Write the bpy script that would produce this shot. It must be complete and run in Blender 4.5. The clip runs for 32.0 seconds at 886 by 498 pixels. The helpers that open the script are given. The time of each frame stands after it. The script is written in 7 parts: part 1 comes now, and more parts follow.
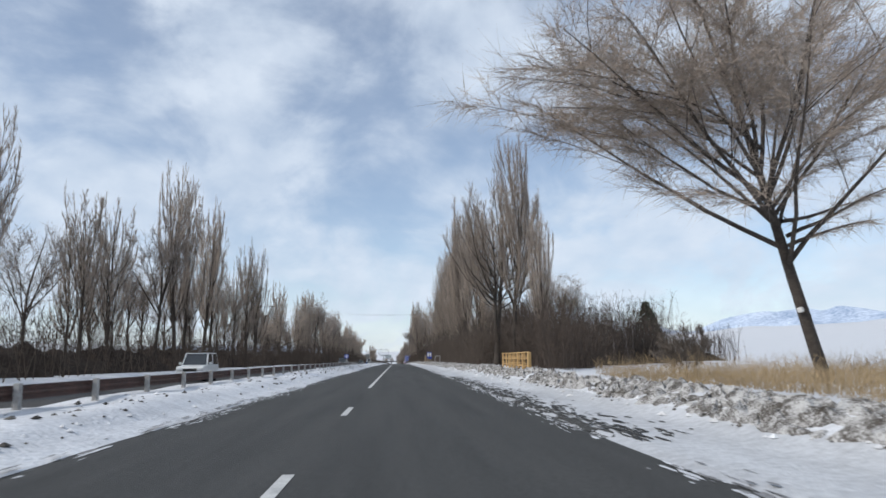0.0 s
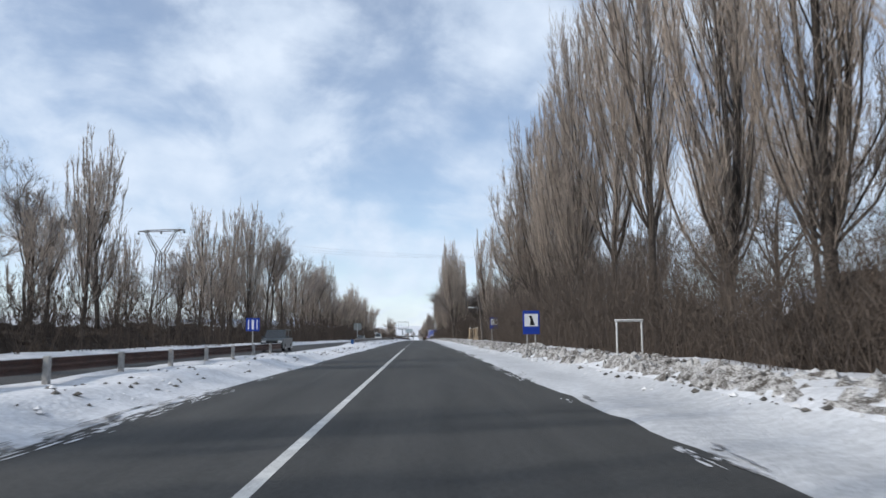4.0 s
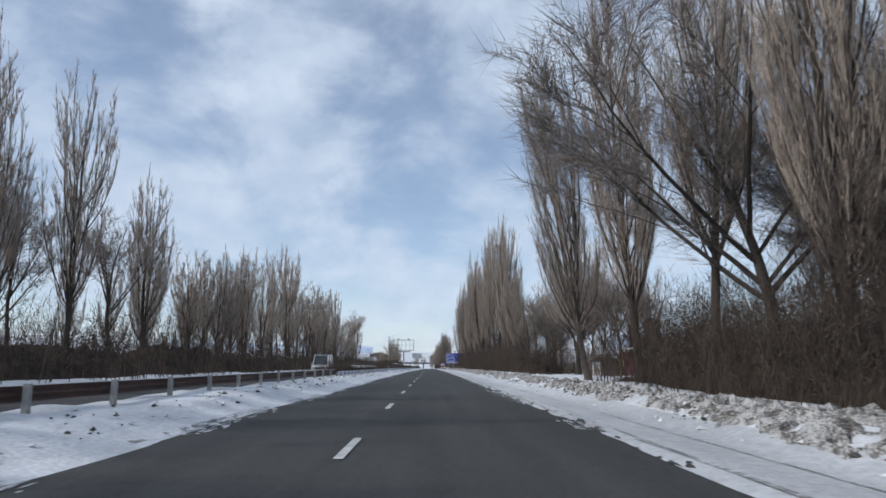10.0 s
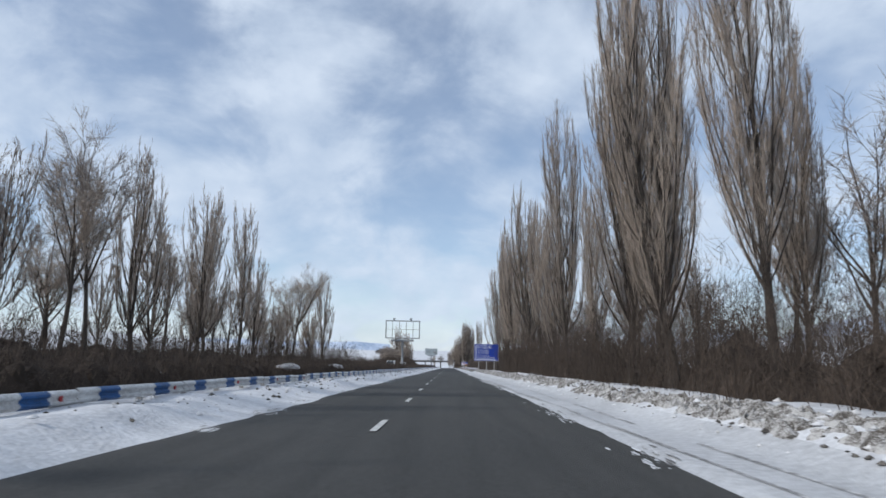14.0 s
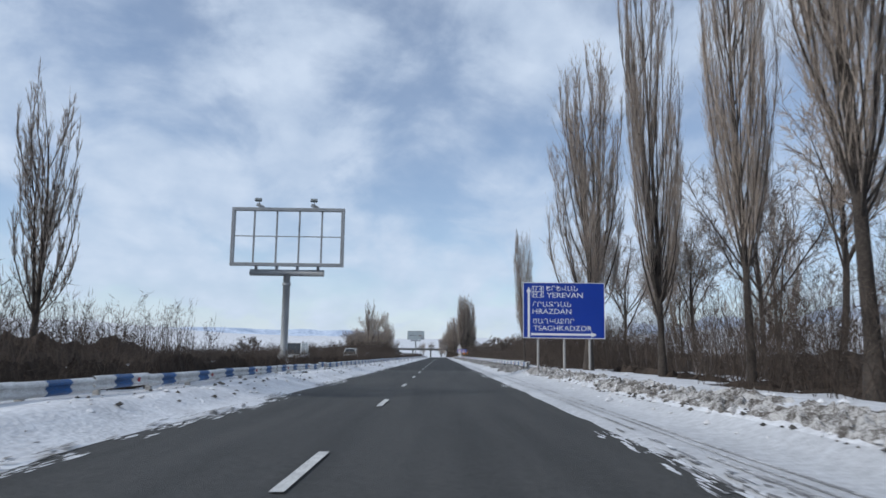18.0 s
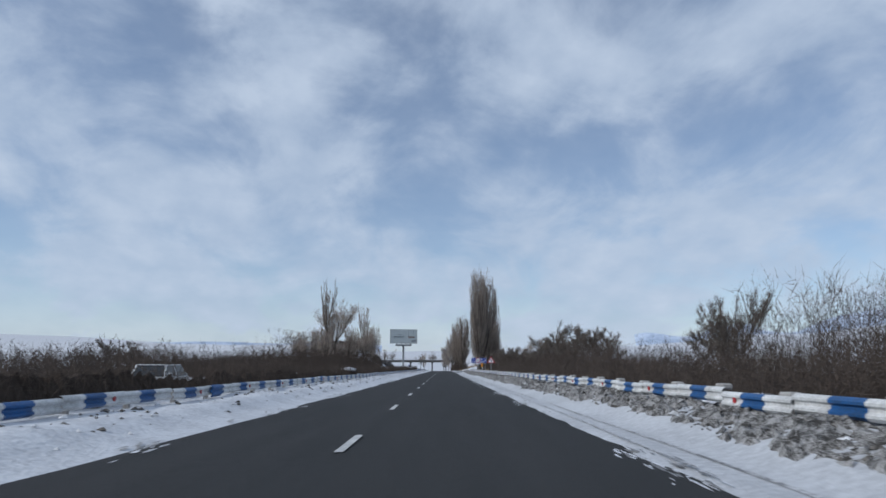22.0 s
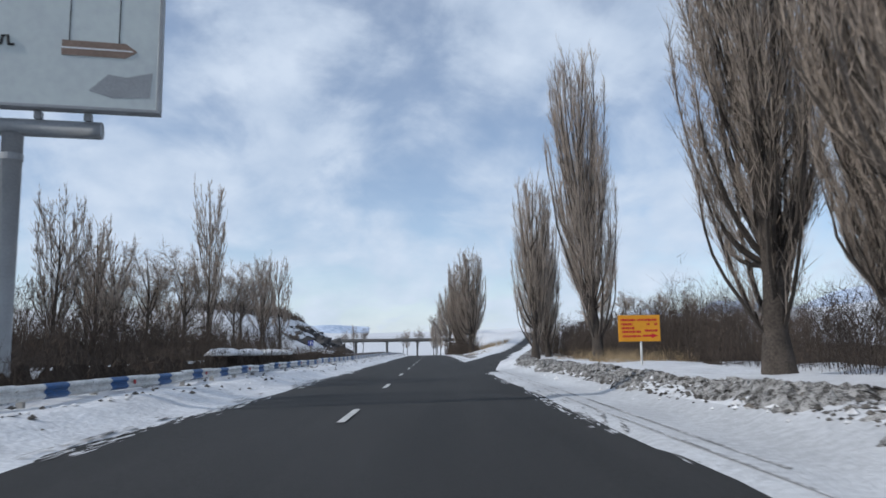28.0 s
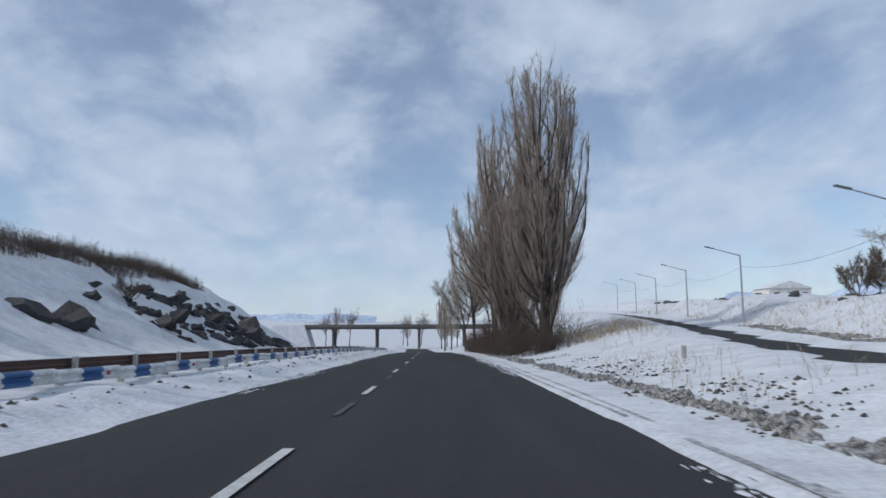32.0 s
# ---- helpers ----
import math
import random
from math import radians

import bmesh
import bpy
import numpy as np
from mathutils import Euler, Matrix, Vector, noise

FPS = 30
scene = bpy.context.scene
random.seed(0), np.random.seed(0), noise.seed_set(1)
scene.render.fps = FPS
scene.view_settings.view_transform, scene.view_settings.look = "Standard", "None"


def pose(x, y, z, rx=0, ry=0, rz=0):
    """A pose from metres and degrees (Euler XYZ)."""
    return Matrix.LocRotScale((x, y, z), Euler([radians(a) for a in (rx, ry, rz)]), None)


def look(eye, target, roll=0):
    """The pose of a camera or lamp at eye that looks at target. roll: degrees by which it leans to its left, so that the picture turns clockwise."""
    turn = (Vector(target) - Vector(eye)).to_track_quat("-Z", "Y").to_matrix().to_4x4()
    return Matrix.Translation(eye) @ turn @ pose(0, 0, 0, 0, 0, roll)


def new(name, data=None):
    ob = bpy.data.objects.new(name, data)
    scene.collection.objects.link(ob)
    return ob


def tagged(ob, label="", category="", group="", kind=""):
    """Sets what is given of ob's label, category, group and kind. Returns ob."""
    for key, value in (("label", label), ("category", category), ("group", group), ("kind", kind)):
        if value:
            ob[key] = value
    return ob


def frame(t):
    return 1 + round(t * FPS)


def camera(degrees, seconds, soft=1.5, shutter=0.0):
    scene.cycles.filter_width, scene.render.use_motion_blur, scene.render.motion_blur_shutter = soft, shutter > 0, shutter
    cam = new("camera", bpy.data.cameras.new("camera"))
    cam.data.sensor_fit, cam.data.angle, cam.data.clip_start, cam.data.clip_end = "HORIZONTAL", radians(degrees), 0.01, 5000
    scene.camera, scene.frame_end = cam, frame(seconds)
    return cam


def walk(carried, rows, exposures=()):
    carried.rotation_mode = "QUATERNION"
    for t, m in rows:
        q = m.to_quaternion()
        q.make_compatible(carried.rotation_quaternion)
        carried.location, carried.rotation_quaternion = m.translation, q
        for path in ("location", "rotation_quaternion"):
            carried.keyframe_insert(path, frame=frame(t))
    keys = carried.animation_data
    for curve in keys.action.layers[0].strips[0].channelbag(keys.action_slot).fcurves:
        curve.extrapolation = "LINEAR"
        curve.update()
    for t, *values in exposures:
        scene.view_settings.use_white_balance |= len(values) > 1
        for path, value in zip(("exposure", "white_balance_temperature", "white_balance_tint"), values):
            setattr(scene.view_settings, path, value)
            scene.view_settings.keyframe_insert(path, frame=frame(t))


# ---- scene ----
# ---------- the road's line and height ----------
def road_z(y):
    """Height of the road surface along its length: a long gentle fall, then a crest."""
    if y < 0:
        return 0.0
    z = -min(y, 450.0) ** 2 / 80000.0
    if y > 450:
        z -= 0.01125 * (y - 450)
    if y > 850:
        d = min(y, 960.0) - 850
        z -= d * d / 12000.0
        if y > 960:
            z -= 0.0183 * min(y - 960, 60.0)
    return z


def road_dx(y):
    """Sideways bend of the road to the left near its far end."""
    return -max(0.0, y - 830.0) ** 2 / 8000.0 if y < 1100 else -9.1 - (y - 1100) * 0.0675


def road_slope(y):
    return (road_z(y + 1.0) - road_z(y - 1.0)) / 2.0


EYE = 1.355


def ride(x, y, yaw, pitch, roll):
    """Pose of the camera in the car at y metres along the road."""
    tilt = math.degrees(math.atan(-min(max(y, 0.0), 450.0) / 40000.0))
    return pose(x, y, road_z(y) + EYE, 90 + pitch + tilt, 0, yaw) @ pose(0, 0, 0, 0, 0, roll)


cam = camera(62.0, 32.0, soft=1.6, shutter=0.08)
PATH = [
    (0, ride(-0.28, 0.00, -3.62, 8.34, -0.68)),
    (0.5, ride(-0.25, 12.94, -3.74, 8.11, -0.48)),
    (1, ride(-0.21, 25.89, -3.86, 7.87, -0.29)),
    (1.5, ride(-0.17, 38.84, -3.66, 7.58, -0.04)),
    (2, ride(-0.14, 51.79, -3.01, 6.96, 0.14)),
    (2.5, ride(-0.11, 64.74, -2.41, 6.51, 0.03)),
    (3, ride(-0.08, 77.70, -1.81, 6.07, -0.07)),
    (3.5, ride(-0.07, 90.67, -1.82, 6.31, -0.17)),
    (5.5, ride(-0.02, 142.53, -1.87, 7.27, -0.57)),
    (6, ride(-0.01, 155.50, -1.88, 7.51, -0.67)),
    (6.5, ride(-0.05, 168.47, -1.42, 7.52, -0.51)),
    (7, ride(-0.09, 181.44, -1.59, 7.65, -0.40)),
    (7.5, ride(-0.12, 194.42, -1.56, 8.04, -0.32)),
    (8, ride(-0.16, 207.39, -1.54, 8.35, -0.12)),
    (8.5, ride(-0.19, 220.36, -1.43, 8.68, -0.04)),
    (9, ride(-0.21, 233.33, -1.38, 8.95, 0.24)),
    (9.5, ride(-0.23, 246.30, -1.20, 9.03, 0.30)),
    (10, ride(-0.25, 259.26, -0.88, 8.87, 0.41)),
    (10.5, ride(-0.23, 272.23, -0.51, 8.79, 0.54)),
    (11, ride(-0.20, 285.19, -0.35, 8.48, 0.20)),
    (11.5, ride(-0.18, 298.16, -0.22, 8.15, 0.30)),
    (12, ride(-0.16, 311.12, -0.09, 7.82, 0.40)),
    (12.5, ride(-0.13, 324.09, 0.04, 7.84, 0.55)),
    (13, ride(-0.11, 337.06, 0.17, 7.86, 0.70)),
    (13.5, ride(-0.08, 350.03, 0.11, 8.62, 0.91)),
    (14, ride(-0.06, 363.00, 0.62, 8.90, 1.04)),
    (14.5, ride(-0.05, 375.97, 0.63, 8.81, 0.98)),
    (16.5, ride(-0.03, 427.83, 0.66, 8.48, 0.74)),
    (17, ride(-0.01, 440.79, 0.33, 8.14, 0.64)),
    (17.5, ride(0.00, 453.75, 0.13, 8.15, 0.73)),
    (18, ride(0.01, 466.70, -0.08, 8.17, 0.82)),
    (18.5, ride(0.04, 479.64, -0.35, 8.02, 0.83)),
    (19, ride(0.06, 492.59, -0.63, 7.87, 0.84)),
    (19.5, ride(0.09, 505.51, -0.60, 8.06, 0.60)),
    (20, ride(0.11, 518.44, -0.57, 8.25, 0.37)),
    (20.5, ride(0.11, 531.34, -0.30, 8.65, 0.42)),
    (21, ride(0.11, 544.24, -0.03, 9.06, 0.48)),
    (21.5, ride(0.11, 557.12, 0.03, 9.09, 0.32)),
    (22, ride(0.12, 570.00, 0.10, 9.13, 0.17)),
    (22.5, ride(0.09, 582.85, -0.14, 9.01, -0.07)),
    (23, ride(0.07, 595.70, -0.53, 9.09, -0.30)),
    (23.5, ride(0.05, 608.54, -0.68, 8.84, -0.44)),
    (24, ride(0.03, 621.36, -0.88, 8.84, -0.24)),
    (24.5, ride(0.05, 634.19, -0.78, 8.76, -0.22)),
    (26.5, ride(0.11, 685.52, -0.42, 8.27, -0.13)),
    (27, ride(0.13, 698.35, -0.33, 8.15, -0.11)),
    (27.5, ride(0.16, 711.22, -0.45, 8.10, -0.33)),
    (28, ride(0.19, 724.10, -0.77, 7.69, -0.65)),
    (28.5, ride(0.22, 737.01, -0.81, 7.51, -0.72)),
    (29, ride(0.25, 749.92, -0.85, 7.33, -0.79)),
    (29.5, ride(0.28, 762.87, -0.71, 7.12, -0.55)),
    (30, ride(0.31, 775.81, -0.58, 6.90, -0.31)),
    (30.5, ride(0.31, 788.78, -0.55, 6.84, -0.20)),
    (31, ride(0.32, 801.76, -0.55, 6.87, -0.10)),
    (31.5, ride(0.33, 814.76, -0.51, 7.09, -0.19)),
    (32, ride(0.34, 827.77, -0.05, 6.95, -0.23)),
]
LIGHT_ROWS = [(0, 0.08, 6550, 10), (1, -0.1, 6200, 10), (2, 0.23, 6500, 10), (3, 0.22, 6450, 10), (6, 0.15, 6450, 10), (7, 0.07, 6350, 10), (9, -0.05, 6260, 10), (14, 0.02, 6350, 10), (19, -0.15, 6150, 10), (21, -0.33, 6080, 10), (23, -0.36, 6050, 10), (26.8, -0.17, 6150, 10), (28, -0.03, 6300, 10), (29, -0.2, 6100, 10), (30, 0.0, 6250, 10), (32, -0.28, 6150, 10)]
walk(cam, PATH, LIGHT_ROWS)

# ---------- sky, sun and exposure ----------
SUN_DIR = Vector((-0.84, -0.30, 0.60)).normalized()
sun_az = math.atan2(SUN_DIR.x, SUN_DIR.y)
sun_el = math.asin(SUN_DIR.z)
scene.view_settings.exposure = 0.0


def build_world():
    w = bpy.data.worlds.new("winter_sky")
    scene.world = w
    w.use_nodes = True
    nt = w.node_tree
    n, l = nt.nodes, nt.links
    n.clear()
    out = n.new("ShaderNodeOutputWorld")
    bg = n.new("ShaderNodeBackground")
    bg.inputs["Strength"].default_value = 0.13
    sky = n.new("ShaderNodeTexSky")
    sky.sky_type = "NISHITA"
    sky.sun_disc = False
    sky.sun_elevation = sun_el
    sky.sun_rotation = sun_az
    sky.altitude = 1700
    sky.air_density = 1.0
    sky.dust_density = 0.6
    co = n.new("ShaderNodeTexCoord")
    sep = n.new("ShaderNodeSeparateXYZ")
    l.new(co.outputs["Generated"], sep.inputs[0])

    def m(op, a, b=None, clamp=False):
        q = n.new("ShaderNodeMath")
        q.operation = op
        q.use_clamp = clamp
        for i, v in enumerate((a, b)):
            if v is None:
                continue
            if isinstance(v, (int, float)):
                q.inputs[i].default_value = v
            else:
                l.new(v, q.inputs[i])
        return q.outputs[0]

    up = m("ADD", m("MAXIMUM", sep.outputs[2], 0.0), 0.42)
    u = m("DIVIDE", sep.outputs[0], up)
    v = m("DIVIDE", sep.outputs[1], up)
    comb = n.new("ShaderNodeCombineXYZ")
    l.new(m("MULTIPLY", u, 1.0), comb.inputs[0])
    l.new(m("MULTIPLY", v, 0.9), comb.inputs[1])
    mp = n.new("ShaderNodeMapping")
    mp.inputs["Rotation"].default_value = (0, 0, 1.26)
    mp.inputs["Location"].default_value = (5.3, 2.2, 0.0)
    l.new(comb.outputs[0], mp.inputs["Vector"])
    big = n.new("ShaderNodeTexNoise")
    big.inputs["Scale"].default_value = 3.3
    big.inputs["Detail"].default_value = 10.0
    big.inputs["Roughness"].default_value = 0.56
    big.inputs["Distortion"].default_value = 0.35
    l.new(mp.outputs[0], big.inputs["Vector"])
    wide = n.new("ShaderNodeTexNoise")
    wide.inputs["Scale"].default_value = 1.3
    wide.inputs["Detail"].default_value = 3.0
    l.new(mp.outputs[0], wide.inputs["Vector"])
    both = m("ADD", m("MULTIPLY", big.outputs["Fac"], 0.75), m("MULTIPLY", wide.outputs["Fac"], 0.35))
    ramp = n.new("ShaderNodeValToRGB")
    ramp.color_ramp.interpolation = "EASE"
    ramp.color_ramp.elements[0].position = 0.41
    ramp.color_ramp.elements[0].color = (0.29, 0.29, 0.29, 1)
    ramp.color_ramp.elements[1].position = 0.61
    l.new(both, ramp.inputs[0])
    fine = n.new("ShaderNodeTexNoise")
    fine.inputs["Scale"].default_value = 8.0
    fine.inputs["Detail"].default_value = 8.0
    l.new(mp.outputs[0], fine.inputs["Vector"])
    fac = m("MULTIPLY", ramp.outputs[0], m("ADD", m("MULTIPLY", fine.outputs["Fac"], 0.5), 0.68), True)
    tone = n.new("ShaderNodeMix")
    tone.data_type = "RGBA"
    tone.inputs["A"].default_value = (3.55, 4.4, 5.6, 1)
    tone.inputs["B"].default_value = (6.0, 6.6, 7.4, 1)
    l.new(fine.outputs["Fac"], tone.inputs["Factor"])
    mix = n.new("ShaderNodeMix")
    mix.data_type = "RGBA"
    haze = m("POWER", m("SUBTRACT", 1.0, m("MAXIMUM", sep.outputs[2], 0.0), True), 7.0)
    l.new(m("MAXIMUM", m("MULTIPLY", fac, 0.95), m("MULTIPLY", haze, 0.8)), mix.inputs["Factor"])
    l.new(sky.outputs[0], mix.inputs["A"])
    l.new(tone.outputs["Result"], mix.inputs["B"])
    l.new(mix.outputs["Result"], bg.inputs["Color"])
    l.new(bg.outputs[0], out.inputs[0])


build_world()
sun = new("sun", bpy.data.lights.new("sun", "SUN"))
sun.data.energy = 2.6
sun.data.angle = radians(1.2)
sun.data.color = (1.0, 0.95, 0.87)
sun.matrix_world = look((0, 0, 60), Vector((0, 0, 60)) - SUN_DIR)

# ---------- materials ----------


def material(name, base, rough=0.8, vary=0.0, scale=6.0, dark=None, bump=0.0, bump_scale=40.0, metal=0.0, island=0.0, objrand=0.0, spec=0.4, sharp=1.0, stretch=None):
    """A noise-driven surface: base and dark colours mixed at two scales, with fine relief."""
    mt = bpy.data.materials.new(name)
    mt.use_nodes = True
    nt = mt.node_tree
    n, l = nt.nodes, nt.links
    b = n["Principled BSDF"]
    b.inputs["Roughness"].default_value = rough
    b.inputs["Metallic"].default_value = metal
    b.inputs["Specular IOR Level"].default_value = spec
    geo = n.new("ShaderNodeNewGeometry")
    dark = dark or tuple(c * 0.6 for c in base)
    mix = n.new("ShaderNodeMix")
    mix.data_type = "RGBA"
    mix.inputs["A"].default_value = (*base, 1)
    mix.inputs["B"].default_value = (*dark, 1)
    big = n.new("ShaderNodeTexNoise")
    big.inputs["Scale"].default_value = scale
    big.inputs["Detail"].default_value = 6.0
    where = geo.outputs["Position"]
    if stretch:
        long = n.new("ShaderNodeVectorMath")
        long.operation = "MULTIPLY"
        long.inputs[1].default_value = stretch
        l.new(where, long.inputs[0])
        where = long.outputs[0]
    l.new(where, big.inputs["Vector"])
    grain = n.new("ShaderNodeTexNoise")
    grain.inputs["Scale"].default_value = scale * 9.0
    grain.inputs["Detail"].default_value = 3.0
    l.new(geo.outputs["Position"], grain.inputs["Vector"])
    add = n.new("ShaderNodeMath")
    add.operation = "ADD"
    l.new(big.outputs["Fac"], add.inputs[0])
    l.new(grain.outputs["Fac"], add.inputs[1])
    rng = n.new("ShaderNodeMapRange")
    rng.inputs["From Min"].default_value = 1.0 - 0.25 / sharp
    rng.inputs["From Max"].default_value = 1.0 + 0.25 / sharp
    rng.inputs["To Min"].default_value = 0.0
    rng.inputs["To Max"].default_value = vary
    l.new(add.outputs[0], rng.inputs["Value"])
    l.new(rng.outputs[0], mix.inputs["Factor"])
    col = mix.outputs["Result"]
    for amount, src in ((island, "isl"), (objrand, "obj")):
        if amount > 0:
            if src == "isl":
                o = geo.outputs["Random Per Island"]
            else:
                info = n.new("ShaderNodeObjectInfo")
                o = info.outputs["Random"]
            r2 = n.new("ShaderNodeMapRange")
            r2.inputs["To Min"].default_value = 1.0 - amount
            r2.inputs["To Max"].default_value = 1.0 + amount
            l.new(o, r2.inputs["Value"])
            sc = n.new("ShaderNodeVectorMath")
            sc.operation = "SCALE"
            l.new(col, sc.inputs[0])
            l.new(r2.outputs[0], sc.inputs["Scale"])
            col = sc.outputs[0]
    l.new(col, b.inputs["Base Color"])
    if bump > 0:
        bt = n.new("ShaderNodeTexNoise")
        bt.inputs["Scale"].default_value = bump_scale
        bt.inputs["Detail"].default_value = 5.0
        l.new(geo.outputs["Position"], bt.inputs["Vector"])
        bp = n.new("ShaderNodeBump")
        bp.inputs["Strength"].default_value = bump
        bp.inputs["Distance"].default_value = 0.05
        l.new(bt.outputs["Fac"], bp.inputs["Height"])
        l.new(bp.outputs[0], b.inputs["Normal"])
    return mt


M_SNOW = material("snow", (0.69, 0.705, 0.735), 0.75, 0.8, 0.9, (0.43, 0.44, 0.465), 0.7, 9.0)
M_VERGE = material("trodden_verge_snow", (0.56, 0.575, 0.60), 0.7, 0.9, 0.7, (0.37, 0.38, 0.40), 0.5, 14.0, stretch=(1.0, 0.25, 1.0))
M_SNOWLUMP = material("lumpy_snow", (0.74, 0.75, 0.775), 0.8, 0.9, 1.6, (0.50, 0.49, 0.485), 0.5, 12.0, island=0.12)
M_DIRT = material("frozen_dirt_clods", (0.13, 0.118, 0.105), 0.95, 0.9, 2.5, (0.05, 0.046, 0.042), 0.5, 30.0, island=0.55)
M_DIRTBANK = material("dirty_ploughed_snow", (0.47, 0.465, 0.46), 0.95, 1.0, 3.0, (0.08, 0.07, 0.061), 1.0, 14.0, sharp=1.9)
M_GRAVEL = material("gravelly_frozen_bank", (0.36, 0.355, 0.35), 0.95, 1.0, 5.0, (0.045, 0.042, 0.039), 1.0, 18.0, sharp=2.4)
# The shade deep inside the brush is put into this dark colour.
M_CORE_SHADE = material("shaded_brush_core", (0.070, 0.054, 0.044), 1.0, 1.0, 0.35, (0.034, 0.027, 0.022), 0.9, 9.0, spec=0.1)
M_TRACK = material("tyre_pressed_snow", (0.56, 0.565, 0.58), 0.7, 1.0, 0.9, (0.20, 0.20, 0.205), 0.3, 30.0, sharp=1.6)
M_SLUSH = material("grey_slush", (0.30, 0.30, 0.31), 0.7, 1.0, 1.8, (0.12, 0.12, 0.125), 0.3, 20.0)
M_ASPHALT = material("asphalt", (0.074, 0.074, 0.073), 0.85, 1.0, 1.4, (0.044, 0.045, 0.045), 0.6, 90.0, spec=0.3, stretch=(1.0, 0.05, 1.0))
# Asphalt further along: the darker exposure there is put into its base colour.
M_ASPHALT_DIMMED = material("exposure_dimmed_asphalt", (0.039, 0.039, 0.040), 0.85, 1.0, 1.4, (0.023, 0.024, 0.025), 0.6, 90.0, spec=0.3, stretch=(1.0, 0.05, 1.0))
M_ASPHALT_OLD = material("old_asphalt", (0.055, 0.053, 0.052), 0.85, 0.8, 0.3, (0.05, 0.05, 0.05), 0.25, 120.0, spec=0.3)
M_LINE = material("road_paint", (0.62, 0.62, 0.60), 0.6, 0.9, 3.0, (0.32, 0.32, 0.32), 0.1, 90.0)
M_LINE_WORN = material("worn_road_paint", (0.062, 0.062, 0.062), 0.7, 0.9, 5.0, (0.04, 0.04, 0.04), 0.1, 90.0)
M_BARK = material("poplar_bark", (0.088, 0.073, 0.062), 0.95, 0.9, 1.4, (0.034, 0.028, 0.024), 0.8, 22.0, objrand=0.2)
M_TWIG = material("poplar_twigs", (0.37, 0.308, 0.258), 0.9, 0.6, 0.5, (0.255, 0.211, 0.178), island=0.3, objrand=0.16)
M_TWIG_GREY = material("grey_twigs", (0.27, 0.232, 0.208), 0.9, 0.6, 0.5, (0.18, 0.155, 0.138), island=0.3, objrand=0.16)
M_BRUSH = material("bare_brush", (0.092, 0.070, 0.056), 0.95, 0.8, 0.12, (0.050, 0.039, 0.032), island=0.32)
M_BRUSH_PALE = material("pale_brush", (0.125, 0.099, 0.081), 0.95, 0.8, 0.12, (0.075, 0.060, 0.050), island=0.32)
M_BUSH = material("bush_twigs", (0.175, 0.145, 0.122), 0.95, 0.8, 0.3, (0.105, 0.086, 0.073), island=0.3)
M_GRASS = material("dry_grass", (0.38, 0.28, 0.16), 0.9, 0.6, 0.8, (0.25, 0.18, 0.105), island=0.35)
M_ROCK = material("dark_rock", (0.075, 0.073, 0.075), 0.9, 0.9, 0.5, (0.03, 0.03, 0.033), 0.7, 5.0)
M_GALV = material("galvanised_steel", (0.42, 0.43, 0.44), 0.55, 0.7, 2.0, (0.30, 0.30, 0.31), 0.1, 60.0, metal=0.6)
M_GREYPAINT = material("grey_painted_steel", (0.33, 0.345, 0.36), 0.5, 0.6, 2.0, (0.24, 0.25, 0.26), 0.1, 50.0)
M_WHITEPAINT = material("white_rail_paint", (0.76, 0.765, 0.76), 0.5, 0.95, 2.2, (0.42, 0.42, 0.41), 0.15, 30.0)
M_BLUEPAINT = material("blue_rail_paint", (0.012, 0.105, 0.32), 0.5, 0.8, 2.5, (0.02, 0.05, 0.11), 0.15, 30.0)
M_REDPAINT = material("red_paint", (0.42, 0.03, 0.035), 0.45, 0.5, 4.0, (0.25, 0.02, 0.02))
M_RUST = material("rusty_brown_rail", (0.115, 0.06, 0.048), 0.75, 0.9, 2.0, (0.05, 0.035, 0.03), 0.3, 25.0)
M_CONC = material("weathered_concrete", (0.42, 0.41, 0.39), 0.9, 0.9, 1.2, (0.26, 0.25, 0.24), 0.4, 20.0)
# Bridge concrete, with the shade on its near face put into the colour.
M_CONC_SHADED = material("shaded_old_concrete", (0.15, 0.142, 0.135), 0.9, 0.9, 0.8, (0.08, 0.076, 0.072), 0.4, 20.0)
M_SIGNBLUE = material("blue_sign_face", (0.005, 0.040, 0.33), 0.4, 0.25, 1.5, (0.004, 0.03, 0.24), spec=0.5)
M_SIGNWHITE = material("white_sign_face", (0.78, 0.79, 0.80), 0.4, 0.25, 2.0, (0.66, 0.67, 0.68), spec=0.5)
M_SIGNBLACK = material("black_sign_ink", (0.012, 0.012, 0.013), 0.5, 0.2, 2.0)
M_SIGNRED = material("red_sign_face", (0.55, 0.015, 0.03), 0.4, 0.2, 2.0)
M_SIGNORANGE = material("orange_sign_face", (0.75, 0.33, 0.02), 0.45, 0.4, 3.0, (0.58, 0.24, 0.02))
M_SIGNBACK = material("bare_sign_back", (0.20, 0.22, 0.22), 0.6, 0.6, 2.0, metal=0.3)
M_POSTER = material("billboard_poster", (0.55, 0.60, 0.59), 0.5, 0.5, 0.6, (0.42, 0.45, 0.48))
M_WOOD = material("yellow_fence_timber", (0.60, 0.40, 0.18), 0.8, 0.8, 3.0, (0.42, 0.26, 0.11), 0.4, 30.0, objrand=0.12)
M_STUMP = material("weathered_stump", (0.36, 0.28, 0.19), 0.9, 0.9, 1.8, (0.18, 0.125, 0.08), 0.8, 12.0)
M_POLE = material("tarred_wood_pole", (0.12, 0.10, 0.085), 0.9, 0.7, 2.0, (0.06, 0.05, 0.045), 0.5, 25.0)
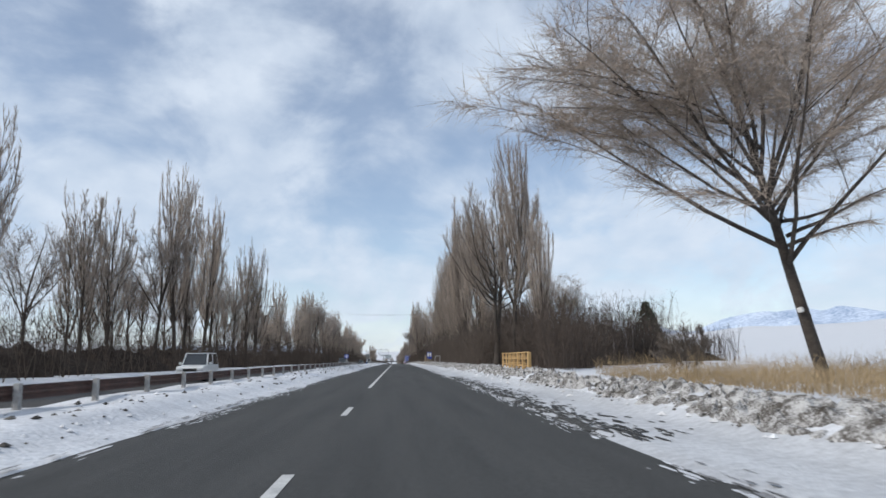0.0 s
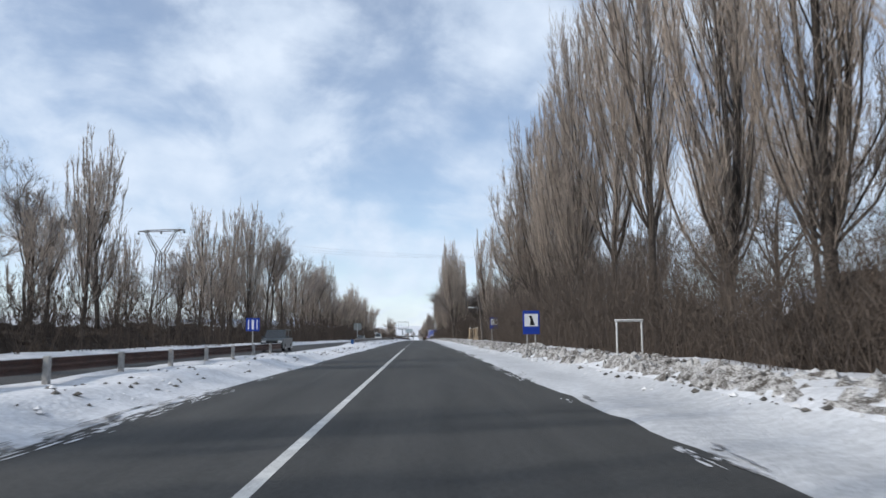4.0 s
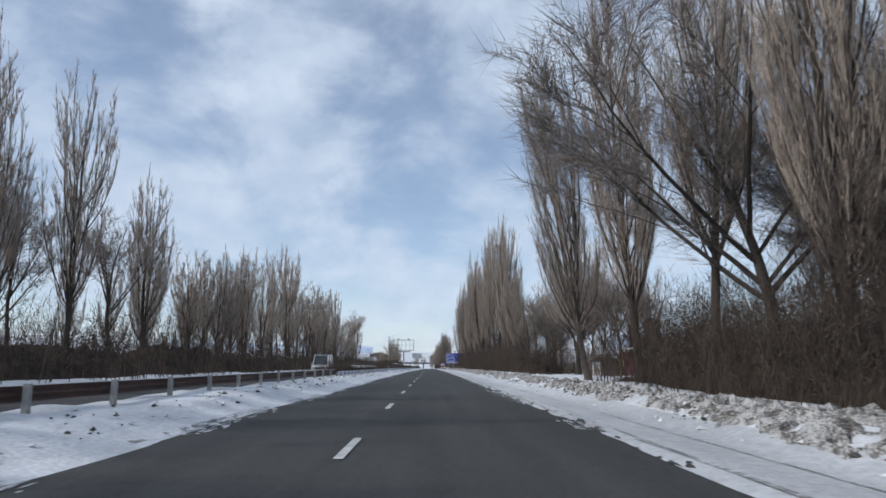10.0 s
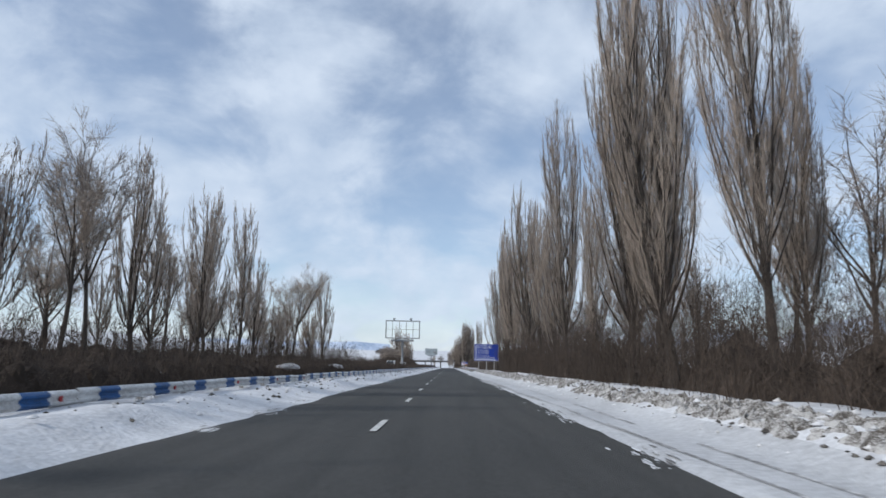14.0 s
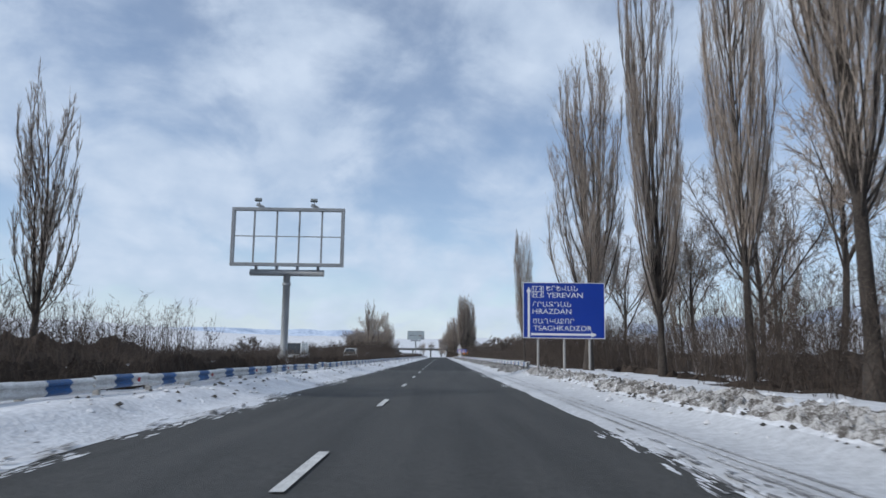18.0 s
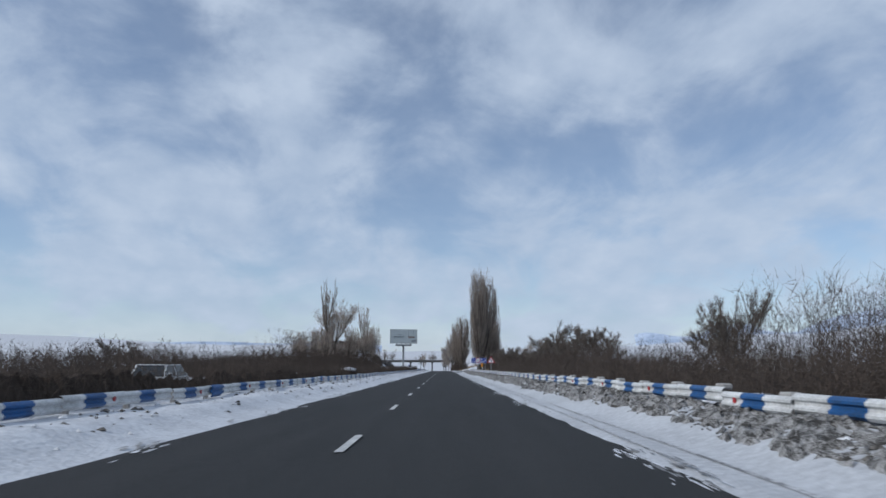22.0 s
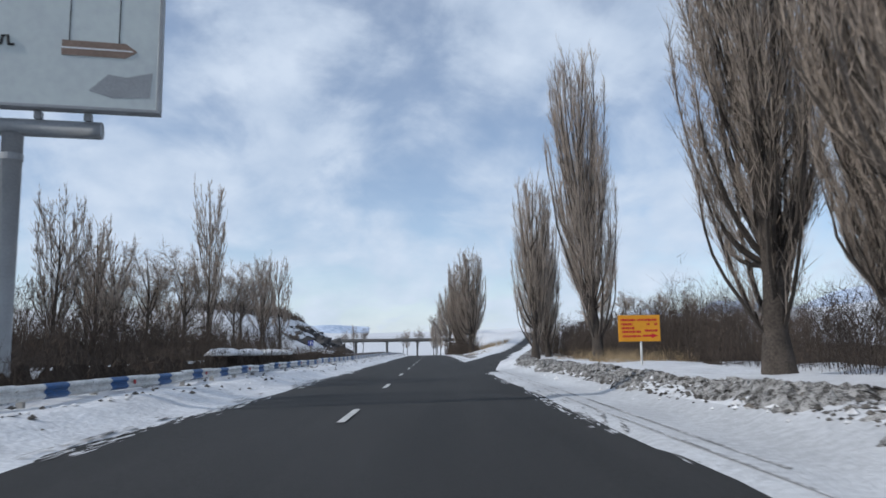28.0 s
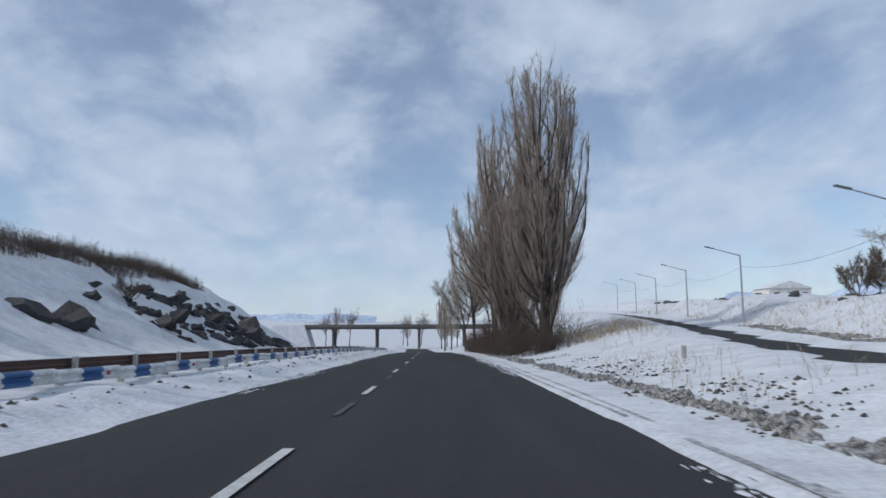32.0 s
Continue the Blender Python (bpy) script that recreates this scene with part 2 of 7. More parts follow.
M_WALL = material("whitewashed_wall", (0.72, 0.71, 0.68), 0.9, 0.8, 0.9, (0.52, 0.50, 0.47), 0.3, 20.0)
M_GREYDOOR = material("grey_metal_door", (0.40, 0.41, 0.40), 0.6, 0.7, 2.0)
M_DARKGLASS = material("dark_window_glass", (0.03, 0.035, 0.04), 0.1, 0.4, 2.0, spec=0.6)
M_MAGENTA = material("faded_magenta_sheet", (0.30, 0.022, 0.13), 0.6, 0.9, 1.2, (0.14, 0.02, 0.06))
M_GREENPAINT = material("grey_green_paint", (0.22, 0.27, 0.24), 0.6, 0.7, 2.0)
M_DARKRED = material("dark_red_panel", (0.20, 0.04, 0.035), 0.7, 0.8, 1.5, (0.10, 0.03, 0.028))
M_BROWNPANEL = material("brown_kiosk_panel", (0.28, 0.20, 0.16), 0.8, 0.7, 1.5)
M_SLATE = material("grey_slate_roof", (0.32, 0.30, 0.29), 0.85, 0.8, 1.5, bump=0.3)
M_TIRE = material("rubber", (0.018, 0.018, 0.018), 0.85, 0.4, 5.0)
M_CARGREY = material("dark_grey_car_paint", (0.045, 0.055, 0.06), 0.3, 0.4, 2.0, spec=0.6)
M_CARWHITE = material("white_van_paint", (0.68, 0.69, 0.69), 0.35, 0.5, 1.5, (0.50, 0.49, 0.47), spec=0.6)
M_CARGLASS = material("car_glass", (0.02, 0.025, 0.03), 0.06, 0.2, 2.0, spec=0.8)
M_CHROME = material("dull_chrome", (0.55, 0.56, 0.57), 0.25, 0.2, 3.0, metal=0.9)
M_HEADLIGHT = material("headlight_lens", (0.60, 0.62, 0.64), 0.12, 0.2, 3.0, spec=0.8)
M_CABLE = material("power_cable", (0.05, 0.05, 0.05), 0.6, 0.2, 3.0)
M_CLOTH = material("white_torn_cloth", (0.70, 0.69, 0.66), 0.9, 0.6, 3.0)
M_PINE = material("pine_needles", (0.035, 0.055, 0.03), 0.9, 0.6, 2.0, island=0.4)
# Distance haze is put into these snow colours as a blue tint.
M_MOUNTAIN_HAZE = material("haze_tinted_snowy_mountain", (0.60, 0.68, 0.80), 0.9, 1.0, 0.006, (0.26, 0.34, 0.48))

# ---------- mesh helpers ----------


def lattice(seed, n=64):
    return np.random.default_rng(seed).random((n, n))


LAT = [lattice(i) for i in range(8)]


def noise2(x, y, scale, k=0):
    """Smooth value noise on arrays, 0 to 1."""
    x, y = np.asarray(x, float) / scale, np.asarray(y, float) / scale
    g, n = LAT[k], 64
    i, j = np.floor(x).astype(int), np.floor(y).astype(int)
    u, v = x - i, y - j
    u, v = u * u * (3 - 2 * u), v * v * (3 - 2 * v)
    a, b, c, d = g[i % n, j % n], g[(i + 1) % n, j % n], g[i % n, (j + 1) % n], g[(i + 1) % n, (j + 1) % n]
    return (a * (1 - u) + b * u) * (1 - v) + (c * (1 - u) + d * u) * v


ROADZ = np.vectorize(road_z)
ROADDX = np.vectorize(road_dx)


def smooth(a, b, x):
    t = np.clip((np.asarray(x, float) - a) / (b - a), 0, 1)
    return t * t * (3 - 2 * t)


# ramp that leaves to the right: y, x, height over the main road's level
RAMP_Y = np.array([770.0, 797, 815, 835, 861, 889, 913, 940, 970, 1000, 1040, 1100])
RAMP_X = np.array([2.2, 4.9, 7.6, 10.7, 15.1, 20.2, 24.4, 28.4, 31.6, 33.4, 34.4, 35.0])
RAMP_Z = np.array([0.0, 0.0, 0.14, 0.45, 0.9, 1.9, 2.8, 3.7, 4.7, 5.5, 6.2, 6.8])
LEVEL_850 = road_z(850)


def ramp_x(y):
    return np.interp(y, RAMP_Y, RAMP_X)


def ramp_z(y):
    y = np.asarray(y, float)
    return np.where(y < 850, ROADZ(y), LEVEL_850) + np.interp(y, RAMP_Y, RAMP_Z)


def edge_right(y):
    return 3.2 + (noise2(y, y * 0 + 3, 9, 1) - 0.5) * 0.12 + (noise2(y, y * 0 + 9, 1.3, 2) - 0.5) * 0.18


def edge_left(y):
    return -4.95 + (noise2(y, y * 0 + 13, 6, 3) - 0.5) * 0.3 + (noise2(y, y * 0 + 5, 1.1, 4) - 0.5) * 0.14


def ground_z(x, y):
    """Height of the snow-covered ground anywhere in the plan."""
    x, y = np.broadcast_arrays(np.asarray(x, float), np.asarray(y, float))
    base = ROADZ(np.clip(y, -200, 1400))
    r = x - ROADDX(y)
    # right verge: flat snow, then a ploughed bank
    er, el = edge_right(y), edge_left(y)
    er = np.where((y > 766) & (y < 796), np.maximum(er, ramp_x(y) + 1.75), er)
    beyond = smooth(er, er + 1.2, r)
    right = np.clip((r - er) * 0.45, -0.05, 0.06)
    rail_zone = smooth(511, 520, y) * (1 - smooth(728, 738, y))
    bank = smooth(4.6, 6.4, r + 0.75 * rail_zone) * (0.42 + 0.22 * noise2(x, y, 4.0, 5)) * (1 - 0.25 * smooth(7.5, 10.0, r))
    bank = bank * (1 - 0.12 * rail_zone) * (1 - smooth(775, 800, y) * (1 - 0.4 * smooth(9, 14, r)))
    right = right + bank * beyond + beyond * smooth(5, 8, r) * (noise2(x, y, 1.7, 6) - 0.5) * 0.14
    # left verge, median and far side
    left = np.clip((el - r) * 0.45, -0.05, 0.05)
    hump = smooth(-5.2, -6.6, r) * (0.26 + 0.12 * noise2(x, y, 3.0, 2)) * (1 - smooth(-8.6, -10.2, r))
    gap = smooth(146, 152, y) * (1 - smooth(188, 196, y))
    hump = hump * (1 - 0.8 * gap)
    left = left + hump + smooth(-5.4, -6.2, r) * (1 - smooth(-8.5, -9.8, r)) * (noise2(x, y, 0.9, 3) - 0.5) * 0.14
    far = smooth(-17.2, -20.0, r) * (0.25 + 0.2 * noise2(x, y, 5.0, 4))
    opp = smooth(-9.8, -10.8, r) * (1 - smooth(-17.0, -18.2, r)) * -0.12
    left = left + far + opp
    z = base + np.where(r > -0.8, right, left)
    # rocky hill on the left near the end
    hill_y = smooth(838, 875, y) * (1 - smooth(955, 985, y))
    hill = smooth(-20.5, -44, r) ** 0.8 * hill_y * (9.2 + 2.2 * smooth(870, 930, y))
    z = z + hill + hill_y * smooth(-21, -26, r) * (noise2(x, y, 4.5, 1) + 0.5 * noise2(x, y, 1.6, 2) - 0.7) * 1.3
    # land right of the ramp and the embankment between ramp and road
    side = r - (ramp_x(y) - ROADDX(y))
    on = smooth(795, 812, y)
    rz = np.interp(y, RAMP_Y, RAMP_Z)
    rise = np.where(y < 850, 0.0, LEVEL_850 - base) + rz
    lift = np.clip(smooth(3.6, 0.0, ramp_x(y) - 2.2 - x) * 0 + np.where(x < ramp_x(y) - 2.3, smooth(4.5, np.maximum(ramp_x(y) - 2.3, 5.0), x), 1.0), 0, 1)
    z = z + on * rise * np.where(r > 3.5, lift, 0.0) * (1 - 0.5 * smooth(60, 160, r))
    mound = np.exp(-(((x - 15) / 7.0) ** 2 + ((y - 985) / 28.0) ** 2)) * 5.2
    bankr = on * smooth(3.4, 9.0, side) * (1.1 + 1.3 * noise2(x, y, 11, 2) + 0.4 * noise2(x, y, 3, 5)) * smooth(800, 850, y) * (1 - 0.6 * smooth(60, 200, r))
    z = z + np.where(r > 4, mound, 0) + bankr
    ramp_cut = on * (np.abs(side) < 1.75)
    z = np.where(ramp_cut, ramp_z(y) - 0.06, z)
    # gentle snowfields further out
    out = smooth(60, 500, np.abs(x)) * (noise2(x, y, 170, 3) * 7.0)
    away = smooth(500, 2600, np.hypot(x, y - 450))
    hillsl = smooth(-350, -1700, x) * (34 + 26 * noise2(x, y, 420, 6))
    hillsr = smooth(350, 2100, x) * (60 + 70 * noise2(x, y, 500, 7))
    ahead = smooth(1350, 3000, y) * (18 + 26 * noise2(x, y, 400, 5))
    return z + out + hillsl + hillsr + ahead + away * 4


def mesh(name, verts, faces, mats, flat=True, index=None):
    me = bpy.data.meshes.new(name)
    me.from_pydata([tuple(v) for v in verts] if not isinstance(verts, np.ndarray) else verts.tolist(), [], faces if isinstance(faces, list) else faces.tolist())
    for m in mats if isinstance(mats, (list, tuple)) else [mats]:
        me.materials.append(m)
    if index is not None:
        me.polygons.foreach_set("material_index", index)
    if not flat:
        me.polygons.foreach_set("use_smooth", [True] * len(me.polygons))
    me.update()
    return me


def part(name, me, parent, label="", m=None):
    """Links a mesh as one object under a thing or a part."""
    ob = new(name, me)
    ob.parent = parent
    if m is not None:
        ob.matrix_basis = m
    if label:
        tagged(ob, label)
    return ob


def thing(name, label, category, m=None, group="", kind="", me=None):
    ob = new(name, me)
    if m is not None:
        ob.matrix_basis = m
    return tagged(ob, label, category, group, kind)


class Geo:
    """Collects boxes, tubes and plates into one mesh."""

    def __init__(self):
        self.v, self.f = [], []

    def add(self, verts, faces):
        o = len(self.v)
        self.v += [tuple(p) for p in verts]
        self.f += [tuple(i + o for i in f) for f in faces]
        return self

    def box(self, c, s, m=None, ch=0.0):
        """A box with centre c and size s; ch chamfers its upright and level edges."""
        bm = bmesh.new()
        bmesh.ops.create_cube(bm, size=1.0)
        for q in bm.verts:
            q.co = Vector((q.co.x * s[0], q.co.y * s[1], q.co.z * s[2]))
        if ch > 0:
            bmesh.ops.bevel(bm, geom=bm.edges[:], offset=min(ch, 0.4 * min(s)), segments=1, affect="EDGES", profile=0.5)
        mm = Matrix.Translation(c) @ (m or Matrix())
        bm.verts.index_update()
        self.add([mm @ q.co for q in bm.verts], [[q.index for q in f.verts] for f in bm.faces])
        bm.free()
        return self

    def tube(self, pts, radii, sides=8, caps=True):
        pts = [Vector(p) for p in pts]
        if isinstance(radii, (int, float)):
            radii = [radii] * len(pts)
        o = len(self.v)
        for i, p in enumerate(pts):
            d = (pts[min(i + 1, len(pts) - 1)] - pts[max(i - 1, 0)]).normalized()
            ref = Vector((1, 0, 0)) if abs(d.x) < 0.8 else Vector((0, 1, 0))
            a = d.cross(ref).normalized()
            b = d.cross(a)
            for k in range(sides):
                t = 2 * math.pi * k / sides
                self.v.append(tuple(p + radii[i] * (math.cos(t) * a + math.sin(t) * b)))
        for i in range(len(pts) - 1):
            for k in range(sides):
                k2 = (k + 1) % sides
                self.f.append((o + i * sides + k, o + i * sides + k2, o + (i + 1) * sides + k2, o + (i + 1) * sides + k))
        if caps:
            self.f.append(tuple(o + k for k in range(sides)))
            self.f.append(tuple(o + (len(pts) - 1) * sides + k for k in reversed(range(sides))))
        return self

    def plate(self, outline, y0, y1):
        """An outline in x, z pushed from y0 to y1."""
        n = len(outline)
        return self.add([(x, y0, z) for x, z in outline] + [(x, y1, z) for x, z in outline],
                        [tuple(range(n)), tuple(range(2 * n - 1, n - 1, -1))] + [(k, k + n, (k + 1) % n + n, (k + 1) % n) for k in range(n)])

    def mesh(self, name, mat, flat=True):
        return mesh(name, self.v, self.f, mat, flat)


def spikes(base, way, length, rad, bend=None):
    """Three-sided tapering twigs. With bend they have a middle ring. Returns vertices, faces and the tips."""
    n = len(base)
    way = way / np.linalg.norm(way, axis=1, keepdims=True)
    ref = np.where(np.abs(way[:, :1]) < 0.7, np.array([[1.0, 0, 0]]), np.array([[0, 1.0, 0]]))
    a = np.cross(way, ref)
    a /= np.linalg.norm(a, axis=1, keepdims=True)
    b = np.cross(way, a)
    ang = np.array([0, 2.0944, 4.18879])
    ring = np.cos(ang)[None, :, None] * a[:, None] + np.sin(ang)[None, :, None] * b[:, None]
    low = base[:, None] + ring * rad[:, None, None]
    tip = base + way * length[:, None]
    if bend is None:
        v = np.concatenate([low, tip[:, None]], 1).reshape(-1, 3)
        o = np.arange(n)[:, None, None] * 4
        f = (o + np.array([[0, 1, 3], [1, 2, 3], [2, 0, 3]])[None]).reshape(-1, 3)
        return v, f.tolist(), tip
    mid = base + way * length[:, None] * 0.5
    tip = tip + bend * length[:, None]
    v = np.concatenate([low, mid[:, None] + ring * rad[:, None, None] * 0.6, tip[:, None]], 1).reshape(-1, 3)
    o = np.arange(n) * 7
    f = []
    for k in range(3):
        k2 = (k + 1) % 3
        f += np.stack([o + k, o + k2, o + 3 + k2, o + 3 + k], 1).tolist()
        f += np.stack([o + 3 + k, o + 3 + k2, o + 6], 1).tolist()
    return v, f, tip


def blades(base, way, length, width, rng):
    """The finest twigs, one slender tapering sliver each, turned at random."""
    n = len(base)
    way = way / np.linalg.norm(way, axis=1, keepdims=True)
    a = np.cross(way, rng.normal(0, 1, (n, 3)))
    a /= np.linalg.norm(a, axis=1, keepdims=True) + 1e-9
    a = a * (width * 0.5)[:, None]
    v = np.stack([base - a, base + a, base + way * length[:, None]], 1).reshape(-1, 3)
    return v, (np.arange(n)[:, None] * 3 + np.arange(3)[None]).tolist()


def joined(parts_):
    vs, fs, o = [], [], 0
    for v, f in parts_:
        vs.append(np.asarray(v, float))
        fs += [tuple(i + o for i in q) for q in f]
        o += len(v)
    return np.concatenate(vs), fs


def lumps(pos, size, rng, squash=0.6):
    """Rough little clods, eight-cornered and uneven."""
    n = len(pos)
    dirs = np.array([[1, 0, 0], [0.3, 0.9, 0], [-0.8, 0.5, 0], [-0.7, -0.7, 0], [0.5, -0.85, 0], [0.1, 0.1, 1], [0, 0, -0.5]], float)
    turn = rng.random(n) * 6.283
    c, s = np.cos(turn), np.sin(turn)
    d = dirs[None] * (0.65 + 0.7 * rng.random((n, 7, 1)))
    x = d[..., 0] * c[:, None] - d[..., 1] * s[:, None]
    y = d[..., 0] * s[:, None] + d[..., 1] * c[:, None]
    v = np.stack([x, y, d[..., 2] * squash], -1) * size[:, None, None] + pos[:, None]
    tri = [[k, (k + 1) % 5, 5] for k in range(5)] + [[(k + 1) % 5, k, 6] for k in range(5)]
    f = (np.arange(n)[:, None, None] * 7 + np.array(tri)[None]).reshape(-1, 3)
    return v.reshape(-1, 3), f.tolist()


# ---------- trees ----------


def limb(rng, p, d, length, r0, r1, steps, rise, wob):
    pts, rad = [Vector(p)], [r0]
    d = Vector(d).normalized()
    for i in range(steps):
        d = (d + Vector((0, 0, rise)) + Vector(rng.normal(0, wob, 3))).normalized()
        pts.append(pts[-1] + d * (length / steps))
        rad.append(r0 + (r1 - r0) * (i + 1) / steps)
    return pts, rad


def along(pts, t):
    f = min(max(t, 0.0), 0.999) * (len(pts) - 1)
    i = int(f)
    return pts[i].lerp(pts[i + 1], f - i), (pts[i + 1] - pts[i]).normalized()


def crown_mesh(name, rng, limbs, carriers, twig_mat, n2, n3, len2, len3, r2, r3, spread2, spread3, lift, lo=0.15):
    """Limbs, branches on the carriers and twigs on the branches; carriers are (points, weight)."""
    base, way, ln = [], [], []
    tot = sum(w for _, w in carriers)
    for pts, w in carriers:
        for _ in range(max(3, int(n2 * w / tot))):
            t = lo + (1 - lo) * rng.random() ** 0.8
            p, d = along(pts, t)
            a = rng.random() * 6.283
            side = Vector((math.cos(a), math.sin(a), 0))
            q = (d + side * spread2 * (0.5 + rng.random()) + Vector((0, 0, lift))).normalized()
            base.append(tuple(p))
            way.append(tuple(q))
            ln.append(len2 * (0.45 + 0.9 * rng.random()) * (1.15 - 0.6 * t))
    base, way, ln = np.array(base), np.array(way), np.array(ln)
    v2, f2, _ = spikes(base, way, ln, r2 * (0.7 + 0.6 * rng.random(len(base))))
    idx = np.repeat(np.arange(len(base)), n3)
    t = 0.1 + 0.9 * rng.random(len(idx))
    wn = way[idx] / np.linalg.norm(way[idx], axis=1, keepdims=True)
    b3 = base[idx] + wn * (ln[idx] * t)[:, None]
    w3 = wn + rng.normal(0, spread3, (len(idx), 3)) + np.array([0, 0, lift * 0.8])
    v3, f3 = blades(b3, w3, len3 * (0.4 + rng.random(len(idx))), np.full(len(idx), r3 * 2.6), rng)
    nl = len(limbs.f)
    v, f = joined([(np.array(limbs.v), limbs.f), (v2, f2), (v3, f3)])
    return mesh(name, v, f, [M_BARK, twig_mat], index=[0] * nl + [1] * (len(f) - nl))


# outline of a columnar crown: share of the crown's height, share of its half width
SPINDLE = ([0.0, 0.07, 0.18, 0.34, 0.52, 0.70, 0.84, 0.93, 0.985, 1.0], [0.10, 0.42, 0.74, 0.97, 1.0, 0.94, 0.82, 0.70, 0.54, 0.34])
FAN = ([0.0, 0.08, 0.22, 0.42, 0.62, 0.80, 0.92, 1.0], [0.12, 0.42, 0.78, 1.0, 1.0, 0.86, 0.58, 0.18])


def poplar_meshes(seed, h, width, limbs, branches, twigs, blade, clean=0.16, top=0.8, stems=1, outline=SPINDLE, thick=1.0, sides=8, feather=1.0):
    """An upswept bare tree: a trunk, steep limbs that bow out to a smooth outline, branches on them, and fine upright twigs."""
    rng = np.random.default_rng(seed)
    trunk, g = Geo(), Geo()
    wave = rng.random(3) * 6.283

    def env(t, a=0.0):
        u = (np.asarray(t) - clean * 0.75) / (1 - clean * 0.75)
        lobes = 1 + 0.10 * np.sin(a * 2 + wave[0]) + 0.08 * np.sin(np.asarray(t) * 17 + a * 3 + wave[1])
        return np.interp(u, outline[0], outline[1]) * width / 2 * lobes

    carriers = []
    r0 = 0.0098 * h * thick
    for s in range(stems):
        start = Vector((0, 0, -0.4)) if s == 0 else axis[2].copy()
        hh = h * (0.90 if s == 0 else 0.72 + 0.16 * rng.random())
        away = rng.random() * 6.283
        d0 = Vector((rng.normal(0, 0.02), rng.normal(0, 0.02), 1)) if s == 0 else Vector((0.16 * math.cos(away), 0.16 * math.sin(away), 1))
        pts, _ = limb(rng, start, d0, hh - start.z, r0, 0.01, 12, 0.10, 0.028)
        k0 = 1.0 if s == 0 else 0.6
        rad = [max(0.012, r0 * k0 * (1 - k / 12) ** 1.15) for k in range(13)]
        if s == 0:
            rad[0] *= 1.45
            axis = pts
        (trunk if s == 0 else g).tube(pts, rad, sides)
        carriers.append((pts, 1.6, clean * 1.1))
        n1 = limbs // stems
        for i in range(n1):
            e = clean + 0.16 + (0.94 - clean - 0.16) * ((i + rng.random()) / n1) ** 0.75
            ze = h * e * (1.0 if s == 0 else 0.93)
            zs = min(max(ze - h * (0.20 + 0.30 * rng.random()), clean * h * (0.95 + 0.25 * rng.random())), top * h)
            p, _ = along(pts, max(0.02, (zs - start.z) / (hh - start.z)))
            a = i * 2.4 + rng.normal(0, 0.5)
            far = float(env(ze / h, a)) * (0.30 + 0.70 * rng.random() ** 0.6)
            side = Vector((math.cos(a), math.sin(a), 0))
            lp, lr = [p], [max(0.022, r0 * (0.13 + 0.17 * rng.random()) * (1.08 - zs / h))]
            wob = Vector((0, 0, 0))
            for k in range(1, 8):
                q = k / 7
                wob = wob + Vector((rng.normal(0, 0.045), rng.normal(0, 0.045), 0)) * (h / 22)
                z = p.z + (ze - p.z) * q ** 1.1
                r = min(far * (1 - (1 - q) ** 1.9), float(env(z / h, a)))
                c = p.lerp(Vector((0, 0, z)), 0.5 * q)
                lp.append(Vector((c.x, c.y, z)) + side * r + wob)
                lr.append(lr[0] * (1 - q) ** 0.8 + 0.008)
            g.tube(lp, lr, 4, caps=False)
            carriers.append((lp, 1.0, 0.10))
    # branches on the limbs
    base, way = [], []
    tot = sum(w for _, w, _ in carriers)
    for pts, w, lo in carriers:
        for _ in range(int(branches * w / tot) + 1):
            t = lo + (1 - lo) * rng.random() ** 0.8
            p, d = along(pts, t)
            a = rng.random() * 6.283
            side = Vector((math.cos(a), math.sin(a), 0)) + Vector((p.x, p.y, 0)).normalized() * 0.4
            base.append(tuple(p))
            way.append(tuple(d * 0.8 + side * (0.16 + 0.36 * rng.random()) * feather + Vector((0, 0, 0.5))))
    base, way = np.array(base), np.array(way)
    n = len(base)
    zt = np.clip(base[:, 2] / h, 0, 1)
    ln = h * (0.045 + 0.085 * rng.random(n)) * (1.15 - 0.55 * zt)
    ln = np.minimum(ln, np.maximum(1.0 * h - base[:, 2], 0.015 * h))
    turn = np.arctan2(base[:, 1], base[:, 0])
    room = np.clip((env(np.clip(zt + ln / h, 0, 0.99), turn) * 1.08 - np.hypot(base[:, 0], base[:, 1])) / ln, 0.02, 1.0)
    way[:, :2] *= np.minimum(1.0, room / (np.hypot(way[:, 0], way[:, 1]) + 1e-6))[:, None]
    v2, f2, _ = spikes(base, way, ln, blade * 0.55 * (0.8 + 0.6 * rng.random(n)))
    idx = np.repeat(np.arange(n), twigs)
    m = len(idx)
    t = 0.08 + 0.92 * rng.random(m)
    wn = way[idx] / np.linalg.norm(way[idx], axis=1, keepdims=True)
    b3 = base[idx] + wn * (ln[idx] * t)[:, None]
    w3 = wn * 0.5 + rng.normal(0, 0.21 * feather, (m, 3)) + np.array([0, 0, 0.6])
    v3, f3 = blades(b3, w3, h * (0.016 + 0.034 * rng.random(m)) * (1.1 - 0.45 * zt[idx]), blade * (0.7 + 0.6 * rng.random(m)), rng)
    nl = len(g.f)
    v, f = joined([(np.array(g.v), g.f), (v2, f2), (v3, f3)])
    return trunk.mesh("trunk", M_BARK, flat=False), mesh("crown", v, f, [M_BARK, M_TWIG], index=[0] * nl + [1] * (len(f) - nl))


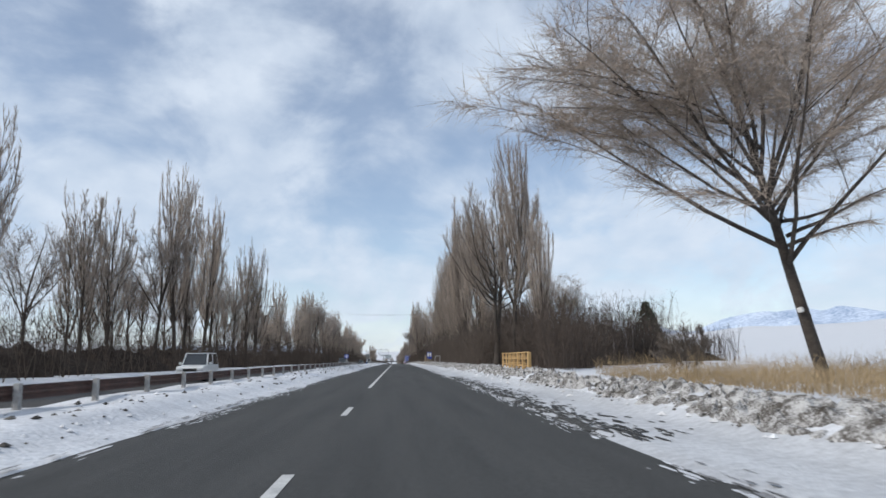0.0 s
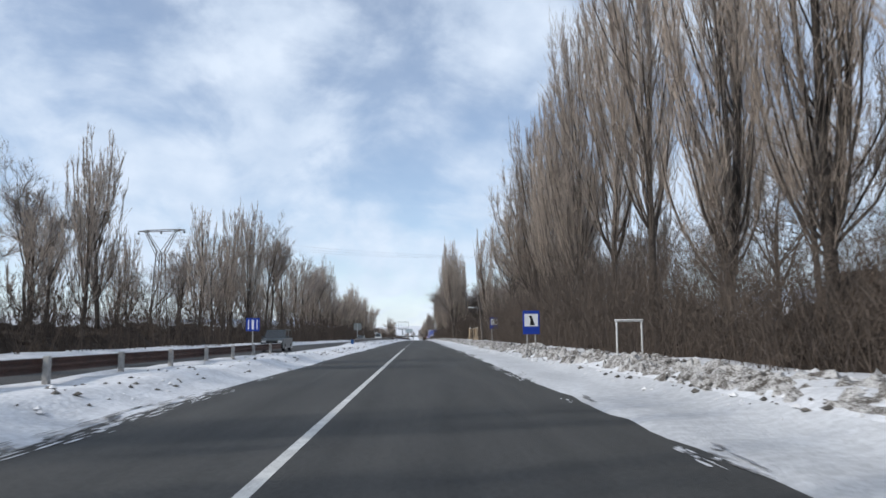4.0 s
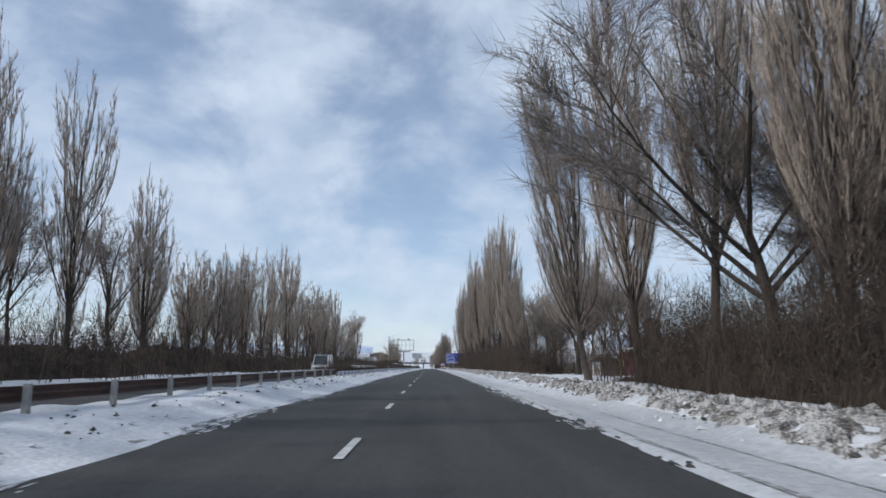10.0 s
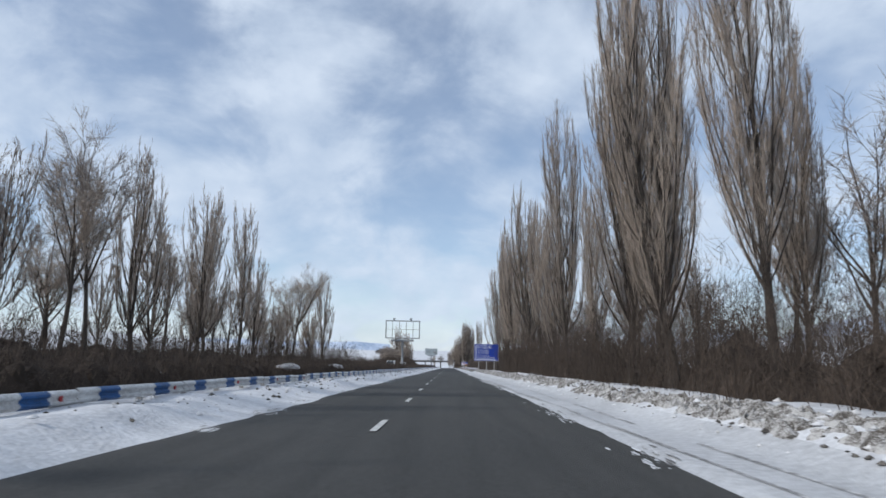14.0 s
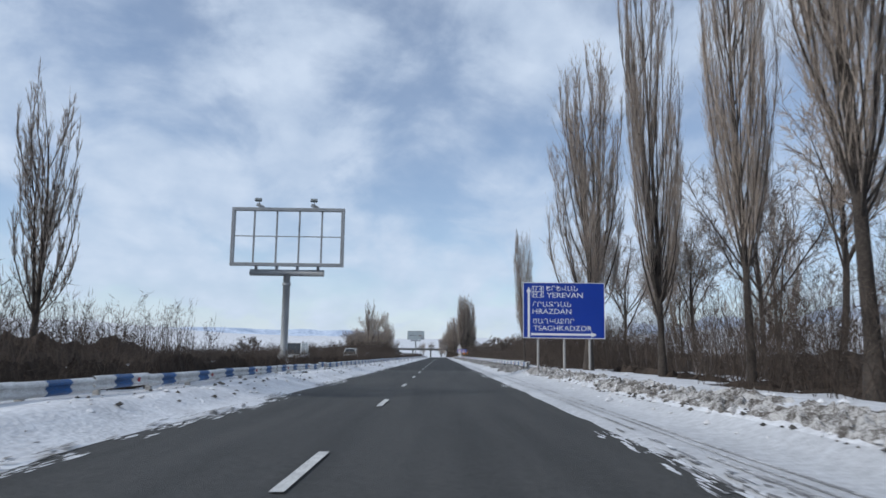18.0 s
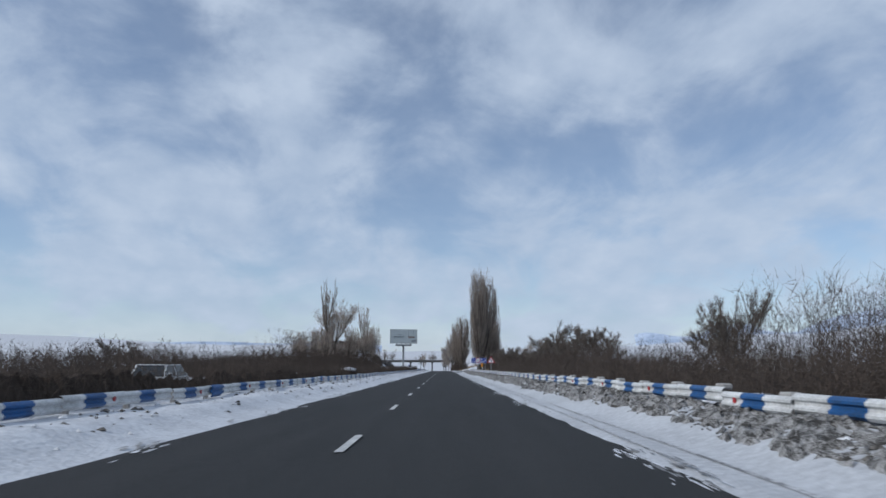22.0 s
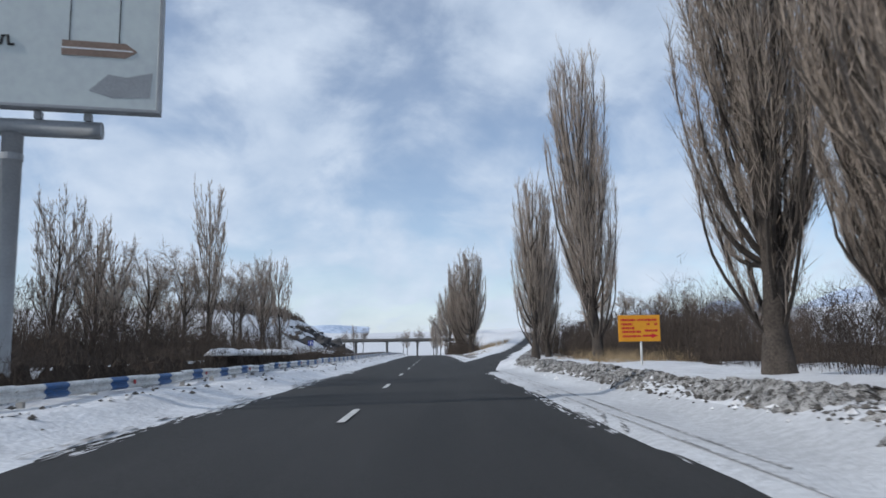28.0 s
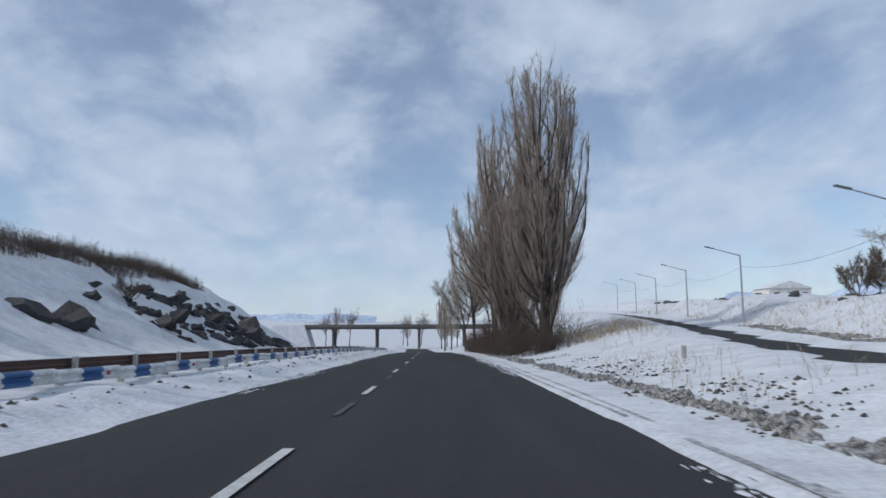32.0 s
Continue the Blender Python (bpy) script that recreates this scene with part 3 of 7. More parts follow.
def spreading_meshes(seed, h, width, n2, n3, r3, bole=0.3, droop=0.0, sides=8, rise=0.08, n1=8, twig=None):
    """A broad bare tree: a short bole, forking limbs and a rounded crown of fine twigs."""
    rng = np.random.default_rng(seed)
    trunk, g, carriers = Geo(), Geo(), []
    r0 = 0.0125 * h
    pts, rad = limb(rng, (0, 0, -0.4), (0, 0, 1), bole * h + 0.4, r0, r0 * 0.75, 5, 0.02, 0.03)
    rad[0] *= 1.4
    lead, lrad = limb(rng, pts[-1], (pts[-1] - pts[-2]), h * (1 - bole) * 0.9, r0 * 0.7, 0.015, 7, 0.03, 0.07)
    trunk.tube(pts + lead[1:], rad + lrad[1:], sides)
    carriers.append((lead, 1.0))
    for i in range(n1):
        a = 6.283 * i / n1 + rng.random() * 0.6
        side = Vector((math.cos(a), math.sin(a), 0))
        out = 0.30 + 0.50 * rng.random()
        ln = h * (1 - bole) * (0.62 + 0.25 * rng.random()) * (1.08 - 0.25 * out)
        p0, d = along(pts + lead[1:3], 0.62 + 0.37 * rng.random())
        lp, lr = limb(rng, p0, d + side * out * width / h * 2.0, ln, r0 * (0.30 + 0.2 * rng.random()), 0.012, 7, rise, 0.05)
        g.tube(lp, lr, 5, caps=False)
        carriers.append((lp, 0.8))
        for _ in range(6):
            t = 0.18 + 0.72 * rng.random()
            p, dd = along(lp, t)
            b = rng.random() * 6.283
            sd = Vector((math.cos(b), math.sin(b), 0.1))
            sp, sr = limb(rng, p, dd + sd * 0.75, ln * (0.30 + 0.22 * rng.random()), r0 * 0.10, 0.008, 5, 0.07 - droop, 0.06)
            g.tube(sp, sr, 3, caps=False)
            carriers.append((sp, 0.7))
    crown = crown_mesh("crown", rng, g, carriers, twig or (M_TWIG_GREY if seed % 2 else M_TWIG), n2, n3, 0.10 * h, 0.062 * h, r3 * 1.5, r3, 0.75, 0.62, 0.06 - droop)
    return trunk.mesh("trunk", M_BARK, flat=False), crown


def put_tree(kind, meshes, x, y, h, model_h, width_k, turn, label, group, lean=0.0):
    z = float(ground_z(x, y))
    ob = thing(kind, label, "tree", pose(x, y, z) @ pose(0, 0, 0, 0, lean, 0) @ pose(0, 0, 0, 0, 0, turn) @ Matrix.Diagonal((width_k, width_k, h / model_h, 1)), group)
    part("trunk", meshes[0], ob)
    part("crown", meshes[1], ob)
    return ob

# ---------- ground, roads and their markings ----------


def grid_mesh(name, xs, ys, zf, mat, flat=False):
    X, Y = np.meshgrid(xs, ys)
    Z = zf(X, Y)
    v = np.stack([X, Y, Z], -1).reshape(-1, 3)
    nx, ny = len(xs), len(ys)
    i = (np.arange(ny - 1)[:, None] * nx + np.arange(nx - 1)[None]).reshape(-1)
    f = np.stack([i, i + 1, i + 1 + nx, i + nx], 1)
    return mesh(name, v, f, mat, flat)


def stretch_grid(a, b, first, grow):
    out, s = [a], first
    while out[-1] < b:
        out.append(out[-1] + s)
        s *= grow
    return out


gx = sorted(set(np.round(np.concatenate([
    np.arange(-20, -9.5, 1.0), np.arange(-9.5, -4.2, 0.33), np.arange(-4.2, 2.4, 1.1), np.arange(2.4, 9.0, 0.3), np.arange(9.0, 46, 1.3),
    -np.arange(20, 64, 1.3), -np.array(stretch_grid(64, 4200, 6, 1.22)), np.array(stretch_grid(46, 4200, 5, 1.22))]), 3)))
gy = sorted(set(np.round(np.concatenate([
    np.arange(-12, 850, 1.5), np.arange(850, 1120, 1.6), -np.array(stretch_grid(12, 1500, 4, 1.3)), np.array(stretch_grid(1120, 4800, 6, 1.15))]), 3)))
ground = thing("ground", "snow-covered winter ground with ploughed roadside banks", "ground", kind="structure",
               me=grid_mesh("ground", gx, gy, ground_z, M_SNOW))
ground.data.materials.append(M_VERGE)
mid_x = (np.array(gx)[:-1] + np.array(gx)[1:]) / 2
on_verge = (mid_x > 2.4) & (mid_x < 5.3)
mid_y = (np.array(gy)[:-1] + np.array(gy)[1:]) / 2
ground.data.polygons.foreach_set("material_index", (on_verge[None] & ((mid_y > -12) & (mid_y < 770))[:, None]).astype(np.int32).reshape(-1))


def strip(name, ys, x0, x1, lift, mat, zfun=None, dxf=road_dx, cols=2):
    v, f = [], []
    for y in ys:
        for k in range(cols):
            x = x0(y) + (x1(y) - x0(y)) * k / (cols - 1)
            v.append((x + dxf(y), y, (zfun(y) if zfun else road_z(y)) + lift))
    for i in range(len(ys) - 1):
        for k in range(cols - 1):
            a = i * cols + k
            f.append((a, a + 1, a + 1 + cols, a + cols))
    return mesh(name, v, f, mat)


road_ys = list(np.arange(-60, 1102, 4.0)) + [1150, 1200, 1300]
thing("road", "dark grey asphalt carriageway, dry in the middle", "road", kind="structure",
      me=strip("road", list(np.arange(-60, 533, 4.0)), lambda y: -5.5, lambda y: 4.3, 0.0, M_ASPHALT))
thing("road", "asphalt carriageway further along, a darker exposure put into its colour", "road", kind="structure",
      me=strip("road", [y for y in road_ys if y >= 532], lambda y: -5.5, lambda y: 3.9 if y < 752 else 3.9 + 0.6 * min(1, (y - 752) / 30), 0.0, M_ASPHALT_DIMMED))
thing("opposite_road", "older asphalt carriageway beyond the median", "road", kind="structure",
      me=strip("opposite_road", road_ys, lambda y: -17.4, lambda y: -10.5, 0.0, M_ASPHALT_OLD))
thing("median_crossing", "asphalt crossing through the snowy median", "road", kind="structure",
      me=strip("median_crossing", [158, 164, 170, 176], lambda y: -10.5, lambda y: -5.4, -0.02, M_ASPHALT_OLD))
ramp_ys = list(np.arange(772, 1104, 3.0))
thing("exit_ramp", "narrow asphalt exit ramp climbing away between snow banks", "road", kind="structure",
      me=strip("exit_ramp", ramp_ys, lambda y: float(ramp_x(y)) - 1.75, lambda y: float(ramp_x(y)) + 1.75, 0.004, M_ASPHALT_DIMMED,
               lambda y: float(ramp_z(y)), lambda y: 0.0))

markings = thing("lane_markings", "white centre line and lane dashes on the asphalt", "marking", kind="structure")
DASH_X = -1.56
part("solid_line", strip("solid_line", list(np.arange(34.6, 177, 3.95)), lambda y: DASH_X - 0.075, lambda y: DASH_X + 0.075, 0.005, M_LINE), markings)
g = Geo()
g.add([(-0.075, -3, 0), (0.075, -3, 0), (0.075, 0, 0), (-0.075, 0, 0)], [(0, 1, 2, 3)])
dash_mesh = g.mesh("dash", M_LINE)
for k in range(-3, 92):
    y = 9.08 + 12 * k
    if 33 < y < 186:
        continue
    ob = part("dash", dash_mesh, markings)
    ob.location = (DASH_X + road_dx(y - 1.5), y, road_z(y - 1.5) + 0.006)
    ob.rotation_euler = (math.atan(road_slope(y - 1.5)), 0, 0)
ghost = Geo()
ghost.add([(-0.06, -2.6, 0), (0.06, -2.6, 0), (0.06, 0, 0), (-0.06, 0, 0)], [(0, 1, 2, 3)])
ghost_mesh = ghost.mesh("worn_dash", M_LINE_WORN)
for k in range(65, 76):
    y = 9.08 + 12 * k - 5.4
    ob = part("worn_dash", ghost_mesh, markings, "faded older lane dash")
    ob.location = (DASH_X, y, road_z(y - 1.5) + 0.005)
    ob.rotation_euler = (math.atan(road_slope(y - 1.5)), 0, 0)

# ---------- tree models ----------
POP_NEAR = [poplar_meshes(11, 22, 4.0, 44, 1150, 14, 0.018, feather=1.2), poplar_meshes(12, 22, 4.0, 46, 1150, 14, 0.018, stems=2, clean=0.13, feather=1.2),
            poplar_meshes(13, 22, 4.0, 40, 1050, 14, 0.018, clean=0.20, feather=1.2), poplar_meshes(14, 22, 4.0, 54, 1200, 14, 0.018, stems=3, clean=0.10, thick=1.1, feather=1.2)]
POP_FAR = [poplar_meshes(21, 22, 4.0, 30, 500, 9, 0.036, sides=6), poplar_meshes(22, 22, 4.0, 32, 500, 9, 0.036, stems=2, clean=0.14, sides=6),
           poplar_meshes(23, 22, 4.0, 28, 460, 9, 0.036, clean=0.22, sides=6), poplar_meshes(24, 22, 4.0, 32, 500, 9, 0.036, stems=2, clean=0.18, sides=6)]
FAN_NEAR = [poplar_meshes(15, 16, 6.0, 50, 1250, 16, 0.015, clean=0.30, top=0.55, stems=2, outline=FAN, thick=1.15, feather=1.5),
            poplar_meshes(16, 16, 6.0, 46, 1200, 16, 0.015, clean=0.24, top=0.5, stems=3, outline=FAN, thick=1.1, feather=1.6)]
POP_OLD = [poplar_meshes(17, 22, 4.0, 84, 1750, 14, 0.019, stems=3, clean=0.035, top=0.72, thick=1.65, feather=1.25),
           poplar_meshes(18, 22, 4.0, 78, 1650, 14, 0.019, stems=2, clean=0.055, top=0.72, thick=1.6, feather=1.25)]
BROAD_NEAR = [spreading_meshes(31, 16, 10, 1100, 13, 0.0064, 0.28), spreading_meshes(32, 16, 9, 1000, 13, 0.0064, 0.32),
              spreading_meshes(33, 16, 12, 1500, 14, 0.0064, 0.22, 0.05)]
BROAD_FAR = [spreading_meshes(41, 16, 8, 460, 9, 0.013, 0.36), spreading_meshes(42, 16, 7, 440, 9, 0.013, 0.42), spreading_meshes(43, 16, 10, 500, 9, 0.013, 0.3)]

# left row: distance along the road, height, kind (0 columnar, 1 spreading)
LEFT_A = [46.4, 18.5, 0, 60.3, 15.7, 0, 69.1, 17, 0, 81.2, 16, 1, 86.2, 25.5, 0, 92.1, 24.9, 0, 99.9, 23.9, 0, 106.1, 23.5, 0, 118.2, 17.1, 0,
          127.4, 21.2, 0, 133.9, 23, 0, 145.4, 8, 1, 154.9, 10.5, 0, 160, 15.2, 0, 164.5, 19.2, 0, 189.8, 16.8, 0, 196.1, 14, 0, 200.1, 14.7, 0]
LEFT_B = [204.7, 14.3, 0, 209.5, 20.8, 0, 214.5, 21.5, 0, 220.6, 22.4, 0, 226.3, 18.4, 1, 235.1, 20.3, 1, 244, 20.1, 0, 259.1, 18.6, 0,
          267.8, 19.5, 1, 275, 17, 0, 281.7, 18, 1, 287.2, 18.4, 0, 291.6, 18.2, 1, 296.4, 19.4, 0, 300.8, 21.3, 0, 312.5, 23.6, 0, 320.5, 13.1, 1, 325.5, 18.9, 0, 328, 15, 0, 337, 13.5, 0, 341.5, 13.7, 0]
LEFT_C = [348, 14, 0, 354, 14, 0, 357.3, 16.8, 0, 359.5, 17.3, 0, 365.4, 15.4, 1, 373.3, 17.5, 0, 377.8, 20, 0, 389, 23, 0, 398.3, 21.6, 0, 406, 15, 0, 411, 14, 1, 416, 17.5, 1,
          423, 20, 0, 427, 16, 0, 439.6, 19.7, 0, 443, 21, 0, 452, 21, 0, 462, 16, 0, 471, 10, 0, 478, 11, 0, 487.5, 16.3, 2, 495.8, 10.3, 0, 501, 10.7, 0, 513.9, 19.6, 0]
LEFT_D = [732.1, 9.5, 0, 737, 21.7, 0, 749.5, 16.0, 2, 776, 13, 0, 782.4, 12.4, 0, 786, 11, 0, 791, 10.2, 1, 799.6, 11.3, 1, 809.5, 22, 0,
          822.7, 12, 1, 827, 13, 1, 837.5, 16, 0, 842, 17, 0, 847.5, 17, 0]
for rows in (LEFT_A, LEFT_B, LEFT_C, LEFT_D):
    for y, h, kind in zip(rows[0::3], rows[1::3], rows[2::3]):
        k = int(y * 7) % 4
        x = -26.0 + math.sin(y * 1.7) * 0.6
        if kind == 0:
            put_tree("poplar", POP_FAR[k], x, y, h, 22, 0.78 + 0.017 * h, y * 37, "tall bare columnar poplar with upright brown twigs", "poplars beyond the opposite carriageway")
        elif kind == 1:
            put_tree("bare_tree", BROAD_FAR[k % 3], x, y, h, 16, 0.75 + 0.012 * h, y * 37, "bare spreading deciduous tree in a winter thicket", "bare trees beyond the opposite carriageway")
        else:
            put_tree("umbrella_tree", BROAD_NEAR[1], x, y, h, 16, 1.2, 40, "bare umbrella-crowned tree standing on its own", "bare trees beyond the opposite carriageway")

# the wood behind the left row
wood_rng = np.random.default_rng(61)
for k in range(82):
    y = (24 + 7.6 * k if k < 64 else 738 + 5.4 * (k - 64)) + 3.0 * wood_rng.normal()
    h = (9.5 if k < 64 else 6.5) + 6.0 * wood_rng.random()
    x = -30.5 - 5.0 * wood_rng.random()
    if wood_rng.random() < 0.5:
        put_tree("poplar", POP_FAR[k % 4], x, y, h, 22, 0.8, y * 31, "bare grey-brown poplar in the wood beyond the road", "wood beyond the opposite carriageway")
    else:
        put_tree("bare_tree", BROAD_FAR[k % 3], x, y, h, 16, 0.85, y * 31, "bare grey-brown tree in the wood beyond the road", "wood beyond the opposite carriageway")

# right row: x, y, height, crown width, kind (0 columnar, 1 spreading, 2 fan-shaped, 3 airy and spreading)
RIGHT_A = [12.1, 62, 14.1, 2.6, 0, 10.2, 67.6, 23, 4.0, 0, 9.7, 74.5, 20, 11, 2, 10.2, 94.2, 21, 4.6, 0, 10.0, 104.5, 22.5, 4.2, 0, 9.9, 110.5, 23.5, 3.8, 0, 9.7, 116, 19, 3.6, 0,
           9.9, 121, 19.5, 3.6, 0, 9.8, 127, 20, 3.8, 0, 9.7, 134, 22, 4.0, 0, 9.9, 142, 21, 3.8, 0, 9.8, 148, 22, 4.0, 0, 10.0, 155, 21, 3.8, 0]
RIGHT_B = [10.2, 162, 19, 3.8, 0, 11.2, 165.6, 16, 2.6, 0, 10.2, 168, 21, 4.0, 0, 15, 170, 17, 3.4, 0, 11.4, 174.6, 18.5, 10, 2, 13.0, 188.6, 13, 2.4, 0,
           10.8, 189.2, 16.5, 5.4, 2, 14.1, 205.4, 12.3, 5.2, 2, 9.8, 204.6, 15.8, 3.1, 0, 15, 249, 11.5, 7, 3, 18.6, 261, 13.5, 7, 3, 7.4, 262, 22.5, 4.0, 0, 8.1, 266.3, 21, 3.8, 0]
RIGHT_G = [10.2, 277, 22, 3.6, 0, 10.5, 282, 14.5, 11, 1, 9.6, 285.3, 21, 4.0, 0, 9.4, 293.6, 20, 4.0, 0, 14.5, 286, 15, 7, 1, 17, 280, 14, 7, 1, 20, 290, 15, 7, 1, 16.5, 271, 14, 2.6, 0,
           14, 246, 9.5, 6, 3, 18.5, 252, 12, 7, 3, 23, 238, 12, 8, 3, 28.5, 234, 13, 8, 3, 33, 240, 14, 8, 3, 26, 248, 14, 8, 3, 38, 244, 14, 8, 3, 31, 256, 15, 8, 3, 22, 262, 14, 3, 0, 35, 228, 13, 8, 3]
RIGHT_C = [9.3, 304.2, 22, 3.9, 0, 25, 300, 16, 8, 1, 14.0, 331, 14.3, 8.5, 2, 18, 338, 11, 7, 1, 17, 326, 10.5, 6, 1, 9.3, 335.6, 11.2, 2.8, 0, 13.2, 341, 9.5, 5, 1, 15, 346, 10.5, 6, 1, 18, 350, 11, 6, 1,
           10.0, 355, 21, 3.6, 0, 10.4, 359, 17, 4.2, 2, 9.5, 364, 21.5, 4.0, 0, 9.6, 370, 22, 3.8, 0]
RIGHT_D = [9.9, 385.6, 19, 3.2, 0, 13, 390, 13, 2.2, 0, 9.6, 395, 22.5, 4.2, 0, 9.7, 397.4, 21.5, 3.2, 0, 9.0, 399.8, 19, 3.6, 0, 8.9, 408.5, 13, 2.0, 0, 9.0, 419.5, 22.5, 3.5, 0, 9.3, 429, 15.5, 3.2, 0,
           9.4, 438, 18.2, 2.7, 0, 9.8, 450.2, 23, 4.8, 0]
RIGHT_E = [9.2, 461.2, 10.8, 2.5, 0, 9.6, 470.3, 22, 3.5, 0, 9.6, 483.2, 23.5, 3.7, 0, 9.9, 490.4, 20, 2.6, 0, 10.6, 502.2, 23, 3.0, 0, 9.6, 515, 23.5, 4.8, 0, 6.5, 524, 11, 1.7, 0, 13, 533, 6.5, 4, 1,
           8.0, 734, 24, 4.2, 0, 9.2, 737, 23.5, 4.2, 0, 11.5, 739, 10.5, 3, 0, 11.3, 748, 23, 5.0, 0, 12.4, 743, 13, 3, 0, 10.8, 772, 22.5, 4.1, 0, 10.9, 802.5, 21, 4.6, 0, 12.9, 806.5, 15.5, 3.6, 0]
RIGHT_F = [8.2, 884, 24, 6.6, 0, 7.2, 893, 22, 6.2, 0, 6.2, 888, 14, 4.0, 0, 5.6, 902, 18, 9, 2, 6.4, 914, 17, 8, 2, 5.0, 934, 17, 8, 2, 4.6, 962, 16, 7, 1, 9.5, 972, 14, 7, 1]
LEAN = {304.2: -9.0, 266.3: -2.5, 355: 0.0, 772: -3.0, 748: -2.0, 335.6: -6.0, 385.6: -4.0, 277: -4.0}
for rows in (RIGHT_A, RIGHT_B, RIGHT_C, RIGHT_D, RIGHT_E, RIGHT_F, RIGHT_G):
    for x, y, h, w, kind in zip(rows[0::5], rows[1::5], rows[2::5], rows[3::5], rows[4::5]):
        k = int(y * 5) % 4 if h > 14 else 2 * (int(y) % 2)
        if kind == 0:
            put_tree("poplar", POP_OLD[int(y) % 2] if y > 730 else POP_NEAR[k], x, y, h, 22, w / 3.9, y * 53, "tall bare columnar poplar on the snowy roadside bank", "roadside poplars", lean=LEAN.get(y, -2.5 * math.sin(y * 1.3) ** 2))
        elif kind == 3:
            put_tree("bare_tree", BROAD_FAR[k % 3], x, y, h, 16, w / 8.5, y * 53, "bare airy tree behind the roadside stumps", "roadside bare trees")
        elif kind == 1:
            put_tree("bare_tree", BROAD_NEAR[k % 3], x, y, h, 16, w / 8.5, y * 53, "bare spreading roadside tree with grey-brown limbs", "roadside bare trees")
        else:
            put_tree("bare_tree", FAN_NEAR[k % 2], x, y, h, 16, w / 6.0, y * 53, "bare roadside tree with a fan of upswept twigs", "roadside bare trees")
willow = put_tree("willow", spreading_meshes(36, 16, 15, 2700, 15, 0.0062, 0.27, 0.12, rise=0.035, n1=18), 13.9, 24, 17, 16, 1.12, 12, "large leaning bare willow with a pale mark on its trunk", "roadside bare trees", lean=-11)
low_rng, low_geo, low_limbs = np.random.default_rng(37), Geo(), []
for a, z, ln, dip in ((10, 5.2, 4.2, 0.15), (-35, 4.7, 3.4, 0.05), (60, 5.8, 3.8, 0.0), (195, 7.6, 6.2, -0.15), (165, 8.4, 6.4, -0.2), (-80, 4.4, 2.6, 0.1)):
    lp, lr = limb(low_rng, (0, 0, z), (math.cos(radians(a)), math.sin(radians(a)), 0.25 - dip), ln, 0.075, 0.012, 7, 0.0, 0.09)
    low_geo.tube(lp, lr, 5, caps=False)
    low_limbs.append((lp, 1.0))
part("low_limbs", crown_mesh("low_limbs", low_rng, low_geo, low_limbs, M_TWIG, 150, 8, 0.9, 0.55, 0.009, 0.0062, 0.8, 0.7, -0.12), willow, "thin drooping lower limbs")
part("pale_mark", Geo().box((-0.34, -0.16, 2.35), (0.10, 0.22, 0.16), ch=0.03).mesh("pale_mark", M_WHITEPAINT), willow, "pale painted mark on the bark")


# ---------- thickets and hedges ----------


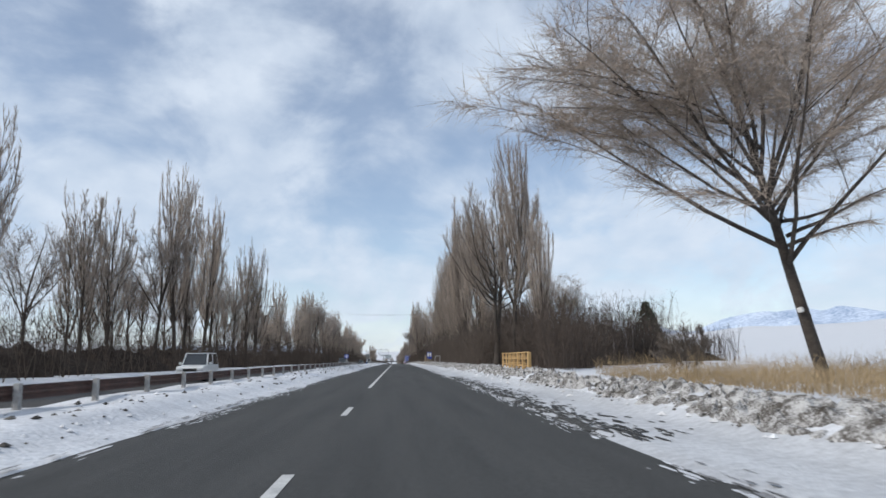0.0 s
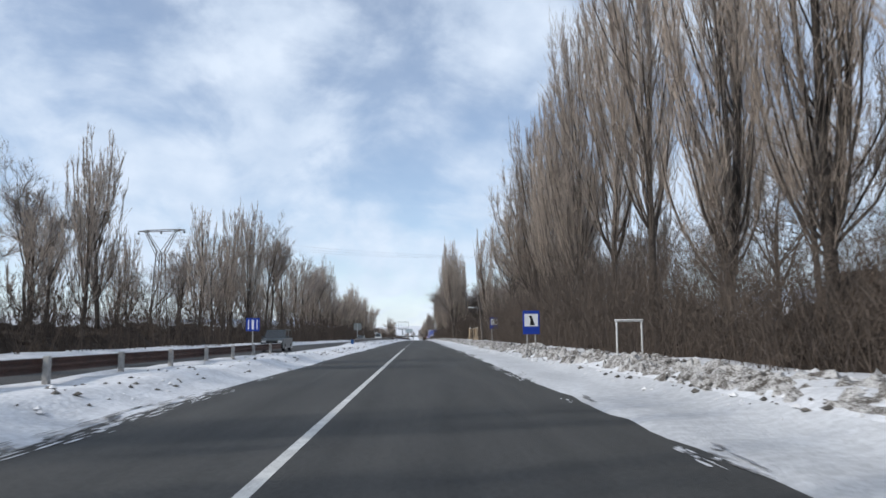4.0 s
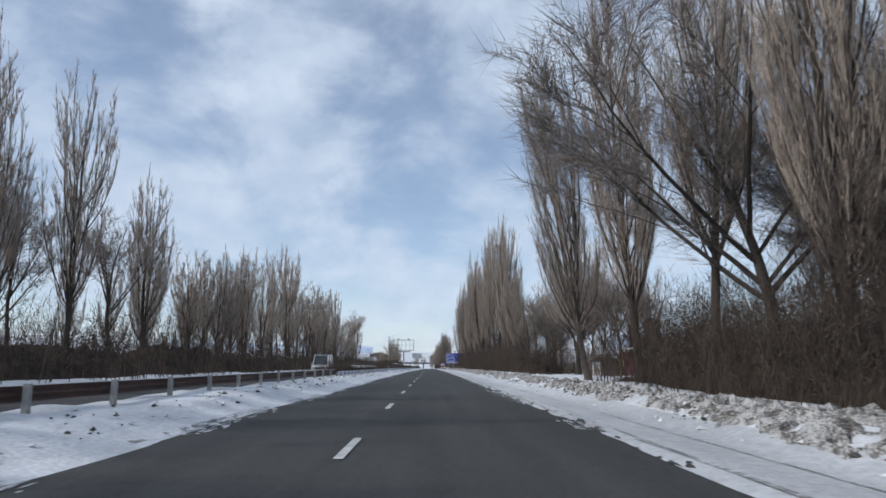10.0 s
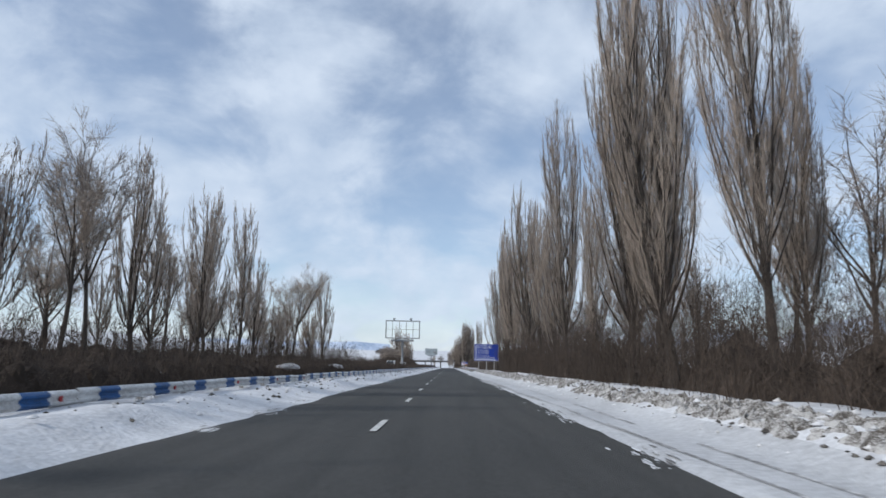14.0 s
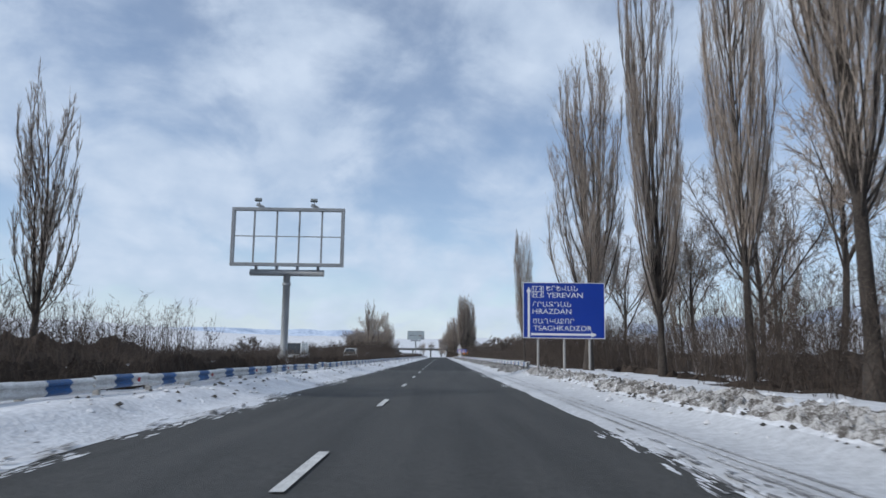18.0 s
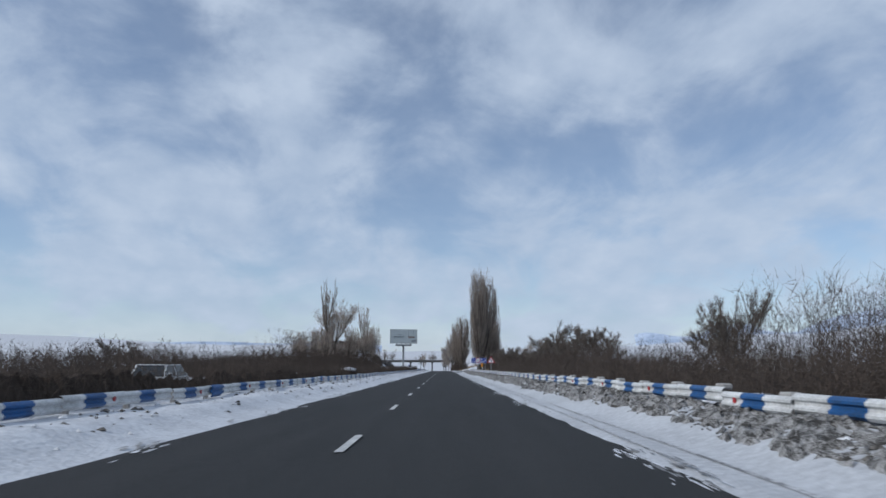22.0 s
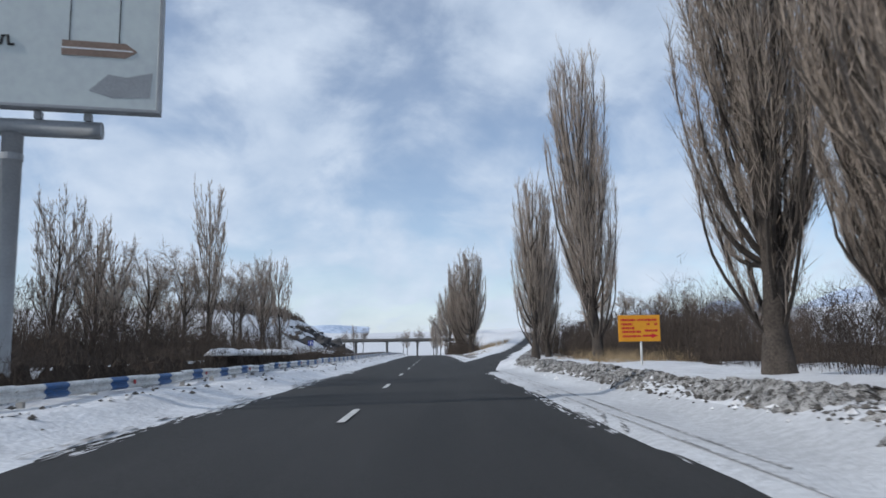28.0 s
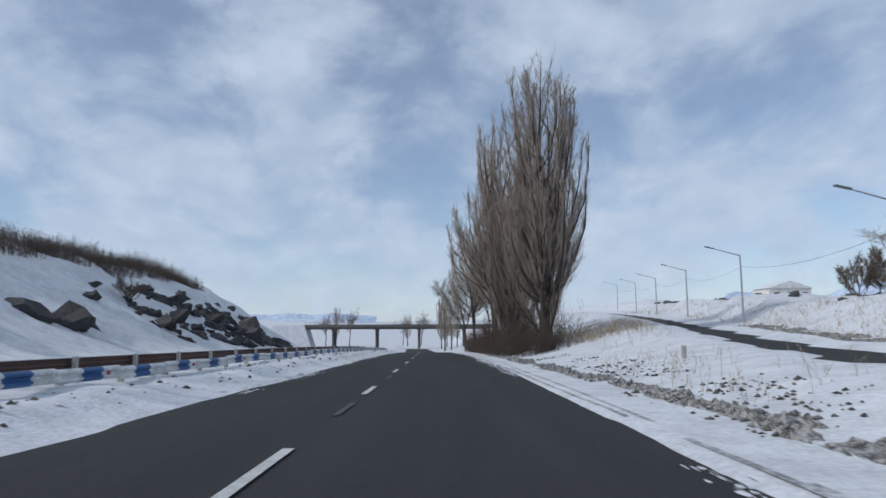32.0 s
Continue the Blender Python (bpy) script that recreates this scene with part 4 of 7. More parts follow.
def brush(name, label, seed, x0, x1, y0, y1, count, h0, h1, twigs, mat, rad=0.014, keep=None, spread=0.16, category="thicket", tw=0.45, core=0.0):
    """Stems with fine twigs; core adds a crumpled sheet at their feet, as a share of their height, with the inner shade
    put into its dark colour.
    """
    rng = np.random.default_rng(seed)
    u = rng.random(count) ** 1.3
    x = (x0 + (x1 - x0) * u) if x0 > 0 else (x1 + (x0 - x1) * u)
    y = y0 + (y1 - y0) * rng.random(count)

    def swell(x, y):
        return 0.5 + 0.5 * noise2(x, y, 9.0, 6) + 0.35 * noise2(x, y, 3.5, 2) if category != "hedge" else 1.0 + 0.0 * x

    hh = (h0 + (h1 - h0) * rng.random(count) ** 1.8) * swell(x, y)
    if keep is not None:
        ok = keep(x, y)
        x, y, hh = x[ok], y[ok], hh[ok]
    n = len(x)
    b = np.stack([x + ROADDX(y), y, ground_z(x + ROADDX(y), y) - 0.05], 1)
    w = np.stack([rng.normal(0, spread, n), rng.normal(0, spread, n), np.ones(n)], 1)
    bits = [spikes(b, w, hh, np.full(n, rad))[:2]]
    i = np.repeat(np.arange(n), twigs)
    m = len(i)
    t = 0.05 + 0.93 * rng.random(m) ** 0.75
    wn = w[i] / np.linalg.norm(w[i], axis=1, keepdims=True)
    b2 = b[i] + wn * (hh[i] * t)[:, None] + rng.normal(0, 0.16 if hh.mean() < 4 else 0.04, (m, 3)) * np.array([1, 1, 0.3])
    w2 = wn * 0.9 + rng.normal(0, tw, (m, 3))
    bits.append(blades(b2, w2, (0.22 + 0.085 * hh[i]) * (0.6 + 0.9 * rng.random(m)), np.full(m, rad * 1.3), rng))
    # Added sheet that closes the gaps between stems, coloured dark as shaded brush.
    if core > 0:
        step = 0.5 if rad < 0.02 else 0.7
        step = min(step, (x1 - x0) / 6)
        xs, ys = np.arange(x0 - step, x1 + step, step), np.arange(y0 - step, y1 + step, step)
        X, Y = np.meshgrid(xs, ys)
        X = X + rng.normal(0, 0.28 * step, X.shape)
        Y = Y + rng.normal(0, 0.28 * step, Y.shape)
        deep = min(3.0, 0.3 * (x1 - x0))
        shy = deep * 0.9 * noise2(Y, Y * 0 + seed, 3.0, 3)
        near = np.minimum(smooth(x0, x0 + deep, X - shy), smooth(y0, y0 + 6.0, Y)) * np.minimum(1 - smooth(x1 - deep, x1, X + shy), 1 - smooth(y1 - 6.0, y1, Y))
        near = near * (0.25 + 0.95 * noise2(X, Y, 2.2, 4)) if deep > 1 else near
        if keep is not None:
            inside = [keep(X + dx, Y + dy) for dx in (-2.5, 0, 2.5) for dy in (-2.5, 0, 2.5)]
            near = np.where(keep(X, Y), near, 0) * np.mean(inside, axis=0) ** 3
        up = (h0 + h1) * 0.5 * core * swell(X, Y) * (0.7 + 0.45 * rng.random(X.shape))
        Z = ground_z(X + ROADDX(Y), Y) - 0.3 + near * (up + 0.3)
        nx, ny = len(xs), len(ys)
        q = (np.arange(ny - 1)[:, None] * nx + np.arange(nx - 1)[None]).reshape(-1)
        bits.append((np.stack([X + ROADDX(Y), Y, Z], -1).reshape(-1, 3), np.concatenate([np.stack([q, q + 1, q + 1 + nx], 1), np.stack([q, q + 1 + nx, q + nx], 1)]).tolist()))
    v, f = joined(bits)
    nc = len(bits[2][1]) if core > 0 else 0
    return thing(name, label, category, kind="stuff", me=mesh(name, v, f, [mat, M_CORE_SHADE], index=[0] * (len(f) - nc) + [1] * nc))


def free_right(x, y):
    open_yard = ((y > 187) & (y < 232) & (x < 0.33 * (y - 155.5)) & (x < 0.44 * (y - 168.5))) | ((y > 196) & (y < 246) & (x < 10))
    shack = (y > 298) & (y < 330) & (x < 24)
    field = (y < 130) & (x > 0.5 * (y - 26))
    return ~(open_yard | shack | field)


R_TH = "dense brown leafless thicket behind the poplars"
L_TH = "dark leafless thicket beyond the opposite carriageway"
brush("roadside_thicket", R_TH, 101, 7.5, 13.5, 74, 200, 5600, 2.6, 5.8, 30, M_BRUSH_PALE, rad=0.012, keep=free_right, tw=0.55, spread=0.24, core=0.54)
brush("roadside_thicket", R_TH, 102, 7.6, 14, 198, 345, 5000, 2.6, 5.8, 30, M_BRUSH, rad=0.012, keep=free_right, tw=0.55, spread=0.24, core=0.54)
brush("roadside_thicket", R_TH, 103, 7.4, 13.5, 345, 520, 5800, 2.2, 5.2, 30, M_BRUSH, rad=0.012, keep=lambda x, y: ~((y > 494) & (y < 521) & (x < 10.8)) & (x > 7.4 + 0.075 * (y - 470)), tw=0.55, spread=0.24, core=0.54)
brush("roadside_scrub", "brown leafless scrub behind the guard rail", 104, 8.2, 19, 518, 694, 4300, 1.1, 2.5, 36, M_BRUSH, rad=0.012, tw=0.7, spread=0.3, core=0.26)
brush("roadside_thicket", "dark brown leafless thicket behind the guard rail and signs", 116, 10.0, 17, 690, 814, 3900, 2.4, 4.1, 40, M_BRUSH, rad=0.012, keep=lambda x, y: (y < 740) | (x > 11.6 + 3.4 * noise2(y, y * 0, 5.0, 2)), tw=0.55, spread=0.26, core=0.24)
brush("far_thicket", L_TH, 105, -37, -20.6, 20, 200, 2800, 2.8, 6.4, 18, M_BRUSH, rad=0.03, tw=0.55, spread=0.22, core=0.42)
brush("far_thicket", L_TH, 106, -37, -19.0, 200, 380, 3000, 3.0, 6.8, 18, M_BRUSH, rad=0.03, tw=0.55, spread=0.22, core=0.42)
brush("far_thicket", L_TH, 107, -37, -19.0, 380, 530, 2400, 2.4, 5.6, 18, M_BRUSH, rad=0.03, tw=0.55, spread=0.22, core=0.42)
brush("far_scrub", "low leafless scrub along the snowfield", 129, -40, -21.5, 528, 630, 2000, 1.0, 2.1, 18, M_BRUSH, rad=0.024, tw=0.65, spread=0.3, core=0.4)
brush("far_scrub", "dark leafless scrub along the snowfield", 108, -40, -21.5, 624, 720, 3000, 2.0, 3.5, 18, M_BRUSH, rad=0.03, tw=0.65, spread=0.28, core=0.28)
brush("far_thicket", L_TH, 114, -36, -21.5, 690, 836, 4600, 2.6, 6.2, 18, M_BRUSH, rad=0.03, tw=0.55, spread=0.22, core=0.42)
brush("back_wood", "grey-brown bare wood behind the roadside thicket", 109, 13, 34, 66, 545, 2600, 3.0, 6.5, 22, M_TWIG_GREY, rad=0.03, keep=free_right, tw=0.5, spread=0.16, core=0.24)
brush("back_wood", "low grey-brown scrub behind the guard rail", 121, 18, 44, 545, 700, 1300, 1.4, 3.0, 18, M_BRUSH, rad=0.024, tw=0.6, core=0.24)
brush("back_wood", "grey-brown bare wood behind the roadside scrub", 115, 16, 44, 694, 814, 1500, 2.2, 4.2, 18, M_BRUSH, rad=0.03, tw=0.5, core=0.24)
brush("median_hedge", "clipped brown leafless hedge in the median", 110, -9.7, -8.3, 318, 802, 9600, 1.15, 1.4, 9, M_BRUSH, rad=0.010, spread=0.35, category="hedge", tw=0.6, core=0.62)
brush("dry_grass", "tall straw-coloured dry grass by the willow", 111, 8.0, 24, 12, 31, 6500, 0.4, 1.1, 3, M_GRASS, rad=0.008, category="grass", spread=0.3)
brush("hilltop_brush", "dark brush along the crest of the snowy hill", 112, -50, -37, 858, 950, 5200, 1.1, 2.6, 16, M_BRUSH, rad=0.025, tw=0.6, keep=lambda x, y: ground_z(x, y) - ROADZ(y) > 8.2)
brush("dry_grass", "straw-coloured dry weeds on the snowy ramp bank", 113, 6, 40, 840, 960, 2600, 0.3, 0.9, 4, M_GRASS, rad=0.010, category="grass", keep=lambda x, y: (np.abs(x - ramp_x(y)) > 3.0) & (noise2(x, y, 7, 1) > 0.56))
brush("dry_grass", "brown dry grass on the mound between ramp and road", 117, 10.5, 19, 876, 905, 1300, 0.35, 1.0, 5, M_GRASS, rad=0.012, category="grass", spread=0.4, keep=lambda x, y: (np.abs(x - ramp_x(y)) > 3.2) & (noise2(x, y, 5, 2) > 0.42))
brush("dry_grass", "brown dry grass on the cut slope beyond the ramp", 118, 18, 44, 846, 960, 4000, 0.3, 0.9, 5, M_GRASS, rad=0.014, category="grass", spread=0.4, keep=lambda x, y: (x - ramp_x(y) > 3.6) & (x - ramp_x(y) < 8.5) & (noise2(x, y, 6, 4) > 0.35))
brush("dry_grass", "brown dry grass round the foot of a poplar", 128, 9.6, 14.5, 764, 782, 1100, 0.3, 0.9, 5, M_GRASS, rad=0.010, category="grass", spread=0.4, keep=lambda x, y: noise2(x, y, 3, 4) > 0.45)
brush("roadside_thicket", R_TH, 119, 10, 24, 50, 80, 2100, 3.0, 5.8, 26, M_BRUSH, rad=0.018, keep=free_right, tw=0.55, spread=0.24, core=0.24)
brush("back_wood", "tall grey-brown bare wood behind the white hut", 120, 18, 48, 233, 300, 1700, 4.4, 9.5, 30, M_TWIG_GREY, rad=0.026, tw=0.5, spread=0.14, core=0.24)
brush("roadside_thicket", "tall dark leafless thicket among the roadside trees", 124, 9.5, 19, 252, 297, 1900, 2.6, 5.4, 34, M_BRUSH, rad=0.014, tw=0.55, spread=0.2, core=0.5)
brush("back_wood", "grey-brown bare wood at the edge of the snowfield", 125, 13, 38, 78, 97, 2200, 3.6, 8.2, 26, M_BRUSH, rad=0.02, tw=0.5, spread=0.2, core=0.5, keep=lambda x, y: x < 0.5 * (y - 26) + 1.5)
brush("back_wood", "grey-brown bare wood at the edge of the snowfield", 126, 18, 54, 112, 130, 1300, 3.4, 6.6, 24, M_BRUSH, rad=0.024, tw=0.5, spread=0.2, core=0.5)
brush("roadside_thicket", "dark leafless thicket rising behind the guard rail", 127, 11.5, 20, 524, 600, 2600, 2.6, 5.4, 30, M_BRUSH, rad=0.014, tw=0.55, spread=0.22, core=0.5)
brush("roadside_thicket", "dark brown leafless thicket beside the exit ramp", 122, 12.4, 24, 766, 816, 2600, 3.0, 5.6, 34, M_BRUSH, rad=0.014, keep=lambda x, y: x > 12.0 + 3.4 * noise2(y, y * 0, 5.0, 2), tw=0.55, spread=0.24, core=0.24)
brush("roadside_scrub", "leafless scrub round the feet of the poplars", 123, 4.9, 10.5, 880, 936, 1700, 1.4, 3.8, 32, M_BRUSH, rad=0.014, tw=0.5, spread=0.2, keep=lambda x, y: x < ramp_x(y) - 4.0)
back_rng = np.random.default_rng(67)
for k in range(62):
    y = 80 + 7.6 * k + back_rng.normal(0, 2.0)
    x = 14.0 + 9.0 * back_rng.random()
    h = 8.5 + 4.5 * back_rng.random()
    if not bool(free_right(np.array(x), np.array(y))) or y > 548:
        continue
    if k % 3 == 0:
        put_tree("poplar", POP_FAR[k % 4], x, y, h, 22, 0.75, y * 29, "slender bare tree in the wood behind the poplars", "wood behind the roadside poplars")
    else:
        put_tree("bare_tree", BROAD_FAR[k % 3], x, y, h, 16, 0.8, y * 29, "bare grey tree in the wood behind the poplars", "wood behind the roadside poplars")

# ---------- lettering ----------


def text_mesh(body, size, mat, width=None):
    """Letters as a thin mesh that stands upright and faces -y, its lower left corner at the origin."""
    cu = bpy.data.curves.new("letters", "FONT")
    cu.body, cu.size, cu.extrude, cu.resolution_u = body, size, 0.004, 3
    ob = new("letters", cu)
    deps = bpy.context.evaluated_depsgraph_get()
    me = bpy.data.meshes.new_from_object(ob.evaluated_get(deps))
    bpy.data.objects.remove(ob)
    xs = [v.co.x for v in me.vertices] or [0, 1]
    k = width / max(max(xs) - min(xs), 1e-3) if width else 1.0
    x0 = min(xs)
    for v in me.vertices:
        v.co = Vector(((v.co.x - x0) * k, -v.co.z, v.co.y))
    me.materials.clear()
    me.materials.append(mat)
    return me


def plate_mesh(name, x0, x1, z0, z1, y0, y1, mat, ch=0.0):
    return Geo().box(((x0 + x1) / 2, (y0 + y1) / 2, (z0 + z1) / 2), (abs(x1 - x0), abs(y1 - y0), abs(z1 - z0)), ch=ch).mesh(name, mat)


def outline_mesh(name, pts, y0, y1, mat):
    return Geo().plate(pts, y0, y1).mesh(name, mat)


def base_at(x, y, sink=0.0):
    return Matrix.Translation((x, y, float(ground_z(x, y)) - sink))


def level_at(x, y, z=0.0):
    """A place whose height counts from the road's level there."""
    return Matrix.Translation((x, y, road_z(y) + z))


def post_mesh(name, x, y, z0, z1, r, mat, sides=10):
    return Geo().tube([(x, y, z0), (x, y, z1)], r, sides).mesh(name, mat)


def disc(name, x, z, r, y0, y1, mat, n=28):
    return outline_mesh(name, [(x + r * math.cos(6.2832 * k / n), z + r * math.sin(6.2832 * k / n)) for k in range(n)], y0, y1, mat)


# ---------- road signs ----------


def arrow_pts(x0, x1, z, w, head):
    return [(x0, z - w / 2), (x1 - head, z - w / 2), (x1 - head, z - w * 1.25), (x1, z), (x1 - head, z + w * 1.25), (x1 - head, z + w / 2), (x0, z + w / 2)]


def direction_sign():
    s = thing("direction_sign", "large blue direction sign with white Armenian and Latin place names", "road sign", level_at(4.92, 511) @ pose(0, 0, 0, 0, 0, -4))
    w, z0, z1 = 4.85, 2.42, 5.75
    for x in (0.9, 2.45, 3.95):
        part("post", post_mesh("post", x, 0.12, -0.3, z1 - 0.15, 0.075, M_CONC), s, "pale grey steel post")
    part("panel", plate_mesh("panel", 0, w, z0, z1, 0, 0.05, M_SIGNBLUE, 0.01), s)
    g = Geo()
    for x0, x1, a, b in ((0, w, z0, z0 + 0.035), (0, w, z1 - 0.035, z1), (0, 0.035, z0 + 0.035, z1 - 0.035), (w - 0.035, w, z0 + 0.035, z1 - 0.035)):
        g.box(((x0 + x1) / 2, -0.004, (a + b) / 2), (x1 - x0, 0.012, b - a))
    part("border", g.mesh("border", M_SIGNWHITE), s, "thin white border")
    k = w / 363.0

    def px(x, z):
        return (x - 1107) * k, z1 - (z - 315) * (z1 - z0) / 240.0

    for words, x, z, hgt, wid in (("ԵՐԵՎԱՆ", 1212, 351, 0.34, 138), ("YEREVAN", 1213, 380, 0.34, 160), ("ՀՐԱԶԴԱՆ", 1150, 420, 0.34, 170), ("HRAZDAN", 1150, 450, 0.34, 172),
                                  ("ԾԱՂԿԱՁՈՐ", 1152, 492, 0.34, 182), ("TSAGHKADZOR", 1154, 522, 0.34, 258), ("Մ 4", 1152, 352, 0.30, 42), ("M 4", 1152, 378, 0.30, 42)):
        a, b = px(x, z)
        part("lettering", text_mesh(words, hgt * 1.25, M_SIGNWHITE, wid * k), s, "white place name", Matrix.Translation((a, -0.005, b)))
    g = Geo()
    for zz in (343, 368):
        a, b = px(1147, zz + 12)
        c, d = px(1199, zz - 12)
        for x0, x1, q, r in ((a, c, b, b + 0.025), (a, c, d - 0.025, d), (a, a + 0.025, b + 0.025, d - 0.025), (c - 0.025, c, b + 0.025, d - 0.025)):
            g.box(((x0 + x1) / 2, -0.004, (q + r) / 2), (abs(x1 - x0), 0.01, abs(r - q)))
    part("route_frame", g.mesh("route_frame", M_SIGNWHITE), s, "white route number frame")
    a, b = px(1135, 551)
    c, d = px(1127, 335)
    up = [(-z + a - 0.0, x) for x, z in arrow_pts(b, d, 0, 0.13, 0.30)]
    part("arrow", outline_mesh("arrow", [(p[0] - 0.03, p[1]) for p in up], -0.006, 0.002, M_SIGNWHITE), s, "white upward arrow")
    a, b = px(1143, 538)
    c, _ = px(1432, 538)
    part("arrow", outline_mesh("arrow", arrow_pts(a, c, b, 0.13, 0.30), -0.006, 0.002, M_SIGNWHITE), s, "white arrow to the right")


def hrazdan_sign():
    s = thing("exit_sign", "blue exit sign with a white place name and arrow", "road sign", level_at(5.95, 729.7))
    for x in (0.35, 3.0):
        part("post", post_mesh("post", x, 0.1, 0.0, 3.3, 0.06, M_CONC), s, "pale grey steel post")
    part("panel", plate_mesh("panel", 0, 3.33, 2.33, 3.4, 0, 0.04, M_SIGNBLUE, 0.01), s)
    g = Geo()
    for x0, x1, a, b in ((0.03, 3.3, 2.36, 2.385), (0.03, 3.3, 3.345, 3.37), (0.03, 0.055, 2.385, 3.345), (3.275, 3.3, 2.385, 3.345)):
        g.box(((x0 + x1) / 2, -0.004, (a + b) / 2), (x1 - x0, 0.01, b - a))
    part("border", g.mesh("border", M_SIGNWHITE), s, "thin white border")
    part("lettering", text_mesh("ՀՐԱԶԴԱՆ", 0.44, M_SIGNWHITE, 2.45), s, "white place name", Matrix.Translation((0.16, -0.005, 2.95)))
    part("lettering", text_mesh("HRAZDAN", 0.44, M_SIGNWHITE, 2.5), s, "white place name", Matrix.Translation((0.16, -0.005, 2.48)))
    r = Matrix.Rotation(radians(45), 2)
    pts = [tuple(r @ Vector(p)) for p in arrow_pts(-0.3, 0.3, 0, 0.14, 0.26)]
    part("arrow", outline_mesh("arrow", [(3.02 + p[0] * 0.8, 2.88 + p[1]) for p in pts], -0.006, 0.002, M_SIGNWHITE), s, "white slanting arrow")


def orange_sign():
    s = thing("orange_notice_board", "yellow-orange advertising board with dark red writing on one white post", "sign board", level_at(8.8, 758.6))
    part("post", post_mesh("post", 1.05, 0.08, 0.1, 2.6, 0.05, M_WHITEPAINT), s, "white post")
    part("panel", plate_mesh("panel", 0, 1.95, 1.58, 2.8, 0, 0.04, M_SIGNORANGE, 0.01), s)
    for x0, x1, z in ((0.12, 0.80, 2.58), (0.88, 1.82, 2.58), (0.14, 0.66, 2.38), (1.32, 1.46, 2.38), (1.68, 1.82, 2.38), (0.14, 0.75, 2.20), (0.16, 1.05, 2.03), (1.22, 1.82, 2.08), (0.18, 1.05, 1.82)):
        g, x, k = Geo(), x0, 0
        while x < x1 - 0.02:
            wdt = 0.05 + 0.03 * ((k * 7) % 3)
            g.box(((x + min(x + wdt, x1)) / 2, -0.003, z), (min(wdt, x1 - x), 0.008, 0.09 + 0.02 * (k % 2)))
            x += wdt + 0.025
            k += 1
        part("writing", g.mesh("writing", M_SIGNRED), s, "row of dark red bars of writing")
    part("arrow", outline_mesh("arrow", arrow_pts(1.12, 1.84, 1.84, 0.09, 0.3), -0.006, 0.002, M_SIGNRED), s, "red arrow")


def height_sign():
    s = thing("height_limit_sign", "round white height limit sign with red rim above a distance plate", "road sign", level_at(5.95, 698.5))
    part("post", post_mesh("post", 0.05, 0.06, 0.2, 2.55, 0.04, M_CONC), s, "grey post")
    part("rim", disc("rim", 0, 2.62, 0.40, 0, 0.03, M_SIGNRED), s, "red rim")
    part("face", disc("face", 0, 2.62, 0.335, -0.006, 0.0, M_SIGNWHITE), s)
    part("lettering", text_mesh("5,0", 0.26, M_SIGNBLACK, 0.42), s, "black height figure", Matrix.Translation((-0.21, -0.012, 2.61)))
    part("lettering", text_mesh("м", 0.22, M_SIGNBLACK, 0.13), s, "black unit letter", Matrix.Translation((-0.065, -0.012, 2.45)))
    part("mark", outline_mesh("mark", [(-0.07, 2.33), (0.07, 2.33), (0, 2.40)], -0.012, -0.005, M_SIGNBLACK), s)
    part("mark", outline_mesh("mark", [(-0.07, 2.92), (0, 2.85), (0.07, 2.92)], -0.012, -0.005, M_SIGNBLACK), s)
    part("distance_plate", plate_mesh("distance_plate", -0.33, 0.46, 1.86, 2.2, 0, 0.02, M_SIGNWHITE, 0.006), s, "white distance plate")
    g = Geo()
    for x0, x1, a, b in ((-0.31, 0.44, 1.88, 1.895), (-0.31, 0.44, 2.165, 2.18), (-0.31, -0.295, 1.895, 2.165), (0.425, 0.44, 1.895, 2.165)):
        g.box(((x0 + x1) / 2, -0.003, (a + b) / 2), (x1 - x0, 0.008, b - a))
    part("border", g.mesh("border", M_SIGNBLACK), s, "thin black border")
    part("lettering", text_mesh("300м", 0.29, M_SIGNBLACK, 0.66), s, "black distance figure", Matrix.Translation((-0.27, -0.005, 1.93)))


def curve_sign():
    s = thing("bend_warning_sign", "triangular red and white bend warning sign on a thin post", "road sign", level_at(6.05, 664))
    part("post", post_mesh("post", 0, 0.05, 0.2, 2.3, 0.035, M_GALV), s, "grey post")
    part("rim", outline_mesh("rim", [(-0.5, 1.93), (0.5, 1.93), (0, 2.75)], 0, 0.02, M_SIGNRED), s, "red rim")
    part("face", outline_mesh("face", [(-0.36, 2.0), (0.36, 2.0), (0, 2.6)], -0.006, 0.0, M_SIGNWHITE), s)
    pts = [(0.04, 2.04), (0.11, 2.04), (0.10, 2.2), (0.02, 2.33), (0.03, 2.38), (-0.12, 2.36), (-0.03, 2.24), (0.0, 2.29), (0.05, 2.19)]
    part("symbol", outline_mesh("symbol", pts, -0.012, -0.005, M_SIGNBLACK), s, "black bent arrow")


